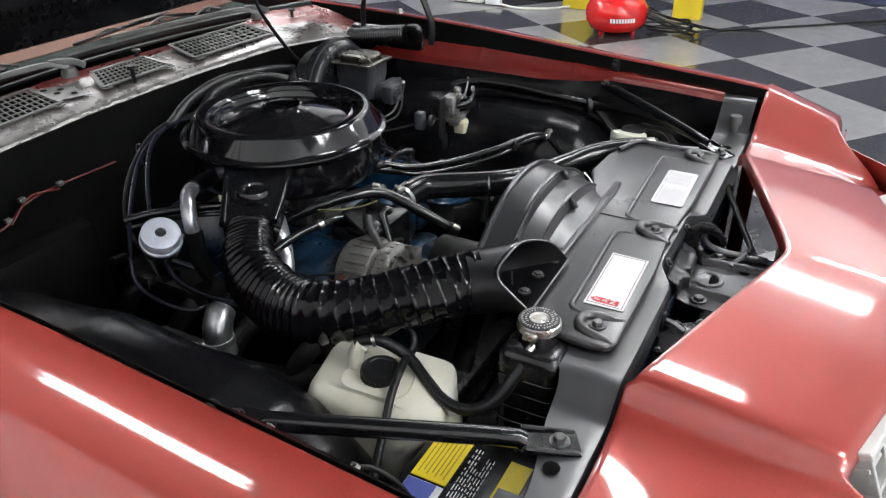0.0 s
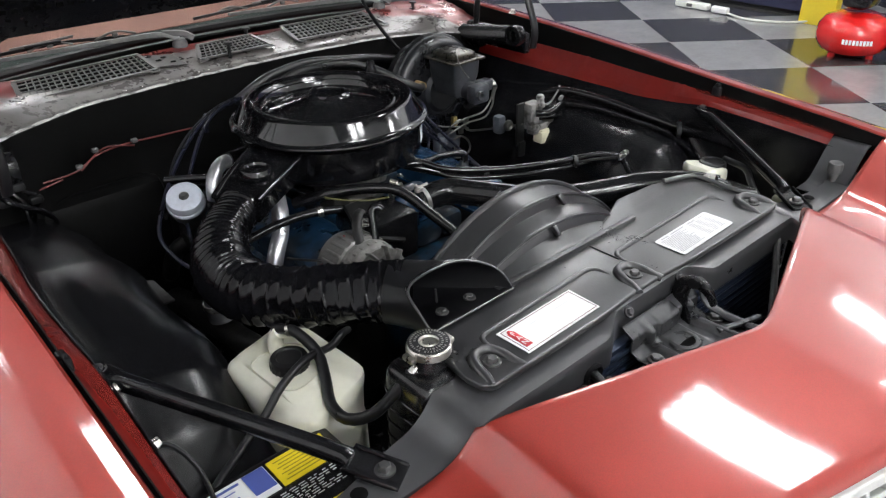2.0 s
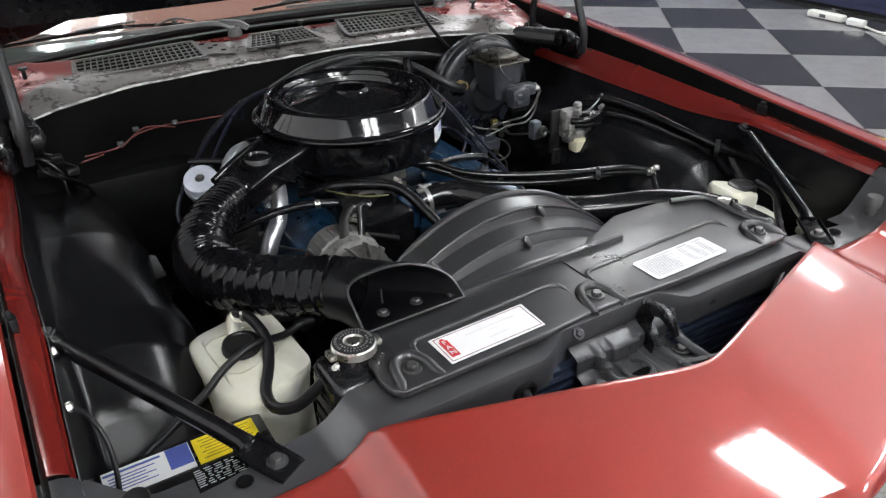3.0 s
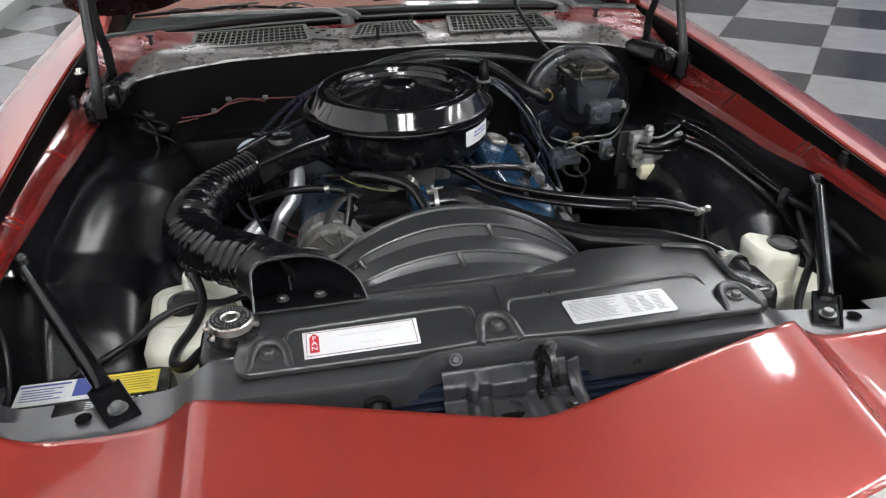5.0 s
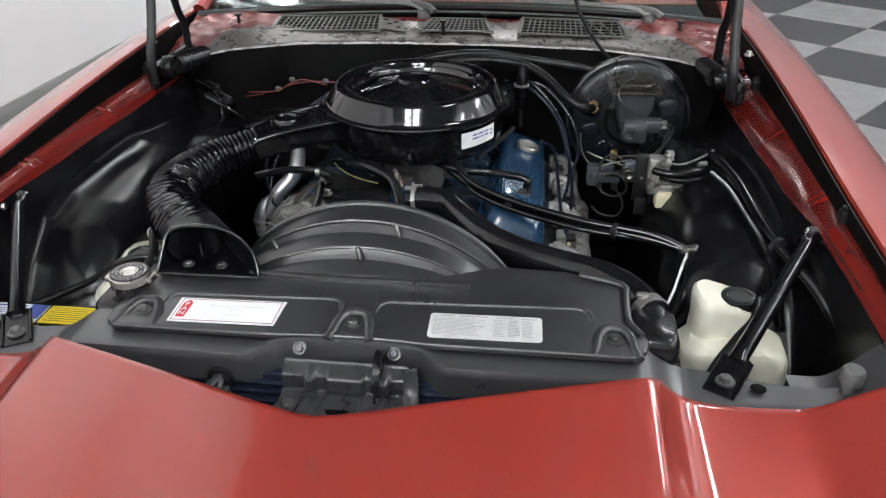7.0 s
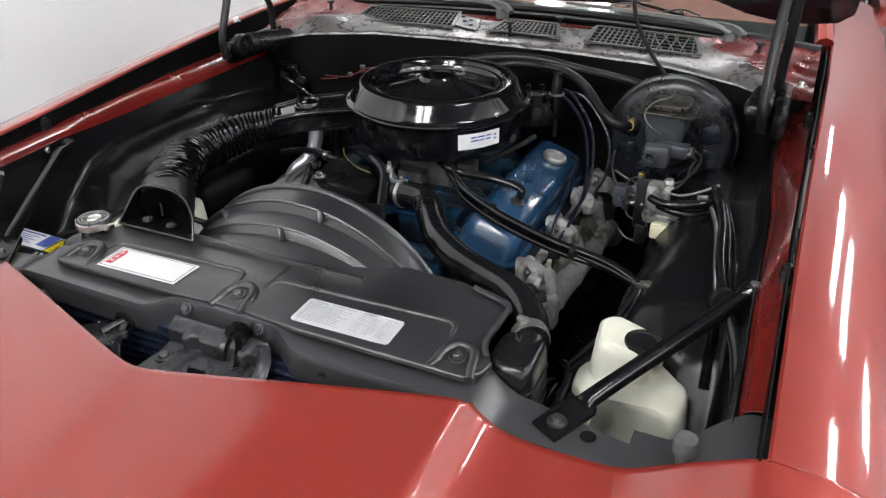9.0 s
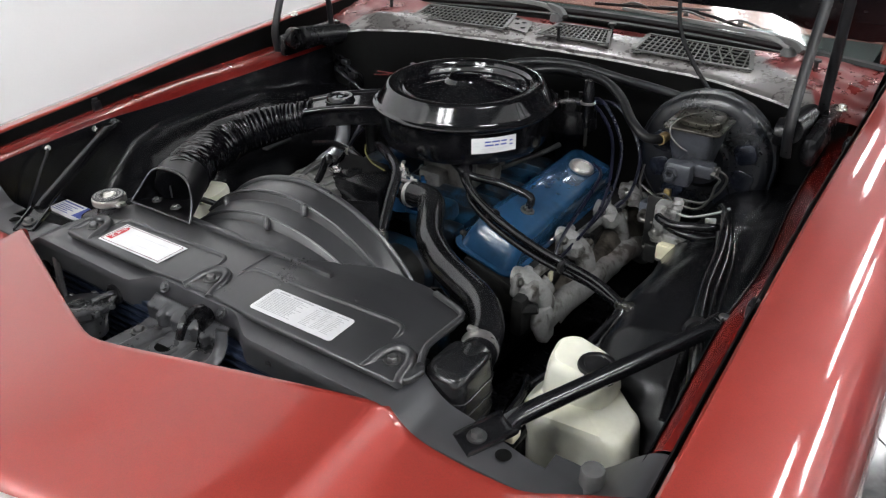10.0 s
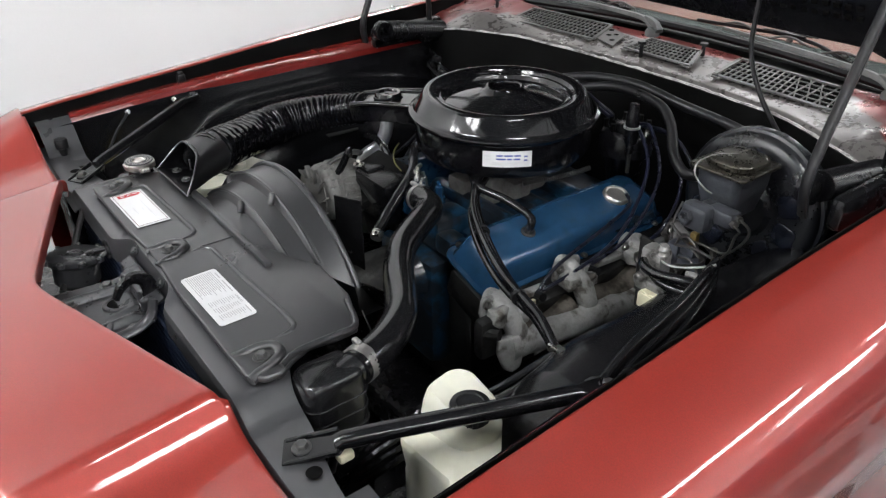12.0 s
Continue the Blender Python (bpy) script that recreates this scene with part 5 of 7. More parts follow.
def intake_duct():
    e = thing("intake_duct", (-0.35, 0.35, 0.72), "black crinkled flexible air duct with a plastic mouth", "air duct")
    pts = [(-0.340, 0.598, 0.816), (-0.372, 0.575, 0.810), (-0.415, 0.535, 0.800), (-0.450, 0.465, 0.788), (-0.450, 0.395, 0.782), (-0.415, 0.325, 0.787), (-0.368, 0.262, 0.800), (-0.322, 0.205, 0.812), (-0.304, 0.184, 0.815)]
    path = smooth_path(pts, 0.0018)
    rng = random.Random(4)
    wob = [rng.uniform(-1, 1) for _ in range(400)]
    phase = [0.0]
    for i in range(len(path)):
        # tight folds round the bend, a slacker wire spiral on the straight run
        pitch = 0.0122 + 0.0085 * sstep(0.42, 0.68, i / len(path)) + 0.0042 * wob[i // 9 % 400]
        phase.append(phase[-1] + 0.0018 / pitch)

    def shape(i, n):
        t = i / n
        slack = sstep(0.42, 0.70, t)
        r = 0.0365 + 0.0105 * sstep(0.05, 0.35, t)
        out = []
        for j in range(44):
            a = 2 * math.pi * j / 44
            k = phase[i] + slack * a / (2 * math.pi) + 0.10 * math.sin(a + i * 0.05)
            f = 1 - 2 * abs((k % 1) - 0.5)
            high = 0.6 + 0.4 * wob[int(k) * 7 % 400]
            rib = (0.0046 * f ** 1.2 * (1 - slack) + 0.0030 * f ** 7 * slack) * (0.45 + 0.75 * high)
            p = Vector((i * 0.045, 2.6 * math.cos(a), 2.6 * math.sin(a)))
            w = (0.0012 + 0.0028 * slack) * noise.noise(p) + (0.0006 + 0.0007 * slack) * noise.noise(p * 3.1) + 0.0015 * math.sin(3 * a + i * 0.03)
            out.append(((r + rib + w) * math.cos(a), (r + rib + w) * 0.94 * math.sin(a)))
        return out
    part("corrugated_hose", sweep(path, shape), FOIL, e, angle=80)

    # opening: lower lip flat on the panel, roof sloping down to a point at its outer end
    corner = [Vector(p) for p in ((-0.170, 0.097, 0.801), (-0.232, 0.150, 0.853), (-0.335, 0.152, 0.848), (-0.334, 0.094, 0.801))]

    def raw(u):
        k = (u % 1.0) * 4
        i = int(k) % 4
        f = k - int(k)
        p = corner[i].lerp(corner[(i + 1) % 4], f)
        if i == 0:
            p += Vector((0.012, 0, 0.010)) * math.sin(math.pi * f)
        if i == 1:
            p += Vector((0, 0, 0.006)) * math.sin(math.pi * f)
        return p

    def rim(u):
        """The outline with its upper corners rounded off."""
        w = 0.055 * sstep(0.06, 0.16, u) * sstep(0.66, 0.58, u)
        return sum((raw(u + w * d) for d in (-1, -0.66, -0.33, 0, 0.33, 0.66, 1)), Vector()) / 7

    def mouth(u, v):
        a = 2 * math.pi * (u - 0.125 + 0.05)
        ring = Vector((-0.320 + 0.040 * math.cos(a), 0.203 + 0.030 * math.cos(a), 0.812 + 0.046 * math.sin(a)))
        return ring.lerp(rim(u), sstep(0, 1, v) * 0.4 + 0.6 * v)
    part("mouth", grid(mouth, 96, 20, 0.0018), MOUTH, e, angle=50)
    part("mouth_rim", tube([mouth(i / 64, 0.94) + Vector((0, 0, 0.001)) for i in range(12, 40)], 0.0014, 6, 0.006), BLACK_PAN, e)
    part("guide_pin", tube([(-0.280, 0.145, 0.803), (-0.281, 0.146, 0.826)], 0.0016, 6), PLASTIC, e)
    part("mouth_rim", tube([rim(i / 64) for i in range(65)], 0.0019, 6, 0.006), PLASTIC, e)
    part("mouth_rim", tube([mouth(i / 64, 0.88) + Vector((0, 0, 0.001)) for i in range(14, 34)], 0.0016, 6, 0.006), BLACK_PAN, e)
    part("screw", bolt((-0.292, 0.120, 0.8045), 0.006, 0.005), DARK_STEEL, e)
    part("screw", bolt((-0.238, 0.120, 0.8045), 0.006, 0.005), DARK_STEEL, e)


def valve_cover(s):
    # left cover takes the copy with the hood's shade painted in
    coat = BLUE if s > 0 else BLUE_SHADED
    e = thing("valve_cover", (s * 0.205, 0.74, 0.64), "blue enamelled stamped valve cover with bolted rim", "valve cover", "valve covers")
    m = Matrix.Translation((s * 0.200, 0.738, 0.660)) @ Matrix.Rotation(radians(s * 17), 4, "Y")
    part("rim", moved(prism(rounded(0.150, 0.525, 0.03), -0.006, 0.0, 0.002), m), coat, e)
    b = bmesh.new()
    rings = []
    for g, gy, z in ((0.0, 0.0, 0.0), (0.002, 0.003, 0.006), (0.004, 0.010, 0.020), (0.008, 0.022, 0.040), (0.012, 0.030, 0.050), (0.018, 0.038, 0.056), (0.028, 0.050, 0.059)):
        rings.append([b.verts.new((x, y, z)) for x, y in rounded(0.130 - 2 * g, 0.505 - 2 * gy, max(0.010, 0.028 - g * 0.4), 6)])
    for r0, r1 in zip(rings, rings[1:]):
        for i in range(len(r0)):
            b.faces.new((r0[i], r0[(i + 1) % len(r0)], r1[(i + 1) % len(r0)], r1[i]))
    b.faces.new(rings[-1])
    part("shell", moved(b, m), coat, e)
    up = m.to_3x3() @ Vector((0, 0, 1))
    for y in (-0.22, 0, 0.22):
        for x in (-0.070, 0.070):
            part("bolt", bolt(m @ Vector((x, y, 0.001)), 0.005, 0.005, up), LINE_STEEL, e)
    if s > 0:
        q = m @ Vector((0.006, 0.132, 0.058))
        cm = Matrix.Translation(q) @ up.to_track_quat("Z", "Y").to_matrix().to_4x4()
        part("oil_cap", lathe([(0, 0.0085), (0.021, 0.0085), (0.0225, 0.012), (0.0255, 0.0125), (0.0285, 0.009), (0.0295, 0.004), (0.027, 0), (0.024, -0.004)], cm, 32), CLAMP, e, "shiny round oil filler cap", angle=25)
        q = m @ Vector((0.006, -0.118, 0.058))
        part("breather_valve", join(tube([q, q + up * 0.016], 0.009, 6), lathe([(0.010, 0.004), (0.015, 0.003), (0.015, 0), (0.010, 0)], Matrix.Translation(q) @ up.to_track_quat("Z", "Y").to_matrix().to_4x4(), 18)), LINE_STEEL, e)
        part("breather_elbow", tube([q + up * 0.012, q + up * 0.030, q + up * 0.036 + Vector((-0.02, 0.006, 0)), q + Vector((-0.07, 0.00, 0.045)), (0.09, 0.60, 0.770), (0.03, 0.63, 0.775)], 0.0085, 10), RUBBER_SHINY, e)
    return e, m


def lump(c, s, seed):
    """A rough casting: a rounded block with an uneven surface."""
    b = bmesh.new()
    bmesh.ops.create_icosphere(b, subdivisions=3, radius=1.0)
    for v in b.verts:
        p = Vector([math.copysign(abs(q) ** 0.78, q) for q in v.co])
        p *= 1.08 + 0.42 * noise.noise(v.co * 1.5 + Vector((seed, 0, 0))) + 0.16 * noise.noise(v.co * 4.0 + Vector((0, seed, 0)))
        v.co = Vector((c[0] + s[0] * p.x, c[1] + s[1] * p.y, c[2] + s[2] * p.z))
    return b


def engine():
    e = thing("engine", (0, 0.78, 0.20), "blue painted V8 engine with bare manifolds and grimy castings", "engine")
    part("block", box((0, 0.80, 0.44), (0.34, 0.56, 0.24), 0.02), GRIME, e, "grimy black engine block")
    part("front_cover", join(box((0.0, 0.50, 0.50), (0.20, 0.06, 0.26), 0.02), lathe([(0, 0.03), (0.05, 0.03), (0.06, 0.0)], Matrix.Translation((0.03, 0.47, 0.58)) @ Matrix.Rotation(radians(90), 4, "X"), 24)), BLUE_GRIMY, e)
    part("intake_manifold", join(box((0, 0.78, 0.645), (0.20, 0.42, 0.05), 0.015), box((0.0, 0.66, 0.672), (0.28, 0.045, 0.05), 0.02), box((0.0, 0.76, 0.672), (0.28, 0.045, 0.05), 0.02), box((0.0, 0.86, 0.672), (0.28, 0.045, 0.05), 0.02), box((0.03, 0.56, 0.665), (0.08, 0.10, 0.08), 0.02), box((0.09, 0.53, 0.66), (0.06, 0.05, 0.05), 0.015)), BLUE_GRIMY, e)
    part("carburettor", join(box((AX, AY, 0.71), (0.13, 0.17, 0.07), 0.012), box((AX + 0.08, AY - 0.03, 0.715), (0.05, 0.05, 0.04), 0.008), box((AX - 0.02, AY - 0.10, 0.70), (0.06, 0.04, 0.05), 0.008)), ALU, e)
    part("throttle_spring", tube([(0.115, 0.70, 0.755), (0.165, 0.78, 0.772), (0.19, 0.82, 0.785)], 0.005, 8, 0.001, 0.0014, 0.004), DARK_STEEL, e)
    part("thermostat_housing", join(lathe([(0.0, 0.066), (0.014, 0.066), (0.020, 0.060), (0.024, 0.04), (0.030, 0.0), (0, 0)], Matrix.Translation((-0.026, 0.526, 0.695)), 24), tube([(-0.026, 0.522, 0.735), (0.006, 0.511, 0.740)], 0.022, 16), box((-0.01, 0.53, 0.700), (0.10, 0.05, 0.012), 0.005)), BLUE, e)
    part("vacuum_switch", join(tube([(-0.026, 0.530, 0.758), (-0.031, 0.534, 0.782)], 0.007, 6), tube([(-0.040, 0.520, 0.768), (-0.024, 0.530, 0.766)], 0.004, 8), tube([(-0.034, 0.537, 0.784), (-0.040, 0.55, 0.786)], 0.0045, 8)), STEEL, e, "small bright vacuum switch with two nipples")
    for x, y, z in ((-0.035, 0.552, 0.735), (-0.010, 0.575, 0.715)):
        part("temperature_sender", join(lathe([(0, 0.036), (0.004, 0.036), (0.005, 0.026), (0.009, 0.024), (0.010, 0.0), (0, 0)], Matrix.Translation((x, y, z)), 8), tube([(x, y, z - 0.05), (x, y, z)], 0.013, 8)), STEEL if x < -0.02 else BLUE, e)
    for sg in (-1, 1):
        m = Matrix.Translation((sg * 0.235, 0.735, 0.62)) @ Matrix.Rotation(radians(sg * 17), 4, "Y")
        part("cylinder_head", box((0, 0, -0.015), (0.16, 0.53, 0.07), 0.012, m), GRIME, e, "grimy cylinder head")
        if sg < 0:
            for k in range(4):
                y = 0.50 + 0.145 * k
                part("exhaust_port", join(box((-0.300, y, 0.604), (0.060, 0.052, 0.044), 0.014), tube([(-0.31, y, 0.600), (-0.338, y + 0.012, 0.586), (-0.350, y + 0.035, 0.548), (-0.352, y + 0.06, 0.50)], 0.019, 12)), GRIME, e)
            part("exhaust_manifold", tube([(-0.335, 0.46, 0.545), (-0.362, 0.60, 0.515), (-0.37, 0.90, 0.48), (-0.35, 1.00, 0.42)], 0.026, 12), GRIME, e)
        else:
            for k, (y, up) in enumerate(((0.474, 0.0), (0.655, 0.006), (0.842, -0.010), (0.985, -0.02))):
                port = join(tube([(0.280, y, 0.652 + up), (0.306, y + 0.003, 0.650 + up), (0.328, y + 0.010, 0.632 + up), (0.338, y + 0.018, 0.602 + up), (0.340, y + 0.024, 0.575 + up)], 0.0205, 14),
                            box((0.297, y, 0.646 + up), (0.018, 0.066, 0.046), 0.008), lump((0.322, y - 0.012, 0.640 + up), (0.018, 0.020, 0.016), 3 + k), lump((0.330, y + 0.030, 0.628 + up), (0.014, 0.018, 0.014), 13 + k))
                for v in port.verts:
                    v.co += noise.noise_vector(v.co * 42) * 0.0035
                rn = part("exhaust_port", port, IRON, e, "bare grey cast iron exhaust port", angle=50)
                for dy, dz in ((-0.026, 0.012), (0.028, -0.006)):
                    part("port_stud", bolt((0.306, y + dy, 0.648 + dz + up), 0.0065, 0.008, (1, 0, 0.2)), LINE_STEEL if dy < 0 else GRIME, rn)
            tab = prism([(-0.024, 0.030), (0.020, 0.034), (0.026, 0.008), (0.020, -0.030), (0.004, -0.044), (-0.014, -0.036), (-0.026, -0.004)], -0.008, 0.008, 0.006, 3)
            part("manifold_tab", moved(tab, Matrix.Translation((0.350, 0.468, 0.572)) @ Matrix.Rotation(radians(62), 4, "Z") @ Matrix.Rotation(radians(80), 4, "X")), IRON, e, "bare rounded cast tab")
            part("mount_arm", join(box((0.318, 0.440, 0.600), (0.030, 0.050, 0.085), 0.012), tube([(0.318, 0.425, 0.615), (0.352, 0.440, 0.622)], 0.010, 8)), GRIME, e, "black accessory mount arm")
            for y0, y1, z in ((0.492, 0.590, 0.645), (0.690, 0.806, 0.640), (0.86, 0.97, 0.622)):
                part("manifold_flange", moved(box((0, 0, 0), (0.020, y1 - y0, 0.014), 0.005), Matrix.Translation((0.306, (y0 + y1) / 2, z)) @ Matrix.Rotation(radians(-4), 4, "X")), IRON, e)
            for y0, y1 in ((0.492, 0.640), (0.690, 0.825), (0.87, 0.98)):
                def shield(u, v, y0=y0, y1=y1):
                    bow = math.sin(math.pi * u)
                    return Vector((0.318 + 0.044 * v ** 0.8 + 0.004 * math.sin(5 * u), y0 + (y1 - y0) * u + 0.012 * v, 0.606 - 0.010 * bow * (1 - v) - 0.044 * v ** 2 + 0.004 * math.sin(7 * u + 2 * v)))
                part("heat_shield", grid(shield, 16, 8, 0.002), SHIELD, e, "thin stained steel heat shield")
            part("shield_edge", grid(lambda u, v: Vector((0.358 + 0.006 * v, 0.520 + 0.30 * u, 0.572 - 0.016 * u - 0.026 * v + 0.005 * math.sin(9 * u))), 20, 3, 0.003), IRON, e)
            log = tube([(0.338, 0.470, 0.572), (0.347, 0.60, 0.566), (0.352, 0.76, 0.556), (0.354, 0.90, 0.540), (0.350, 1.00, 0.47)], 0.028, 16)
            for v in log.verts:
                v.co += noise.noise_vector(v.co * 30) * 0.005
            part("exhaust_manifold", log, IRON, e, "bare cast iron manifold log")
            part("plug_lead_clip", box((0.322, 0.545, 0.628), (0.008, 0.012, 0.022), 0.002), CREAM, e)
        for k in range(4):
            part("spark_plug_boot", tube([(sg * 0.300, 0.565 + 0.145 * k, 0.638), (sg * 0.335, 0.56 + 0.145 * k, 0.645)], 0.009, 8), RUBBER, e)
    part("bellhousing", box((0, 1.0, 0.42), (0.40, 0.10, 0.28), 0.04), GRIME, e)
    part("oil_pan", box((0, 0.78, 0.27), (0.24, 0.52, 0.16), 0.03), GRIME, e)
    part("frame_rail", box((0.40, 0.55, 0.34), (0.09, 1.0, 0.12), 0.01), BLACK_PAINT, car)
    part("frame_rail", box((-0.40, 0.55, 0.34), (0.09, 1.0, 0.12), 0.01), BLACK_PAINT, car)
    part("crossmember", box((0, 0.45, 0.25), (0.9, 0.16, 0.10), 0.02), BLACK_PAINT, car)
    part("splash_pan", box((0, 0.45, 0.19), (1.5, 1.3, 0.01), 0.002), BLACK_PAINT, car)
    f = thing("fan", (0.03, 0.30, 0.50), "dark steel engine fan with pulleys", "fan")
    mm = Matrix.Translation((0.03, 0.33, 0.60)) @ Matrix.Rotation(radians(90), 4, "X")
    part("hub", lathe([(0, 0.02), (0.05, 0.02), (0.06, 0), (0.06, -0.11), (0, -0.11)], mm, 24), GRIME, f)
    for i in range(5):
        b = box((0.12, 0, 0), (0.17, 0.06, 0.004), 0.001)
        b.transform(mm @ Matrix.Rotation(i * 2 * math.pi / 5 + 0.3, 4, "Z") @ Matrix.Rotation(0.45, 4, "X"))
        part("blade", b, BLACK_SATIN, f)


def alternator():
    e = thing("alternator", (-0.19, 0.48, 0.60), "dull aluminium alternator with a finned case", "alternator")
    m = Matrix.Translation((-0.208, 0.440, 0.700)) @ Matrix.Rotation(radians(86), 4, "X")
    part("case", lathe([(0, 0.060), (0.030, 0.060), (0.050, 0.056), (0.062, 0.044), (0.065, 0.03), (0.062, 0.028), (0.062, 0.018), (0.066, 0.016), (0.066, -0.03), (0.058, -0.05), (0, -0.055)], m, 40), ALU, e)
    for i in range(24):
        a = 2 * math.pi * i / 24
        part("case_rib", moved(join(box((0.0655, 0, -0.006), (0.005, 0.006, 0.044), 0.0015), box((0.0615, 0, 0.034), (0.005, 0.005, 0.020), 0.0015)), m @ Matrix.Rotation(a, 4, "Z")), ALU, e)
    for i in range(11):
        a = 2 * math.pi * i / 11
        part("fan_blade", moved(box((0.045, 0, 0.070), (0.030, 0.003, 0.014), 0.001), m @ Matrix.Rotation(a, 4, "Z") @ Matrix.Rotation(0.35, 4, "X")), ALU, e)
    part("fan_plate", lathe([(0, 0.064), (0.060, 0.064), (0.060, 0.062), (0, 0.062)], m, 32), ALU, e)
    part("pulley", lathe([(0, 0.118), (0.012, 0.118), (0.028, 0.112), (0.034, 0.109), (0.026, 0.102), (0.034, 0.095), (0, 0.09)], m, 32), LINE_STEEL, e)
    part("top_bracket", tube([(-0.222, 0.400, 0.742), (-0.205, 0.44, 0.775), (-0.180, 0.47, 0.790), (-0.165, 0.48, 0.788)], 0.009, 8, flat=0.5), GRIME, e)
    part("side_bracket", box((-0.255, 0.49, 0.67), (0.03, 0.02, 0.07), 0.006), BLACK_PAINT, e)
    c = thing("compressor_bracket", (-0.10, 0.47, 0.62), "black steel accessory bracket", "bracket")
    part("plate", moved(prism([(-0.075, -0.035), (0.03, -0.06), (0.075, 0.0), (0.03, 0.06), (-0.06, 0.045)], -0.004, 0.004, 0.003), Matrix.Translation((-0.115, 0.50, 0.742)) @ Matrix.Rotation(radians(30), 4, "X") @ Matrix.Rotation(radians(20), 4, "Y")), WALL_BLACK, c)
    part("stay", box((-0.08, 0.51, 0.68), (0.03, 0.03, 0.12), 0.008), WALL_BLACK, c)
    part("casting", join(box((-0.108, 0.512, 0.708), (0.130, 0.105, 0.098), 0.012), box((-0.150, 0.500, 0.752), (0.050, 0.060, 0.022), 0.008)), BLACK_PAINT, c, "black cast accessory housing")
    part("bolt", bolt((-0.165, 0.472, 0.765), 0.008, 0.009), STEEL, c)


def distributor():
    e = thing("distributor", (0.13, 0.99, 0.66), "black distributor cap with plug wire towers", "distributor")
    part("cap", lathe([(0, 0.825), (0.02, 0.825), (0.05, 0.815), (0.060, 0.80), (0.062, 0.76), (0.045, 0.74), (0.03, 0.66), (0, 0.66)], Matrix.Translation((0.13, 0.995, 0)), 28), BLACK_PAINT, e)
    for i in range(8):
        a = 2 * math.pi * i / 8
        part("tower", tube([(0.13 + 0.045 * math.cos(a), 0.995 + 0.045 * math.sin(a), 0.810), (0.13 + 0.046 * math.cos(a), 0.995 + 0.046 * math.sin(a), 0.832)], 0.006, 8), WALL_BLACK, e)
    c = thing("vacuum_regulator", (0.202, 0.925, 0.78), "black upright vacuum canister with a metal band", "valve")
    cm = Matrix.Translation((0.203, 0.922, 0))
    part("canister", lathe([(0, 0.905), (0.010, 0.904), (0.011, 0.89), (0.013, 0.885), (0.014, 0.862), (0.014, 0.82), (0.008, 0.812), (0.007, 0.795), (0, 0.795)], cm, 18), BLACK_PAINT, c)
    part("stem", tube([(0.203, 0.922, 0.797), (0.204, 0.921, 0.75)], 0.0045, 8), GRIME, c)
    part("band", lathe([(0.0145, 0.857), (0.0175, 0.856), (0.0175, 0.852), (0.0145, 0.851)], cm, 20), CLAMP, c)
    g = thing("plug_wire_set", (0.25, 0.85, 0.70), "dark blue spark plug wires looping to the cylinder heads", "plug wires")
    right = (([(0.165, 0.97, 0.835), (0.225, 0.955, 0.85), (0.300, 0.905, 0.775), (0.325, 0.80, 0.69), (0.310, 0.71, 0.645)]),
             ([(0.16, 0.96, 0.832), (0.22, 0.93, 0.845), (0.288, 0.88, 0.79), (0.328, 0.76, 0.70), (0.320, 0.60, 0.650), (0.305, 0.565, 0.642)]),
             ([(0.17, 0.985, 0.832), (0.25, 0.985, 0.835), (0.330, 0.94, 0.76), (0.345, 0.88, 0.69), (0.320, 0.855, 0.645)]),
             ([(0.175, 1.0, 0.83), (0.27, 1.0, 0.82), (0.342, 0.985, 0.74), (0.32, 0.995, 0.65)]),
             ([(0.255, 0.865, 0.735), (0.285, 0.84, 0.728), (0.295, 0.75, 0.705), (0.305, 0.62, 0.675), (0.318, 0.56, 0.645)]))
    for k, pts in enumerate(right):
        part("plug_wire", tube(pts, 0.0038, 8), WIRE_BLUE, g)
    left = (([(0.09, 0.99, 0.83), (-0.06, 1.01, 0.862), (-0.20, 0.985, 0.845), (-0.30, 0.93, 0.80), (-0.385, 0.86, 0.735), (-0.415, 0.82, 0.68), (-0.385, 0.74, 0.635), (-0.32, 0.70, 0.642)]),
            ([(0.09, 0.98, 0.83), (-0.07, 0.995, 0.864), (-0.19, 0.975, 0.855), (-0.29, 0.90, 0.79), (-0.365, 0.80, 0.715), (-0.37, 0.72, 0.67), (-0.32, 0.565, 0.645)]),
            ([(0.08, 1.0, 0.83), (-0.10, 1.02, 0.860), (-0.24, 0.98, 0.83), (-0.335, 0.92, 0.76), (-0.34, 0.86, 0.66)]))
    for k, pts in enumerate(left):
        part("plug_wire", tube(pts, 0.0042, 8), WIRE_BLUE if k < 2 else RUBBER, g)


def dashpot():
    e = thing("vacuum_valve", (-0.355, 0.80, 0.66), "round valve with a pale grey disc and a centre nut", "valve")
    up = Vector((-0.25, -0.45, 0.86)).normalized()
    m = Matrix.Translation((-0.362, 0.797, 0.774)) @ up.to_track_quat("Z", "Y").to_matrix().to_4x4()
    part("disc", lathe([(0, 0.0), (0.030, 0.0), (0.034, -0.002), (0.0355, -0.008), (0.0355, -0.020), (0.038, -0.022), (0.038, -0.028), (0, -0.030)], m, 48), DISC, e)
    part("body", lathe([(0.034, -0.028), (0.034, -0.05), (0.02, -0.07), (0.012, -0.14), (0, -0.14)], m, 32), DARK_STEEL, e)
    part("nut", lathe([(0, 0.006), (0.005, 0.006), (0.007, 0.003), (0.0095, 0.001), (0.010, 0.0)], m, 20), DARK_STEEL, e)


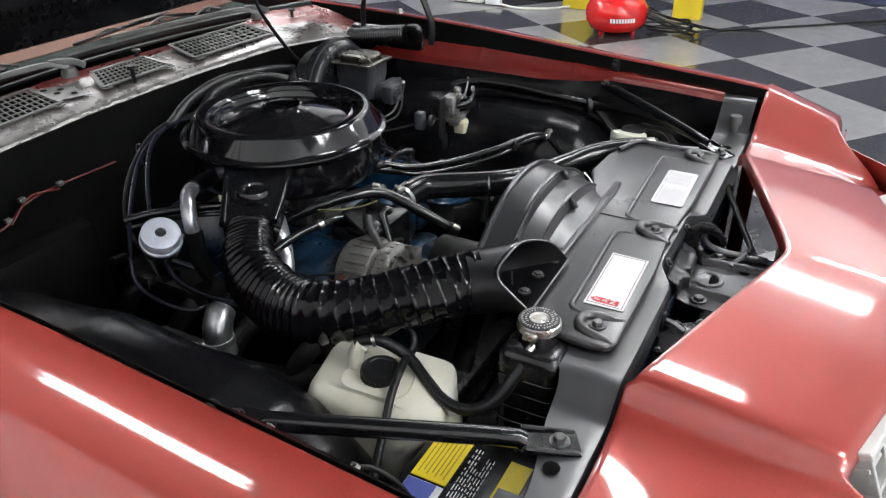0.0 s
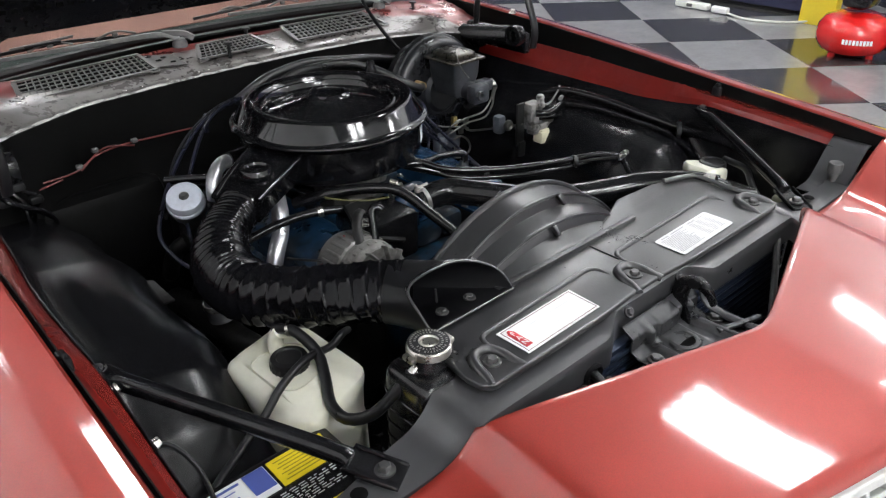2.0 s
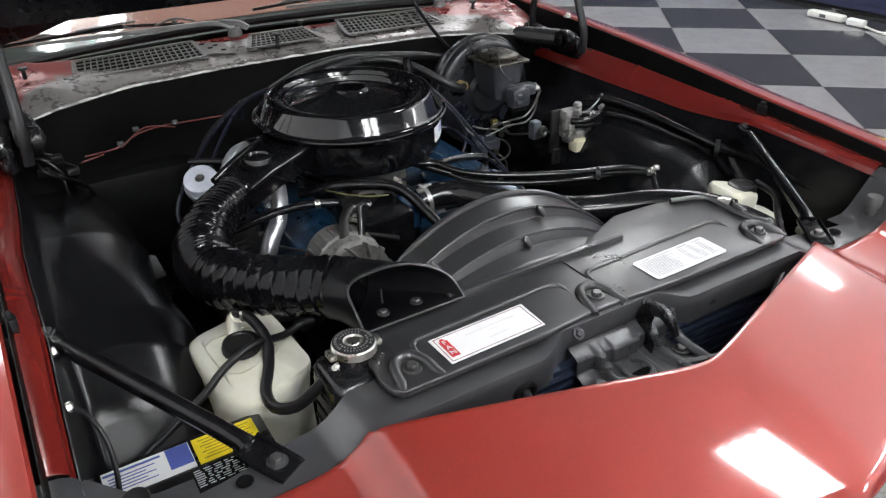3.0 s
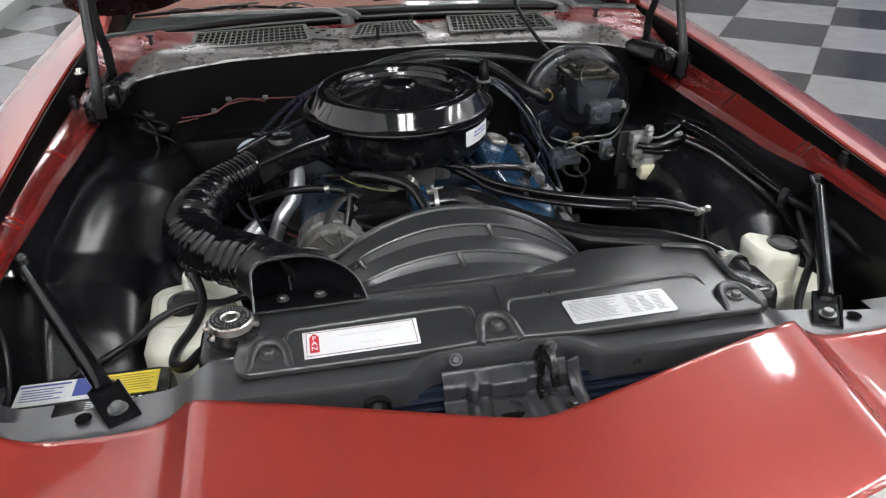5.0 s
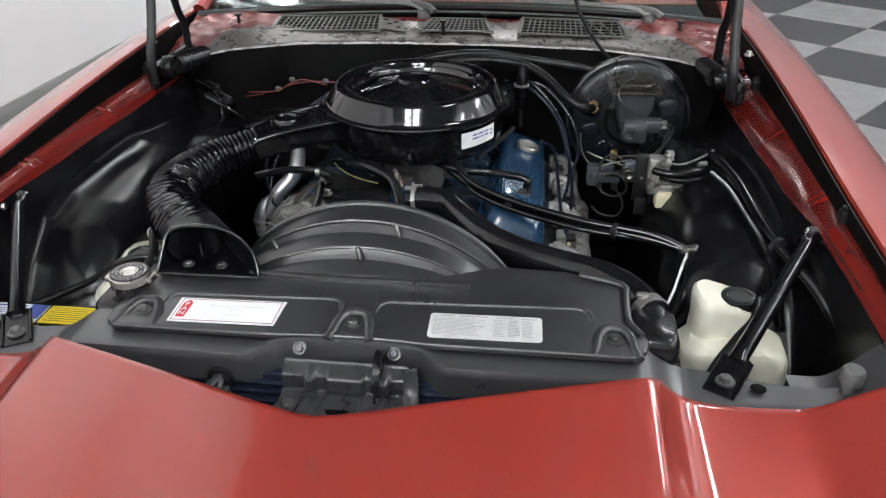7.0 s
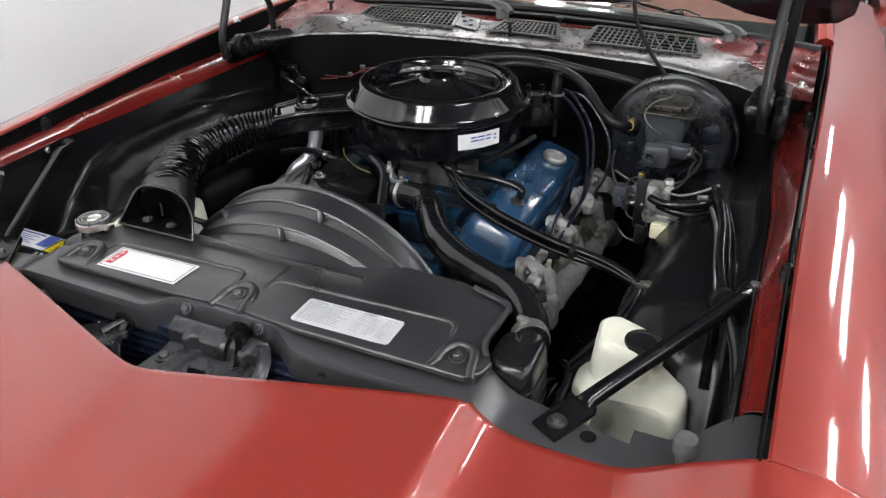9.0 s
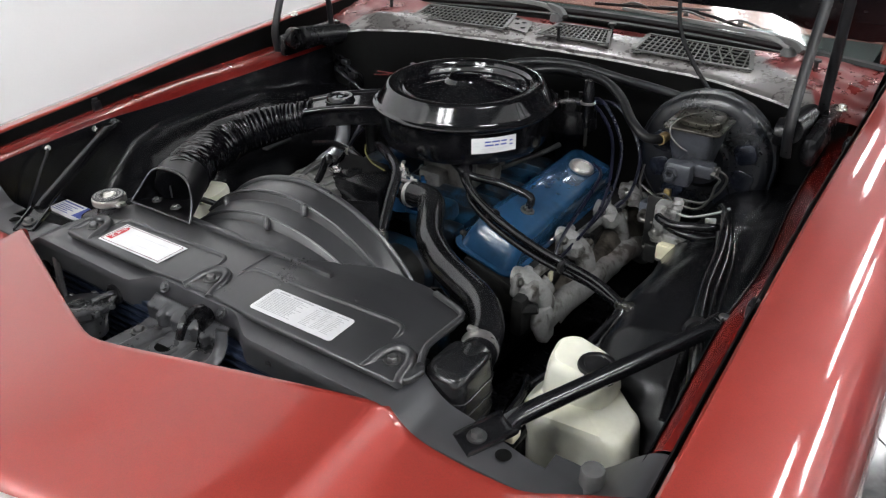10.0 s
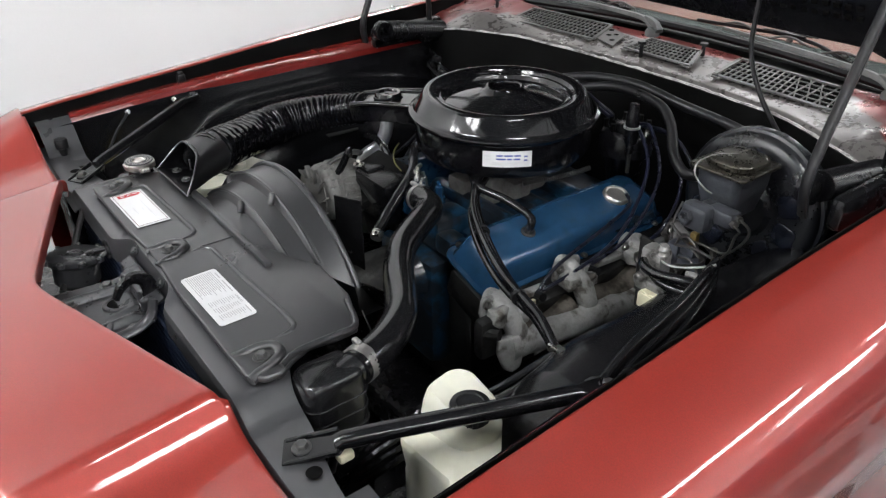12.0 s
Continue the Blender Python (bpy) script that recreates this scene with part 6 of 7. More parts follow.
def booster():
    e = thing("brake_booster", (0.47, 1.0, 0.62), "grey-black round brake booster with master cylinder", "brake booster")
    m = Matrix.Translation((0.465, 0.985, 0.760)) @ Matrix.Rotation(radians(86), 4, "X")
    part("shell", lathe([(0, 0.040), (0.05, 0.040), (0.060, 0.030), (0.122, 0.027), (0.134, 0.024), (0.1405, 0.018), (0.1430, 0.010), (0.1485, 0.008), (0.1495, 0.005), (0.1495, -0.012), (0.143, -0.02), (0.12, -0.07), (0, -0.08)], m, 96), BOOSTER, e, angle=30)
    for a in (20, 92, 164, 200, 236, 308, 344):
        part("embossed_pad", moved(prism(rounded(0.046, 0.044, 0.014, 5), 0.024, 0.0325, 0.003, 3), m @ Matrix.Rotation(radians(a), 4, "Z") @ Matrix.Translation((0.094, 0, -0.001))), BOOSTER_BLUE, e)
    for i in range(18):
        a = 2 * math.pi * i / 18
        part("crimp", moved(box((0.1488, 0, -0.004), (0.004, 0.014, 0.016), 0.0015), m @ Matrix.Rotation(a, 4, "Z")), BOOSTER, e)
    tub = bmesh.new()
    rings = [[tub.verts.new((0.464 + x, 0.905 + y + dy, z)) for x, y in rounded(w, d, 0.014, 4)] for z, w, d, dy in ((0.770, 0.060, 0.100, 0.004), (0.800, 0.074, 0.106, 0.002), (0.828, 0.088, 0.110, 0), (0.862, 0.092, 0.112, 0))]
    for r0, r1 in zip(rings, rings[1:]):
        for i in range(len(r0)):
            tub.faces.new((r0[i], r0[(i + 1) % len(r0)], r1[(i + 1) % len(r0)], r1[i]))
    tub.faces.new(rings[-1])
    tub.faces.new(rings[0][::-1])
    mc = part("master_cylinder", join(tub, tube([(0.472, 0.97, 0.788), (0.464, 0.805, 0.786)], 0.024, 18), box((0.463, 0.812, 0.788), (0.056, 0.036, 0.050), 0.010), box((0.500, 0.835, 0.796), (0.055, 0.034, 0.030), 0.007)), CAST_GREY, e, "grey cast master cylinder")
    part("port", lathe([(0.006, 0.004), (0.009, 0.008), (0.014, 0.008), (0.016, 0.0), (0.0, -0.002), (0.005, 0.0)], Matrix.Translation((0.452, 0.793, 0.789)) @ Matrix.Rotation(radians(90), 4, "X"), 6), CAST_GREY, mc)
    part("lid", moved(prism(rounded(0.118, 0.124, 0.012), 0, 0.006, 0.002), Matrix.Translation((0.464, 0.903, 0.862))), ZINC_DULL, mc, "dull metal reservoir lid")
    part("lid_dome", moved(join(prism(rounded(0.092, 0.100, 0.030, 6), 0, 0.015, 0.011, 4)), Matrix.Translation((0.466, 0.908, 0.867))), ZINC_DULL, mc)
    part("bail", tube([(0.462, 0.846, 0.822), (0.448, 0.838, 0.832), (0.428, 0.835, 0.852), (0.424, 0.845, 0.872), (0.440, 0.870, 0.886), (0.464, 0.900, 0.889), (0.466, 0.95, 0.886), (0.466, 0.968, 0.86)], 0.0018, 6, 0.006), LINE_STEEL, mc)
    for k in range(2):
        part("line_nut", tube([(0.520, 0.838 - 0.010 * k, 0.800 - 0.006 * k), (0.536, 0.832 - 0.012 * k, 0.802 - 0.006 * k)], 0.007, 6), LINE_STEEL, mc)
    part("check_valve", tube([(0.378, 0.958, 0.798), (0.376, 0.930, 0.799)], 0.012, 14), TAN, e, "tan rubber check valve")
    pv = thing("brake_valve", (0.50, 0.64, 0.66), "grey combination valve with a cream switch and fittings", "brake valve")
    part("body", join(box((0.500, 0.656, 0.760), (0.044, 0.034, 0.070), 0.008), box((0.494, 0.640, 0.750), (0.020, 0.012, 0.026), 0.004), box((0.512, 0.640, 0.786), (0.022, 0.012, 0.014), 0.004),
                      lathe([(0, 0.014), (0.008, 0.013), (0.011, 0.010), (0.012, 0)], Matrix.Translation((0.488, 0.640, 0.736)) @ Matrix.Rotation(radians(90), 4, "X"), 8)), ALU_BRIGHT, pv)
    part("flange", join(box((0.519, 0.646, 0.732), (0.072, 0.030, 0.016), 0.004), box((0.543, 0.646, 0.744), (0.022, 0.026, 0.022), 0.005), box((0.492, 0.644, 0.726), (0.026, 0.026, 0.020), 0.006)), ALU_BRIGHT, pv)
    part("vent", lathe([(0, 0.018), (0.008, 0.017), (0.011, 0.010), (0.009, 0.006), (0.011, 0)], Matrix.Translation((0.518, 0.648, 0.793)), 10), ALU_BRIGHT, pv)
    part("bolt", bolt((0.543, 0.632, 0.744), 0.006, 0.006, (0, -1, 0.2)), LINE_STEEL, pv)
    part("mount_plate", join(box((0.469, 0.668, 0.740), (0.028, 0.008, 0.110), 0.003), box((0.474, 0.664, 0.674), (0.024, 0.008, 0.040), 0.004)), GRIME, pv, "grimy black hanging bracket")
    part("switch", join(box((0.521, 0.634, 0.707), (0.046, 0.030, 0.030), 0.004), box((0.521, 0.634, 0.722), (0.036, 0.022, 0.006), 0.002)), CREAM, pv, "cream plastic pressure switch")
    part("hose_stub", tube([(0.490, 0.636, 0.771), (0.505, 0.622, 0.772), (0.530, 0.618, 0.772), (0.576, 0.628, 0.778), (0.600, 0.640, 0.776), (0.606, 0.645, 0.766), (0.594, 0.640, 0.757), (0.570, 0.630, 0.754), (0.535, 0.626, 0.756), (0.505, 0.640, 0.757)], 0.0085, 10), RUBBER_SHINY, pv)
    part("hose_tip", tube([(0.576, 0.632, 0.790), (0.592, 0.640, 0.790)], 0.005, 8), ALU_BRIGHT, pv)
    sv = thing("distribution_block", (0.41, 0.83, 0.64), "small grey brake line distribution block", "brake valve")
    back = Matrix.Translation((-0.0131, 0.0878, -0.1455)) @ Matrix.Scale(1.1028, 4)
    part("block", moved(join(box((0.362, 0.716, 0.722), (0.028, 0.030, 0.048), 0.007), box((0.395, 0.716, 0.718), (0.052, 0.024, 0.026), 0.006), box((0.391, 0.712, 0.740), (0.030, 0.016, 0.016), 0.004),
                       lathe([(0, 0.014), (0.007, 0.013), (0.009, 0)], Matrix.Translation((0.362, 0.702, 0.722)) @ Matrix.Rotation(radians(90), 4, "X"), 8)), back), GREY_PAINT, sv)
    for x, z in ((0.376, 0.702), (0.410, 0.699), (0.442, 0.762), (0.424, 0.742)):
        part("line_nut", moved(tube([(x, 0.708, z - 0.007), (x, 0.708, z + 0.007)], 0.007, 6), back), LINE_STEEL, sv)
    part("connector", box((0.429, 0.868, 0.706), (0.015, 0.013, 0.026), 0.003), BRASS, sv)
    part("port", lathe([(0.005, 0.006), (0.009, 0.009), (0.013, 0.008), (0.014, 0), (0, -0.002), (0.004, 0)], Matrix.Translation((0.446, 0.690, 0.738)) @ Matrix.Rotation(radians(90), 4, "X"), 12), LINE_STEEL, sv)
    part("side_block", box((0.450, 0.722, 0.731), (0.026, 0.026, 0.048), 0.007), GREY_PAINT, sv)
    ln = thing("brake_line_set", (0.52, 0.72, 0.70), "bent steel brake lines from the master cylinder", "brake lines")
    for pts in ([(0.535, 0.832, 0.802), (0.548, 0.836, 0.794), (0.552, 0.842, 0.778), (0.539, 0.840, 0.748), (0.511, 0.842, 0.719), (0.460, 0.850, 0.712), (0.425, 0.862, 0.700)],
                [(0.534, 0.818, 0.795), (0.543, 0.824, 0.785), (0.536, 0.825, 0.771), (0.528, 0.825, 0.735), (0.503, 0.828, 0.709), (0.452, 0.840, 0.703), (0.400, 0.85, 0.685)],
                [(0.439, 0.869, 0.620), (0.455, 0.851, 0.604), (0.461, 0.849, 0.577), (0.448, 0.854, 0.551), (0.411, 0.865, 0.549), (0.389, 0.871, 0.566)],
                [(0.402, 0.869, 0.624), (0.411, 0.853, 0.613), (0.439, 0.844, 0.609), (0.463, 0.842, 0.624), (0.461, 0.847, 0.649), (0.437, 0.851, 0.666), (0.410, 0.853, 0.660)],
                [(0.397, 0.860, 0.684), (0.410, 0.851, 0.706), (0.430, 0.847, 0.715), (0.450, 0.847, 0.701), (0.468, 0.844, 0.676), (0.470, 0.660, 0.742)],
                [(0.367, 0.876, 0.709), (0.395, 0.869, 0.699), (0.434, 0.853, 0.693), (0.461, 0.847, 0.684)],
                [(0.351, 0.926, 0.737), (0.353, 0.904, 0.709), (0.364, 0.884, 0.690), (0.375, 0.873, 0.679)]):
        part("brake_line", tube(pts, 0.0026, 8, 0.006), LINE_STEEL, ln)
    part("sensor_wire", tube([(0.520, 0.640, 0.786), (0.540, 0.638, 0.785), (0.562, 0.645, 0.789), (0.590, 0.654, 0.800), (0.608, 0.662, 0.810)], 0.0024, 6), WIPER_GREY, ln, "thin grey sensor wire")


def bottle(at, w, d, h, cap_at, label, neck):
    """Blow-moulded tank: an angular body, a waist and a bulged filler with a screw cap."""
    e = thing("reservoir", (at[0], at[1], at[2] - h), label, "reservoir")
    nw, nd, nx, ny, nz = neck
    b = bmesh.new()
    rings = []
    levels = ((-h, 0.55), (-h + 0.012, 0.62), (-h * 0.66, 0.78), (-h * 0.62, 0.76), (-h * 0.56, 0.83), (-0.075, 0.97), (-0.066, 0.955), (-0.056, 0.985), (-0.026, 1.0), (-0.012, 0.975), (-0.004, 0.92), (0.0, 0.84))
    for z, k in levels:
        rings.append([b.verts.new((at[0] + x - (1 - k) * at[3], at[1] + y, at[2] + z)) for x, y in rounded(w * k, d * (0.45 + 0.55 * k), min(w, d) * k * 0.36, 6)])
    waist = 0.98 if nz > 0.02 else 1.0
    for z, k in ((0.004, waist), (0.016 if nz > 0.02 else 0.008, waist), (nz * 0.5, 1.0), (nz * 0.8, 0.97), (nz - 0.005, 0.92), (nz, 0.80)):
        rings.append([b.verts.new((nx + x, ny + y, at[2] + max(0.006, z))) for x, y in rounded(nw * k, nd * k, min(nw, nd) * k * 0.34, 6)])
    for r0, r1 in zip(rings, rings[1:]):
        for i in range(len(r0)):
            b.faces.new((r0[i], r0[(i + 1) % len(r0)], r1[(i + 1) % len(r0)], r1[i]))
    if nz > 0.02:      # the upper block slants down to the cap
        for ring in rings[-4:]:
            for v in ring:
                v.co.z -= 0.26 * max(0.0, v.co.x - nx + 0.012) + 0.10 * max(0.0, ny - v.co.y)
    b.faces.new(rings[-1])
    b.faces.new(rings[0][::-1])
    for v in b.verts:
        v.co += Vector((0.0040 * math.sin(v.co.z * 46 + v.co.y * 30), 0.0045 * math.sin(v.co.x * 50 + v.co.z * 32), 0.003 * math.sin(v.co.x * 40 + v.co.y * 30)))
    part("tank", b, BOTTLE, e, angle=45)
    cm = Matrix.Translation(cap_at)
    cap = part("cap", lathe([(0, 0.002), (0.018, 0.002), (0.0195, 0.004), (0.027, 0.0025), (0.0285, -0.001), (0.0285, -0.018), (0.024, -0.02), (0.024, -0.034)], cm, 40), RUBBER, e, "black screw cap", angle=30)
    part("grip", join(*[moved(box((0.0285, 0, -0.010), (0.002, 0.0022, 0.014), 0), cm @ Matrix.Rotation(i * math.pi / 12, 4, "Z")) for i in range(24)]), RUBBER, cap, smooth=False)
    return e


def battery():
    e = thing("battery", (-0.60, 0.075, 0.48), "black battery with yellow and white labels", "battery")
    part("case", box((-0.60, 0.078, 0.575), (0.25, 0.178, 0.19), 0.006), BLACK_SATIN, e)
    part("top", box((-0.60, 0.078, 0.674), (0.244, 0.172, 0.012), 0.004), BLACK_SATIN, e)
    z = 0.6812
    part("yellow_label", box((-0.535, 0.128, z), (0.085, 0.050, 0.0015), 0), LABEL_YELLOW, e, "yellow warning label", smooth=False)
    part("yellow_label", box((-0.54, 0.030, z), (0.080, 0.030, 0.0015), 0), LABEL_YELLOW, e, "yellow warning label", smooth=False)
    w = part("white_label", box((-0.638, 0.128, z), (0.112, 0.050, 0.0015), 0), LABEL_WHITE, e, "white and blue label with small print", smooth=False)
    bars(w, "print", Vector((-0.638, 0.128, z + 0.0008)), (1, 0, 0), (0, 1, 0), [(0.040, 0.004, 0.030, 0.040), (-0.018, 0.018, 0.072, 0.004)] + [(-0.020 - 0.006 * (k % 2), 0.009 - 0.006 * k, 0.058 - 0.012 * (k % 2), 0.0016) for k in range(5)], INK_BLUE)
    rng = random.Random(12)
    rows = []
    for k in range(8):
        x = -0.045
        while x < 0.035:
            w = rng.uniform(0.004, 0.013)
            if not (x > 0.012 and k < 5):
                rows.append((x + w / 2, 0.016 - 0.0042 * k, w, 0.0011))
            x += w + 0.004
    for k in range(3):
        for d in (-0.0045, 0, 0.0045):
            rows.append((0.020 + 0.011 * k, 0.012 + d, 0.008 - abs(d) * 0.6, 0.0016))
    bars(e, "print", Vector((-0.545, 0.078, z - 0.0008)), (1, 0, 0), (0, 1, 0), rows, INK_WHITE)
    bars(e, "label_print", Vector((-0.535, 0.128, z + 0.0008)), (1, 0, 0), (0, 1, 0), [(0.0, 0.018 - 0.006 * k, 0.07 - 0.01 * (k % 2), 0.0014) for k in range(7)], INK_BROWN)


def hoses():
    h = thing("radiator_hose", (0.25, 0.3, 0.72), "thick black upper radiator hose with steel clamps", "hose")
    pts = [(-0.005, 0.512, 0.738), (0.030, 0.508, 0.744), (0.072, 0.492, 0.746), (0.104, 0.446, 0.746), (0.134, 0.401, 0.745), (0.167, 0.360, 0.744), (0.228, 0.312, 0.743), (0.295, 0.272, 0.747), (0.360, 0.226, 0.757), (0.407, 0.166, 0.764), (0.431, 0.105, 0.766)]
    part("hose", tube(pts, 0.0272, 22), RUBBER_SHINY, h)
    part("moulded_seam", tube([Vector(p) + Vector((0.013, -0.010, 0.0232)) for p in pts[1:-1]], 0.0012, 6), RUBBER_GREY, h)
    for p, q in (((0.4215, 0.126, 0.765), (0.4285, 0.110, 0.766)), ((0.006, 0.511, 0.740), (0.014, 0.510, 0.741))):
        part("clamp", join(tube([p, q], 0.0288, 28, 0.004), box(Vector(p) + Vector((-0.010, -0.004, 0.028)), (0.018, 0.010, 0.008), 0.003)), CLAMP, h)
    part("spring_clamp", join(tube([(0.001, 0.524, 0.772), (0.005, 0.512, 0.762), (0.004, 0.498, 0.745), (0.008, 0.494, 0.730), (0.014, 0.50, 0.716)], 0.0035, 8), tube([(0.003, 0.518, 0.768), (0.022, 0.510, 0.774)], 0.003, 8)), CLAMP, h)
    o = thing("overflow_hose", (-0.43, 0.15, 0.68), "black overflow hose looping from the radiator cap", "hose")
    part("hose", tube([(-0.392, 0.070, 0.780), (-0.412, 0.076, 0.758), (-0.442, 0.095, 0.722), (-0.464, 0.125, 0.708), (-0.462, 0.165, 0.708), (-0.442, 0.205, 0.716), (-0.428, 0.245, 0.736), (-0.440, 0.288, 0.758), (-0.455, 0.315, 0.752)], 0.0085, 12), RUBBER, o)
    part("clamp", tube([(-0.397, 0.0715, 0.774), (-0.401, 0.073, 0.770)], 0.0105, 14, 0.003), STEEL, o)
    part("spout", tube([(-0.455, 0.315, 0.700), (-0.455, 0.315, 0.738), (-0.450, 0.305, 0.752)], 0.012, 12), BOTTLE, o, "white plastic spout of the reservoir")
    part("clamp", tube([(-0.444, 0.294, 0.757), (-0.441, 0.290, 0.758)], 0.0105, 14, 0.003), STEEL, o)
    v = thing("battery_cable", (-0.5, 0.2, 0.6), "black cable hanging across the reservoir", "cable")
    part("cable", tube([(-0.335, 0.30, 0.70), (-0.365, 0.272, 0.722), (-0.400, 0.250, 0.728), (-0.450, 0.238, 0.738), (-0.500, 0.228, 0.722), (-0.535, 0.218, 0.698), (-0.59, 0.20, 0.675), (-0.645, 0.175, 0.655), (-0.68, 0.14, 0.60)], 0.0062, 10), RUBBER, v)
    w = thing("wiring_loom", (0.3, 0.5, 0.7), "bundle of black wiring crossing the engine", "wiring")
    for k, dz in ((0, 0), (1, 0.010), (2, -0.004)):
        part("loom_cable", tube([(0.045 + 0.012 * k, 0.64, 0.772 + dz), (0.075 + 0.01 * k, 0.605 - 0.004 * k, 0.762 + dz), (0.13, 0.565 - 0.008 * k, 0.745 + dz), (0.22, 0.515 - 0.01 * k, 0.735 + dz), (0.34, 0.462 - 0.008 * k, 0.730 + dz), (0.46, 0.425, 0.724 + dz), (0.525, 0.402, 0.716 + dz * 0.3)], 0.0095 - 0.0018 * k, 10), RUBBER_SHINY, w)
    for x, y, z in ((0.20, 0.522, 0.739), (0.40, 0.438, 0.731)):
        part("tape_band", tube([(x - 0.004, y + 0.002, z), (x + 0.004, y - 0.002, z)], 0.0145, 12, 0.004), RUBBER, w)
    part("clip", join(box((0.531, 0.401, 0.718), (0.036, 0.016, 0.014), 0.004), lathe([(0, 0.008), (0.006, 0.007), (0.008, 0)], Matrix.Translation((0.541, 0.398, 0.722)), 10)), STEEL, w)
    for k in range(3):
        part("loom_branch", tube([(0.53, 0.40, 0.715), (0.540 - 0.012 * k, 0.37, 0.695), (0.53 - 0.02 * k, 0.31, 0.66), (0.47 - 0.02 * k, 0.22, 0.63 - 0.015 * k), (0.43, 0.15, 0.58 - 0.02 * k)], 0.0062, 8), RUBBER_SHINY, w)
    lo = thing("washer_hose_set", (0.46, 0.15, 0.60), "looped black hoses beside the washer reservoir", "hose")
    for k in range(4):
        part("hose", tube([(0.42 + 0.01 * k, 0.24, 0.58), (0.450 + 0.008 * k, 0.22, 0.655 - 0.012 * k), (0.475 + 0.006 * k, 0.16 - 0.01 * k, 0.675 - 0.015 * k), (0.470, 0.09 - 0.012 * k, 0.65 - 0.02 * k), (0.455, 0.06, 0.56)], 0.006 + 0.001 * (k % 2), 8), RUBBER_SHINY, lo)
    part("connector", box((0.535, 0.025, 0.735), (0.016, 0.022, 0.014), 0.004), CREAM, lo)
    part("hose", tube([(0.600, 0.185, 0.756), (0.579, 0.125, 0.758), (0.557, 0.101, 0.749), (0.537, 0.079, 0.737), (0.517, 0.055, 0.726), (0.503, 0.030, 0.715), (0.498, 0.020, 0.68)], 0.0068, 10), RUBBER, lo)
    f = thing("fender_harness", (0.66, 0.5, 0.72), "black taped wiring harness along the inner fender", "wiring")
    for k in range(3):
        part("harness_cable", tube([(0.585, 0.70, 0.790 - 0.008 * k), (0.608 + 0.006 * k, 0.64, 0.803 - 0.008 * k), (0.632 + 0.01 * k, 0.54, 0.797 - 0.010 * k), (0.645 + 0.012 * k, 0.43, 0.783 - 0.010 * k), (0.665 + 0.01 * k, 0.34, 0.768 - 0.010 * k), (0.695, 0.26, 0.757), (0.712, 0.18, 0.748)], 0.0085 - 0.0012 * k, 10), RUBBER_SHINY, f)
    part("convoluted_tube", tube([(0.668, 0.33, 0.765), (0.700, 0.22, 0.750), (0.716, 0.10, 0.725), (0.715, 0.03, 0.70)], 0.009, 10, 0.01, 0.0014, 0.005), RUBBER_SHINY, f)
    part("convoluted_tube", tube([(0.60, 0.66, 0.770), (0.625, 0.56, 0.772), (0.640, 0.45, 0.764), (0.652, 0.36, 0.752), (0.66, 0.30, 0.72), (0.665, 0.24, 0.66)], 0.008, 10, 0.01, 0.0014, 0.005), RUBBER_SHINY, f)
    part("tie", tube([(0.660, 0.345, 0.762), (0.666, 0.337, 0.762)], 0.020, 12, 0.004), RUBBER, f)
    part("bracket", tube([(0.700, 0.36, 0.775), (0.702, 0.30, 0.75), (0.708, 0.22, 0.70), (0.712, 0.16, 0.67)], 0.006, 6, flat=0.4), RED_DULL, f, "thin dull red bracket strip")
    b = thing("vacuum_hose", (0.2, 1.0, 0.80), "black vacuum hoses from the engine to the brake booster", "hose")
    part("hose", tube([(0.376, 0.936, 0.799), (0.352, 0.915, 0.803), (0.310, 0.93, 0.825), (0.25, 0.985, 0.862), (0.18, 1.02, 0.880), (0.06, 1.03, 0.880), (-0.02, 1.0, 0.865)], 0.011, 10), RUBBER, b)
    part("hose", tube([(0.42, 1.10, 0.83), (0.33, 1.09, 0.852), (0.22, 1.06, 0.875), (0.10, 1.05, 0.892), (-0.02, 1.03, 0.885), (-0.12, 1.0, 0.86)], 0.011, 10), RUBBER, b)
    c = thing("heater_hose", (-0.1, 0.55, 0.72), "black heater hoses curving beside the engine", "hose")
    part("hose", tube([(-0.20, 0.66, 0.75), (-0.15, 0.61, 0.772), (-0.09, 0.565, 0.780), (-0.04, 0.525, 0.772), (-0.012, 0.46, 0.735), (0.012, 0.405, 0.698)], 0.011, 12), RUBBER_SHINY, c)
    part("hose_end", tube([(0.012, 0.405, 0.698), (0.021, 0.393, 0.690)], 0.0125, 12), STEEL, c)
    part("hose", tube([(-0.36, 0.61, 0.735), (-0.27, 0.585, 0.762), (-0.20, 0.56, 0.770), (-0.14, 0.535, 0.760), (-0.10, 0.50, 0.735)], 0.0085, 12), RUBBER_SHINY, c)
    part("ferrule", tube([(-0.208, 0.563, 0.769), (-0.198, 0.560, 0.770)], 0.0105, 14, 0.004), STEEL, c)
    part("hose", tube([(-0.15, 0.44, 0.800), (-0.155, 0.445, 0.805), (-0.165, 0.448, 0.80), (-0.175, 0.43, 0.76), (-0.20, 0.40, 0.71)], 0.008, 10), RUBBER_SHINY, c)
    part("pipe", tube([(-0.262, 0.612, 0.81), (-0.262, 0.605, 0.775), (-0.275, 0.59, 0.74), (-0.300, 0.57, 0.715), (-0.32, 0.56, 0.67)], 0.016, 14), BRIGHT_ALU, c, "bright aluminium elbow pipe")
    part("pipe", tube([(-0.20, 0.84, 0.80), (-0.265, 0.815, 0.808), (-0.300, 0.785, 0.797), (-0.312, 0.772, 0.775), (-0.312, 0.77, 0.755)], 0.014, 14), BRIGHT_ALU, c)
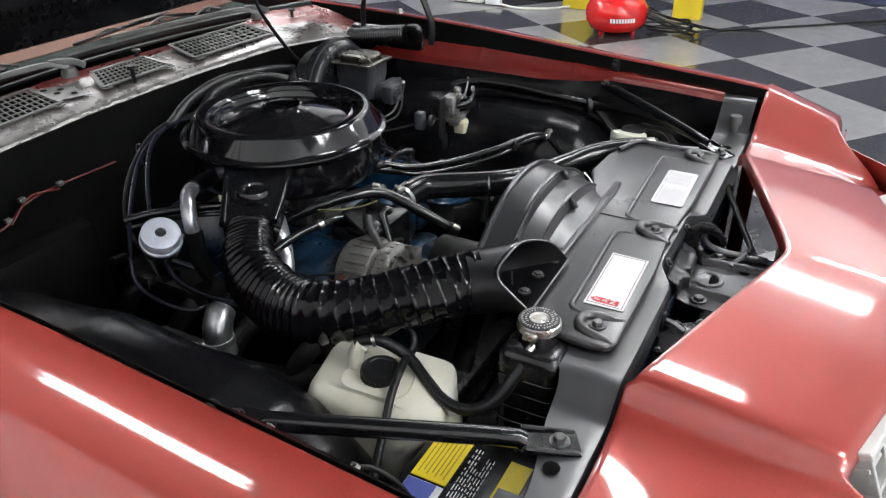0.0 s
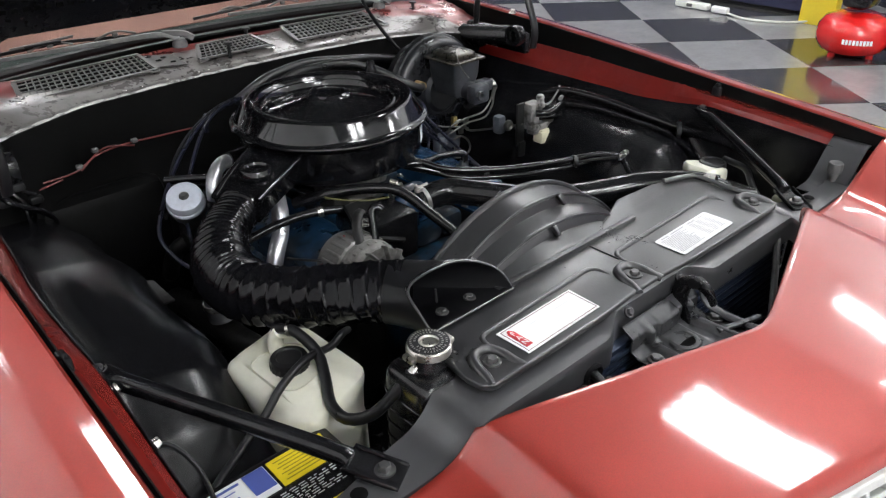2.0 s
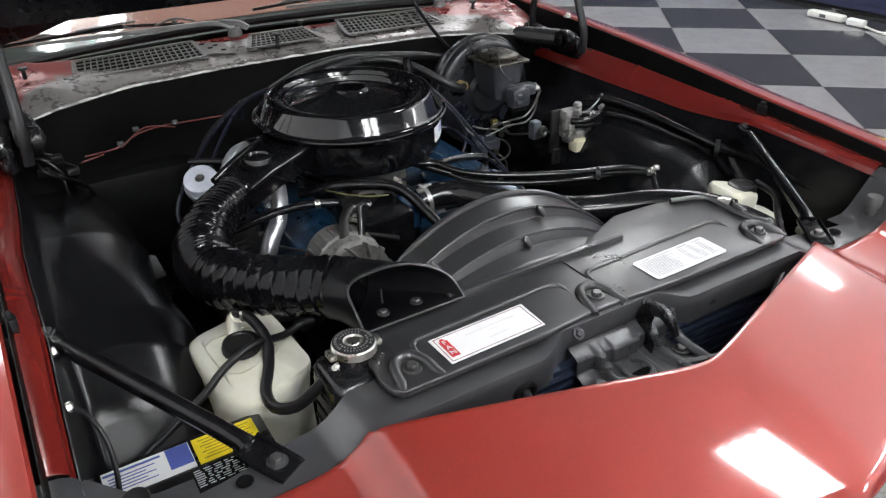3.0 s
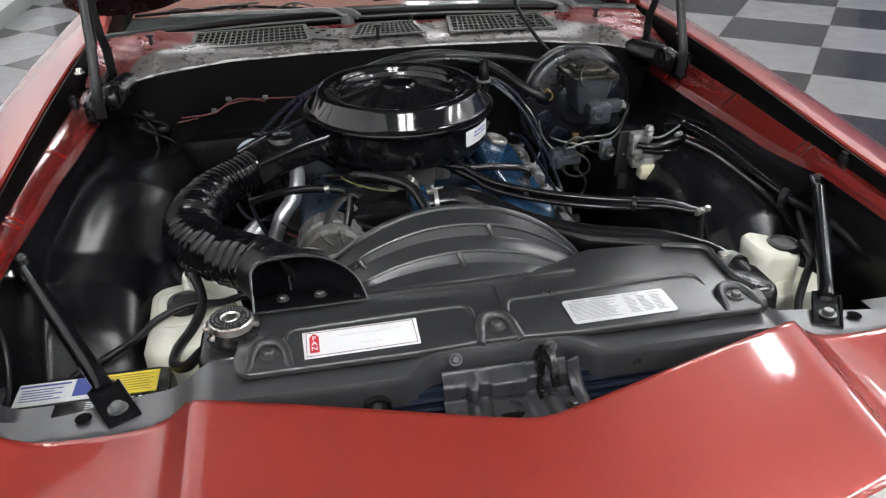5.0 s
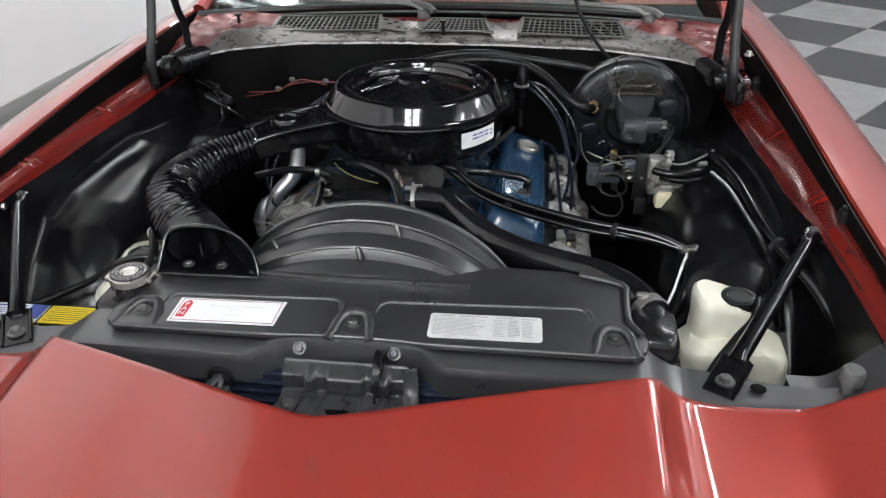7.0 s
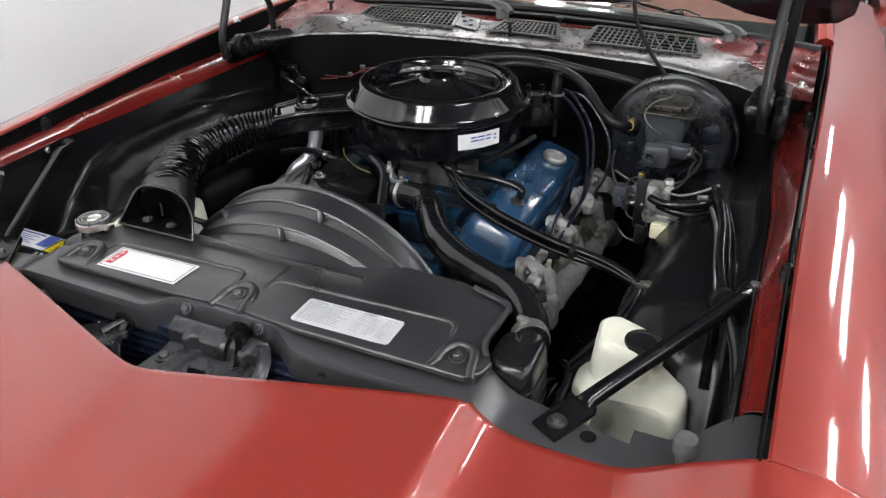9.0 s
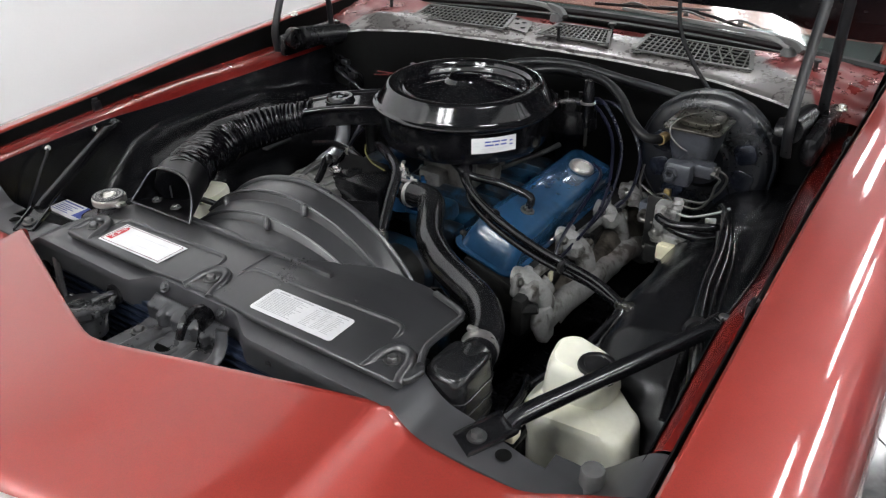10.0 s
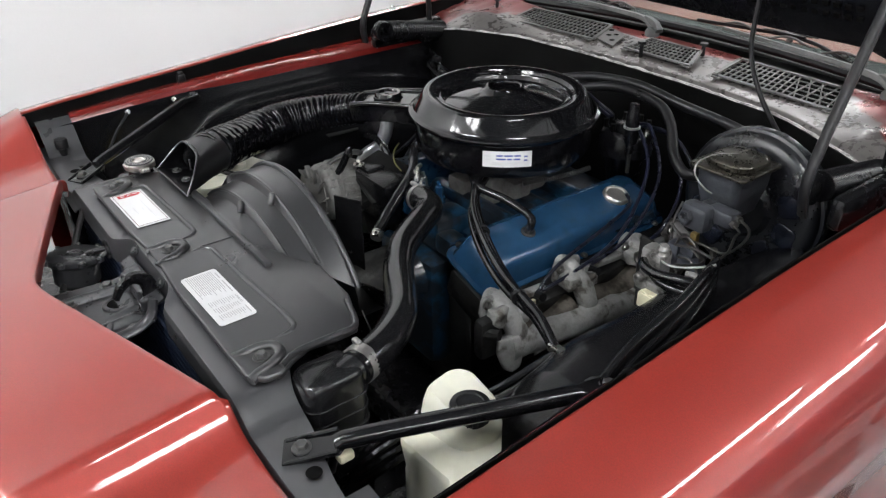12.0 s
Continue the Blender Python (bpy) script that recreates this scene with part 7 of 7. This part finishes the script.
    part("hose_sleeve", tube([(-0.17, 0.85, 0.79), (-0.215, 0.838, 0.802), (-0.250, 0.822, 0.808)], 0.0175, 14), RUBBER_SHINY, c)
    part("hose", tube([(-0.312, 0.77, 0.760), (-0.312, 0.768, 0.70), (-0.30, 0.76, 0.66)], 0.017, 14), RUBBER, c)
    st = thing("heat_riser", (-0.40, 0.69, 0.55), "bright aluminium heat riser elbow below the air duct", "pipe")
    part("elbow", tube([(-0.350, 0.694, 0.628), (-0.370, 0.686, 0.618), (-0.382, 0.680, 0.595), (-0.380, 0.675, 0.555)], 0.027, 18), BRIGHT_ALU, st)
    part("riser_collar", tube([(-0.382, 0.680, 0.592), (-0.382, 0.679, 0.580)], 0.030, 18, 0.006), CLAMP, st)
    ac = thing("refrigerant_line", (-0.3, 0.9, 0.75), "black metal line running across behind the air duct", "pipe")
    part("line", tube([(-0.355, 0.900, 0.770), (-0.300, 0.860, 0.772), (-0.245, 0.800, 0.772), (-0.19, 0.74, 0.765), (-0.14, 0.68, 0.750)], 0.0085, 10), BLACK_PAN, ac)
    part("line", tube([(-0.345, 0.905, 0.750), (-0.290, 0.862, 0.752), (-0.235, 0.800, 0.752), (-0.18, 0.73, 0.745)], 0.005, 8), RUBBER_SHINY, ac)
    vp = thing("vent_cap", (-0.215, 0.78, 0.70), "round cream plastic vent cap", "cap")
    part("cap_disc", lathe([(0, 0.004), (0.015, 0.003), (0.0175, 0.0), (0.0175, -0.012), (0.014, -0.016), (0.012, -0.07), (0, -0.07)], Matrix.Translation((-0.205, 0.779, 0.781)) @ Matrix.Rotation(radians(28), 4, "X") @ Matrix.Rotation(radians(-25), 4, "Y"), 24), CREAM, vp)
    w2 = thing("engine_wiring", (-0.2, 0.5, 0.68), "thin red and yellow engine wires", "wiring")
    part("wire", tube([(-0.29, 0.52, 0.70), (-0.275, 0.475, 0.715), (-0.255, 0.455, 0.735), (-0.235, 0.455, 0.752), (-0.22, 0.46, 0.765)], 0.0025, 6), WIRE_RED, w2)
    part("wire", tube([(-0.30, 0.53, 0.72), (-0.285, 0.49, 0.728), (-0.26, 0.465, 0.727)], 0.0025, 6), RUBBER, w2)
    part("wire", tube([(-0.175, 0.585, 0.782), (-0.15, 0.555, 0.778), (-0.11, 0.53, 0.773), (-0.07, 0.52, 0.77)], 0.0018, 6), WIRE_YELLOW, w2)
    r = thing("firewall_wiring", (-0.4, 1.09, 0.76), "red wires along the firewall", "wiring")
    for pts in ([(-0.54, 1.075, 0.765), (-0.47, 1.08, 0.768), (-0.42, 1.095, 0.785), (-0.36, 1.105, 0.790), (-0.28, 1.115, 0.785), (-0.18, 1.12, 0.78)], [(-0.46, 1.078, 0.768), (-0.40, 1.095, 0.797), (-0.33, 1.105, 0.782)], [(-0.60, 1.06, 0.77), (-0.56, 1.07, 0.755), (-0.50, 1.078, 0.76)]):
        part("wire", tube(pts, 0.002, 6), WIRE_RED, r)
    for x, y, z in ((-0.42, 1.09, 0.80), (-0.46, 1.085, 0.775), (-0.33, 1.10, 0.795)):
        part("connector", box((x, y, z), (0.014, 0.012, 0.010), 0.003), RUBBER_GREY, r)
    part("blue_terminal", join(tube([(-0.195, 1.02, 0.80), (-0.190, 1.02, 0.835)], 0.006, 8), lathe([(0, 0.012), (0.005, 0.01), (0.008, 0)], Matrix.Translation((-0.19, 1.02, 0.832)), 8)), WIRE_BLUE, r)
    fc = thing("firewall_harness", (-0.60, 1.02, 0.74), "tangle of black cables and connectors at the firewall corner", "wiring")
    rng = random.Random(31)
    for k in range(6):
        u = [rng.uniform(-0.02, 0.02) for _ in range(6)]
        part("cable", tube([(-0.655 + u[0], 1.03, 0.80 + u[1]), (-0.615 + u[2], 1.00 + u[3], 0.815 - 0.012 * k), (-0.575 + u[4], 1.01, 0.785 - 0.015 * k), (-0.560 + u[5], 1.045, 0.75 - 0.02 * k), (-0.60, 1.06, 0.70)], 0.0042, 8), RUBBER_SHINY, fc)
    for x, z in ((-0.60, 0.80), (-0.575, 0.765), (-0.63, 0.775)):
        part("connector", box((x, 1.005, z), (0.024, 0.018, 0.016), 0.004), RUBBER, fc)
    hc = thing("hood_lamp_cable", (0.42, 1.08, 0.84), "thin black cable from the hood to the firewall", "cable")
    part("cable", tube([(0.46, 1.10, 0.835), (0.43, 1.10, 0.86), (0.37, 1.10, 0.93), (0.325, 1.11, 1.01), (0.31, 1.13, 1.12)], 0.005, 8), RUBBER, hc)


# ---- background things ----
def compressor():
    e = thing("air_compressor", (4.47, 1.36, 0), "bright red pancake air compressor on the tiles", "air compressor")
    m = Matrix.Translation((4.47, 1.36, 0.150))
    part("tank", lathe([(0, 0.135), (0.12, 0.13), (0.19, 0.10), (0.222, 0.05), (0.230, 0.0), (0.222, -0.05), (0.19, -0.10), (0.12, -0.13), (0, -0.135)], m, 48), TANK_RED, e)
    for i in range(3):
        a = i * 2.09 + 0.5
        part("foot", lathe([(0.02, 0.05), (0.024, 0.0), (0, 0)], Matrix.Translation((4.47 + 0.13 * math.cos(a), 1.36 + 0.13 * math.sin(a), 0.003)), 12), TANK_RED, e)
    part("motor_shroud", join(box((4.47, 1.36, 0.39), (0.26, 0.18, 0.16), 0.05), box((4.47, 1.36, 0.48), (0.2, 0.16, 0.08), 0.03)), BLACK_SATIN, e)
    dirv = Vector((-0.88, -0.47, 0))
    tang = Vector((0.47, -0.88, 0))
    part("print", join(*[moved(box((0, 0, 0), (0.014, 0.003, 0.030), 0), Matrix.Translation(Vector((4.47, 1.36, 0.135)) + (dirv * math.cos(g) + tang * math.sin(g)) * 0.2305) @ Matrix.Rotation(math.atan2(tang.y, tang.x) + g, 4, "Z")) for g in [-0.36 + 0.09 * k for k in range(9)]]), INK_WHITE, e, smooth=False)
    h = thing("air_hose", (4.62, 0.98, 0), "coiled black air hose beside the compressor", "hose")
    pts = []
    for i in range(46):
        a = i * 0.62
        pts.append((4.60 + (0.13 + 0.05 * math.sin(i * 0.31)) * math.cos(a), 1.0 + (0.20 + 0.05 * math.cos(i * 0.23)) * math.sin(a), 0.016 + 0.16 * max(0, math.sin(i * 0.31 + 1.0)) * abs(math.sin(a * 0.5)) + 0.0012 * i))
    pts += [(4.80, 0.70, 0.02), (5.0, 0.40, 0.016), (5.3, 0.0, 0.016), (5.7, -0.5, 0.016)]
    part("coil", tube(pts, 0.009, 8, 0.03), RUBBER, h)
    s = thing("power_strip", (4.95, 2.75, 0), "white power strip with a plug on the floor", "power strip")
    part("strip_body", box((4.97, 2.84, 0.035), (0.07, 0.30, 0.05), 0.012), WIRE_WHITE, s)
    part("plug", box((4.95, 2.58, 0.035), (0.06, 0.14, 0.05), 0.012), LABEL_WHITE, s)
    part("socket", box((4.913, 2.84, 0.04), (0.006, 0.05, 0.025), 0.002), RUBBER_GREY, s)
    part("cord", tube([(4.95, 2.52, 0.02), (4.90, 2.35, 0.012), (4.95, 2.15, 0.012), (5.08, 2.0, 0.012), (5.12, 1.9, 0.05), (5.14, 1.86, 0.20)], 0.009, 8, 0.03), WIRE_WHITE, s)
    y = thing("yellow_stand", (5.1, 1.6, 0), "yellow painted steel stand behind the compressor", "stand")
    part("leg", box((5.15, 1.88, 0.352), (0.10, 0.26, 0.70), 0.01), YELLOW, y)
    part("leg", box((5.15, 0.98, 0.352), (0.10, 0.22, 0.70), 0.01), YELLOW, y)
    part("crossbeam", box((5.15, 1.46, 0.74), (0.10, 1.3, 0.08), 0.01), YELLOW, y)
    k = thing("navy_cabinet", (5.5, 2.4, 0), "dark navy tool cabinet against the wall", "cabinet")
    part("body", box((5.62, 2.9, 0.46), (0.55, 1.6, 0.86), 0.01), WALL_NAVY, k)
    for i in range(3):
        part("drawer", box((5.340, 2.9, 0.20 + 0.26 * i), (0.012, 1.5, 0.23), 0.006), WALL_NAVY, k)
    part("plinth", box((5.62, 2.9, 0.018), (0.50, 1.5, 0.03), 0.004), RUBBER, k)


# ---- assembly ----
room_floor = room()
ceiling_lights()
both(fender)
both(inner_fender)
header()
both(grille)
cowl()
firewall()
hood()
both(hinge)
windshield()
cowl_grille([(-0.500, 1.205, 0.897), (-0.205, 1.222, 0.900), (-0.215, 1.300, 0.919), (-0.490, 1.282, 0.917)], "grey vent grille with open mesh in the cowl", ((1.03, 1.26),))
cowl_grille([(-0.085, 1.222, 0.901), (0.105, 1.222, 0.901), (0.085, 1.285, 0.917), (-0.060, 1.285, 0.917)], "small grey vent grille with open mesh in the cowl")
cowl_grille([(0.190, 1.215, 0.900), (0.470, 1.205, 0.897), (0.448, 1.285, 0.917), (0.195, 1.298, 0.919)], "grey vent grille with open mesh in the cowl")
wiper(-1, -0.09, -0.56, 1.322, 1.335)
wiper(1, 0.53, 0.08, 1.302, 1.375)
core_support()
latch()
condenser()
radiator()
sight_shield()
fan_shroud()
both(brace)
engine()
both(lambda s: valve_cover(s))
air_cleaner()
intake_duct()
alternator()
distributor()
dashpot()
booster()
bottle((-0.452, 0.270, 0.706, -0.060), 0.146, 0.220, 0.27, (-0.460, 0.271, 0.726), "cloudy white coolant reservoir with a black cap", (0.090, 0.105, -0.460, 0.272, 0.006))
bottle((0.570, 0.168, 0.690, 0.0), 0.170, 0.090, 0.28, (0.573, 0.196, 0.752), "cloudy white washer reservoir with a black cap", (0.098, 0.084, 0.550, 0.198, 0.068))
battery()
hoses()
compressor()


# ---- floor tiles ----
def tiles(floor_ob):
    meshes = {}
    for key, mt in ((0, TILE_DARK), (1, TILE_LIGHT)):
        meshes[key] = mesh_of("tile", box((0, 0, -0.001), (TILE - 0.004, TILE - 0.004, 0.006), 0.002, segs=1), mt)
    c, s = math.cos(TURN_TILES), math.sin(TURN_TILES)
    ox, oy = 4.13, 0.433
    for i in range(-14, 15):
        for j in range(-14, 15):
            x, y = ox + TILE * ((i + 0.5) * c - (j + 0.5) * s), oy + TILE * ((i + 0.5) * s + (j + 0.5) * c)
            if not (X0 - 0.4 < x < X1 + 0.4 and Y0 - 0.4 < y < Y1 + 0.4):
                continue
            ob = new("tile", meshes[(i + j) % 2])
            ob.matrix_basis = Matrix.Translation((x, y, 0)) @ Matrix.Rotation(TURN_TILES, 4, "Z")
            ob.parent = floor_ob


tiles(room_floor)
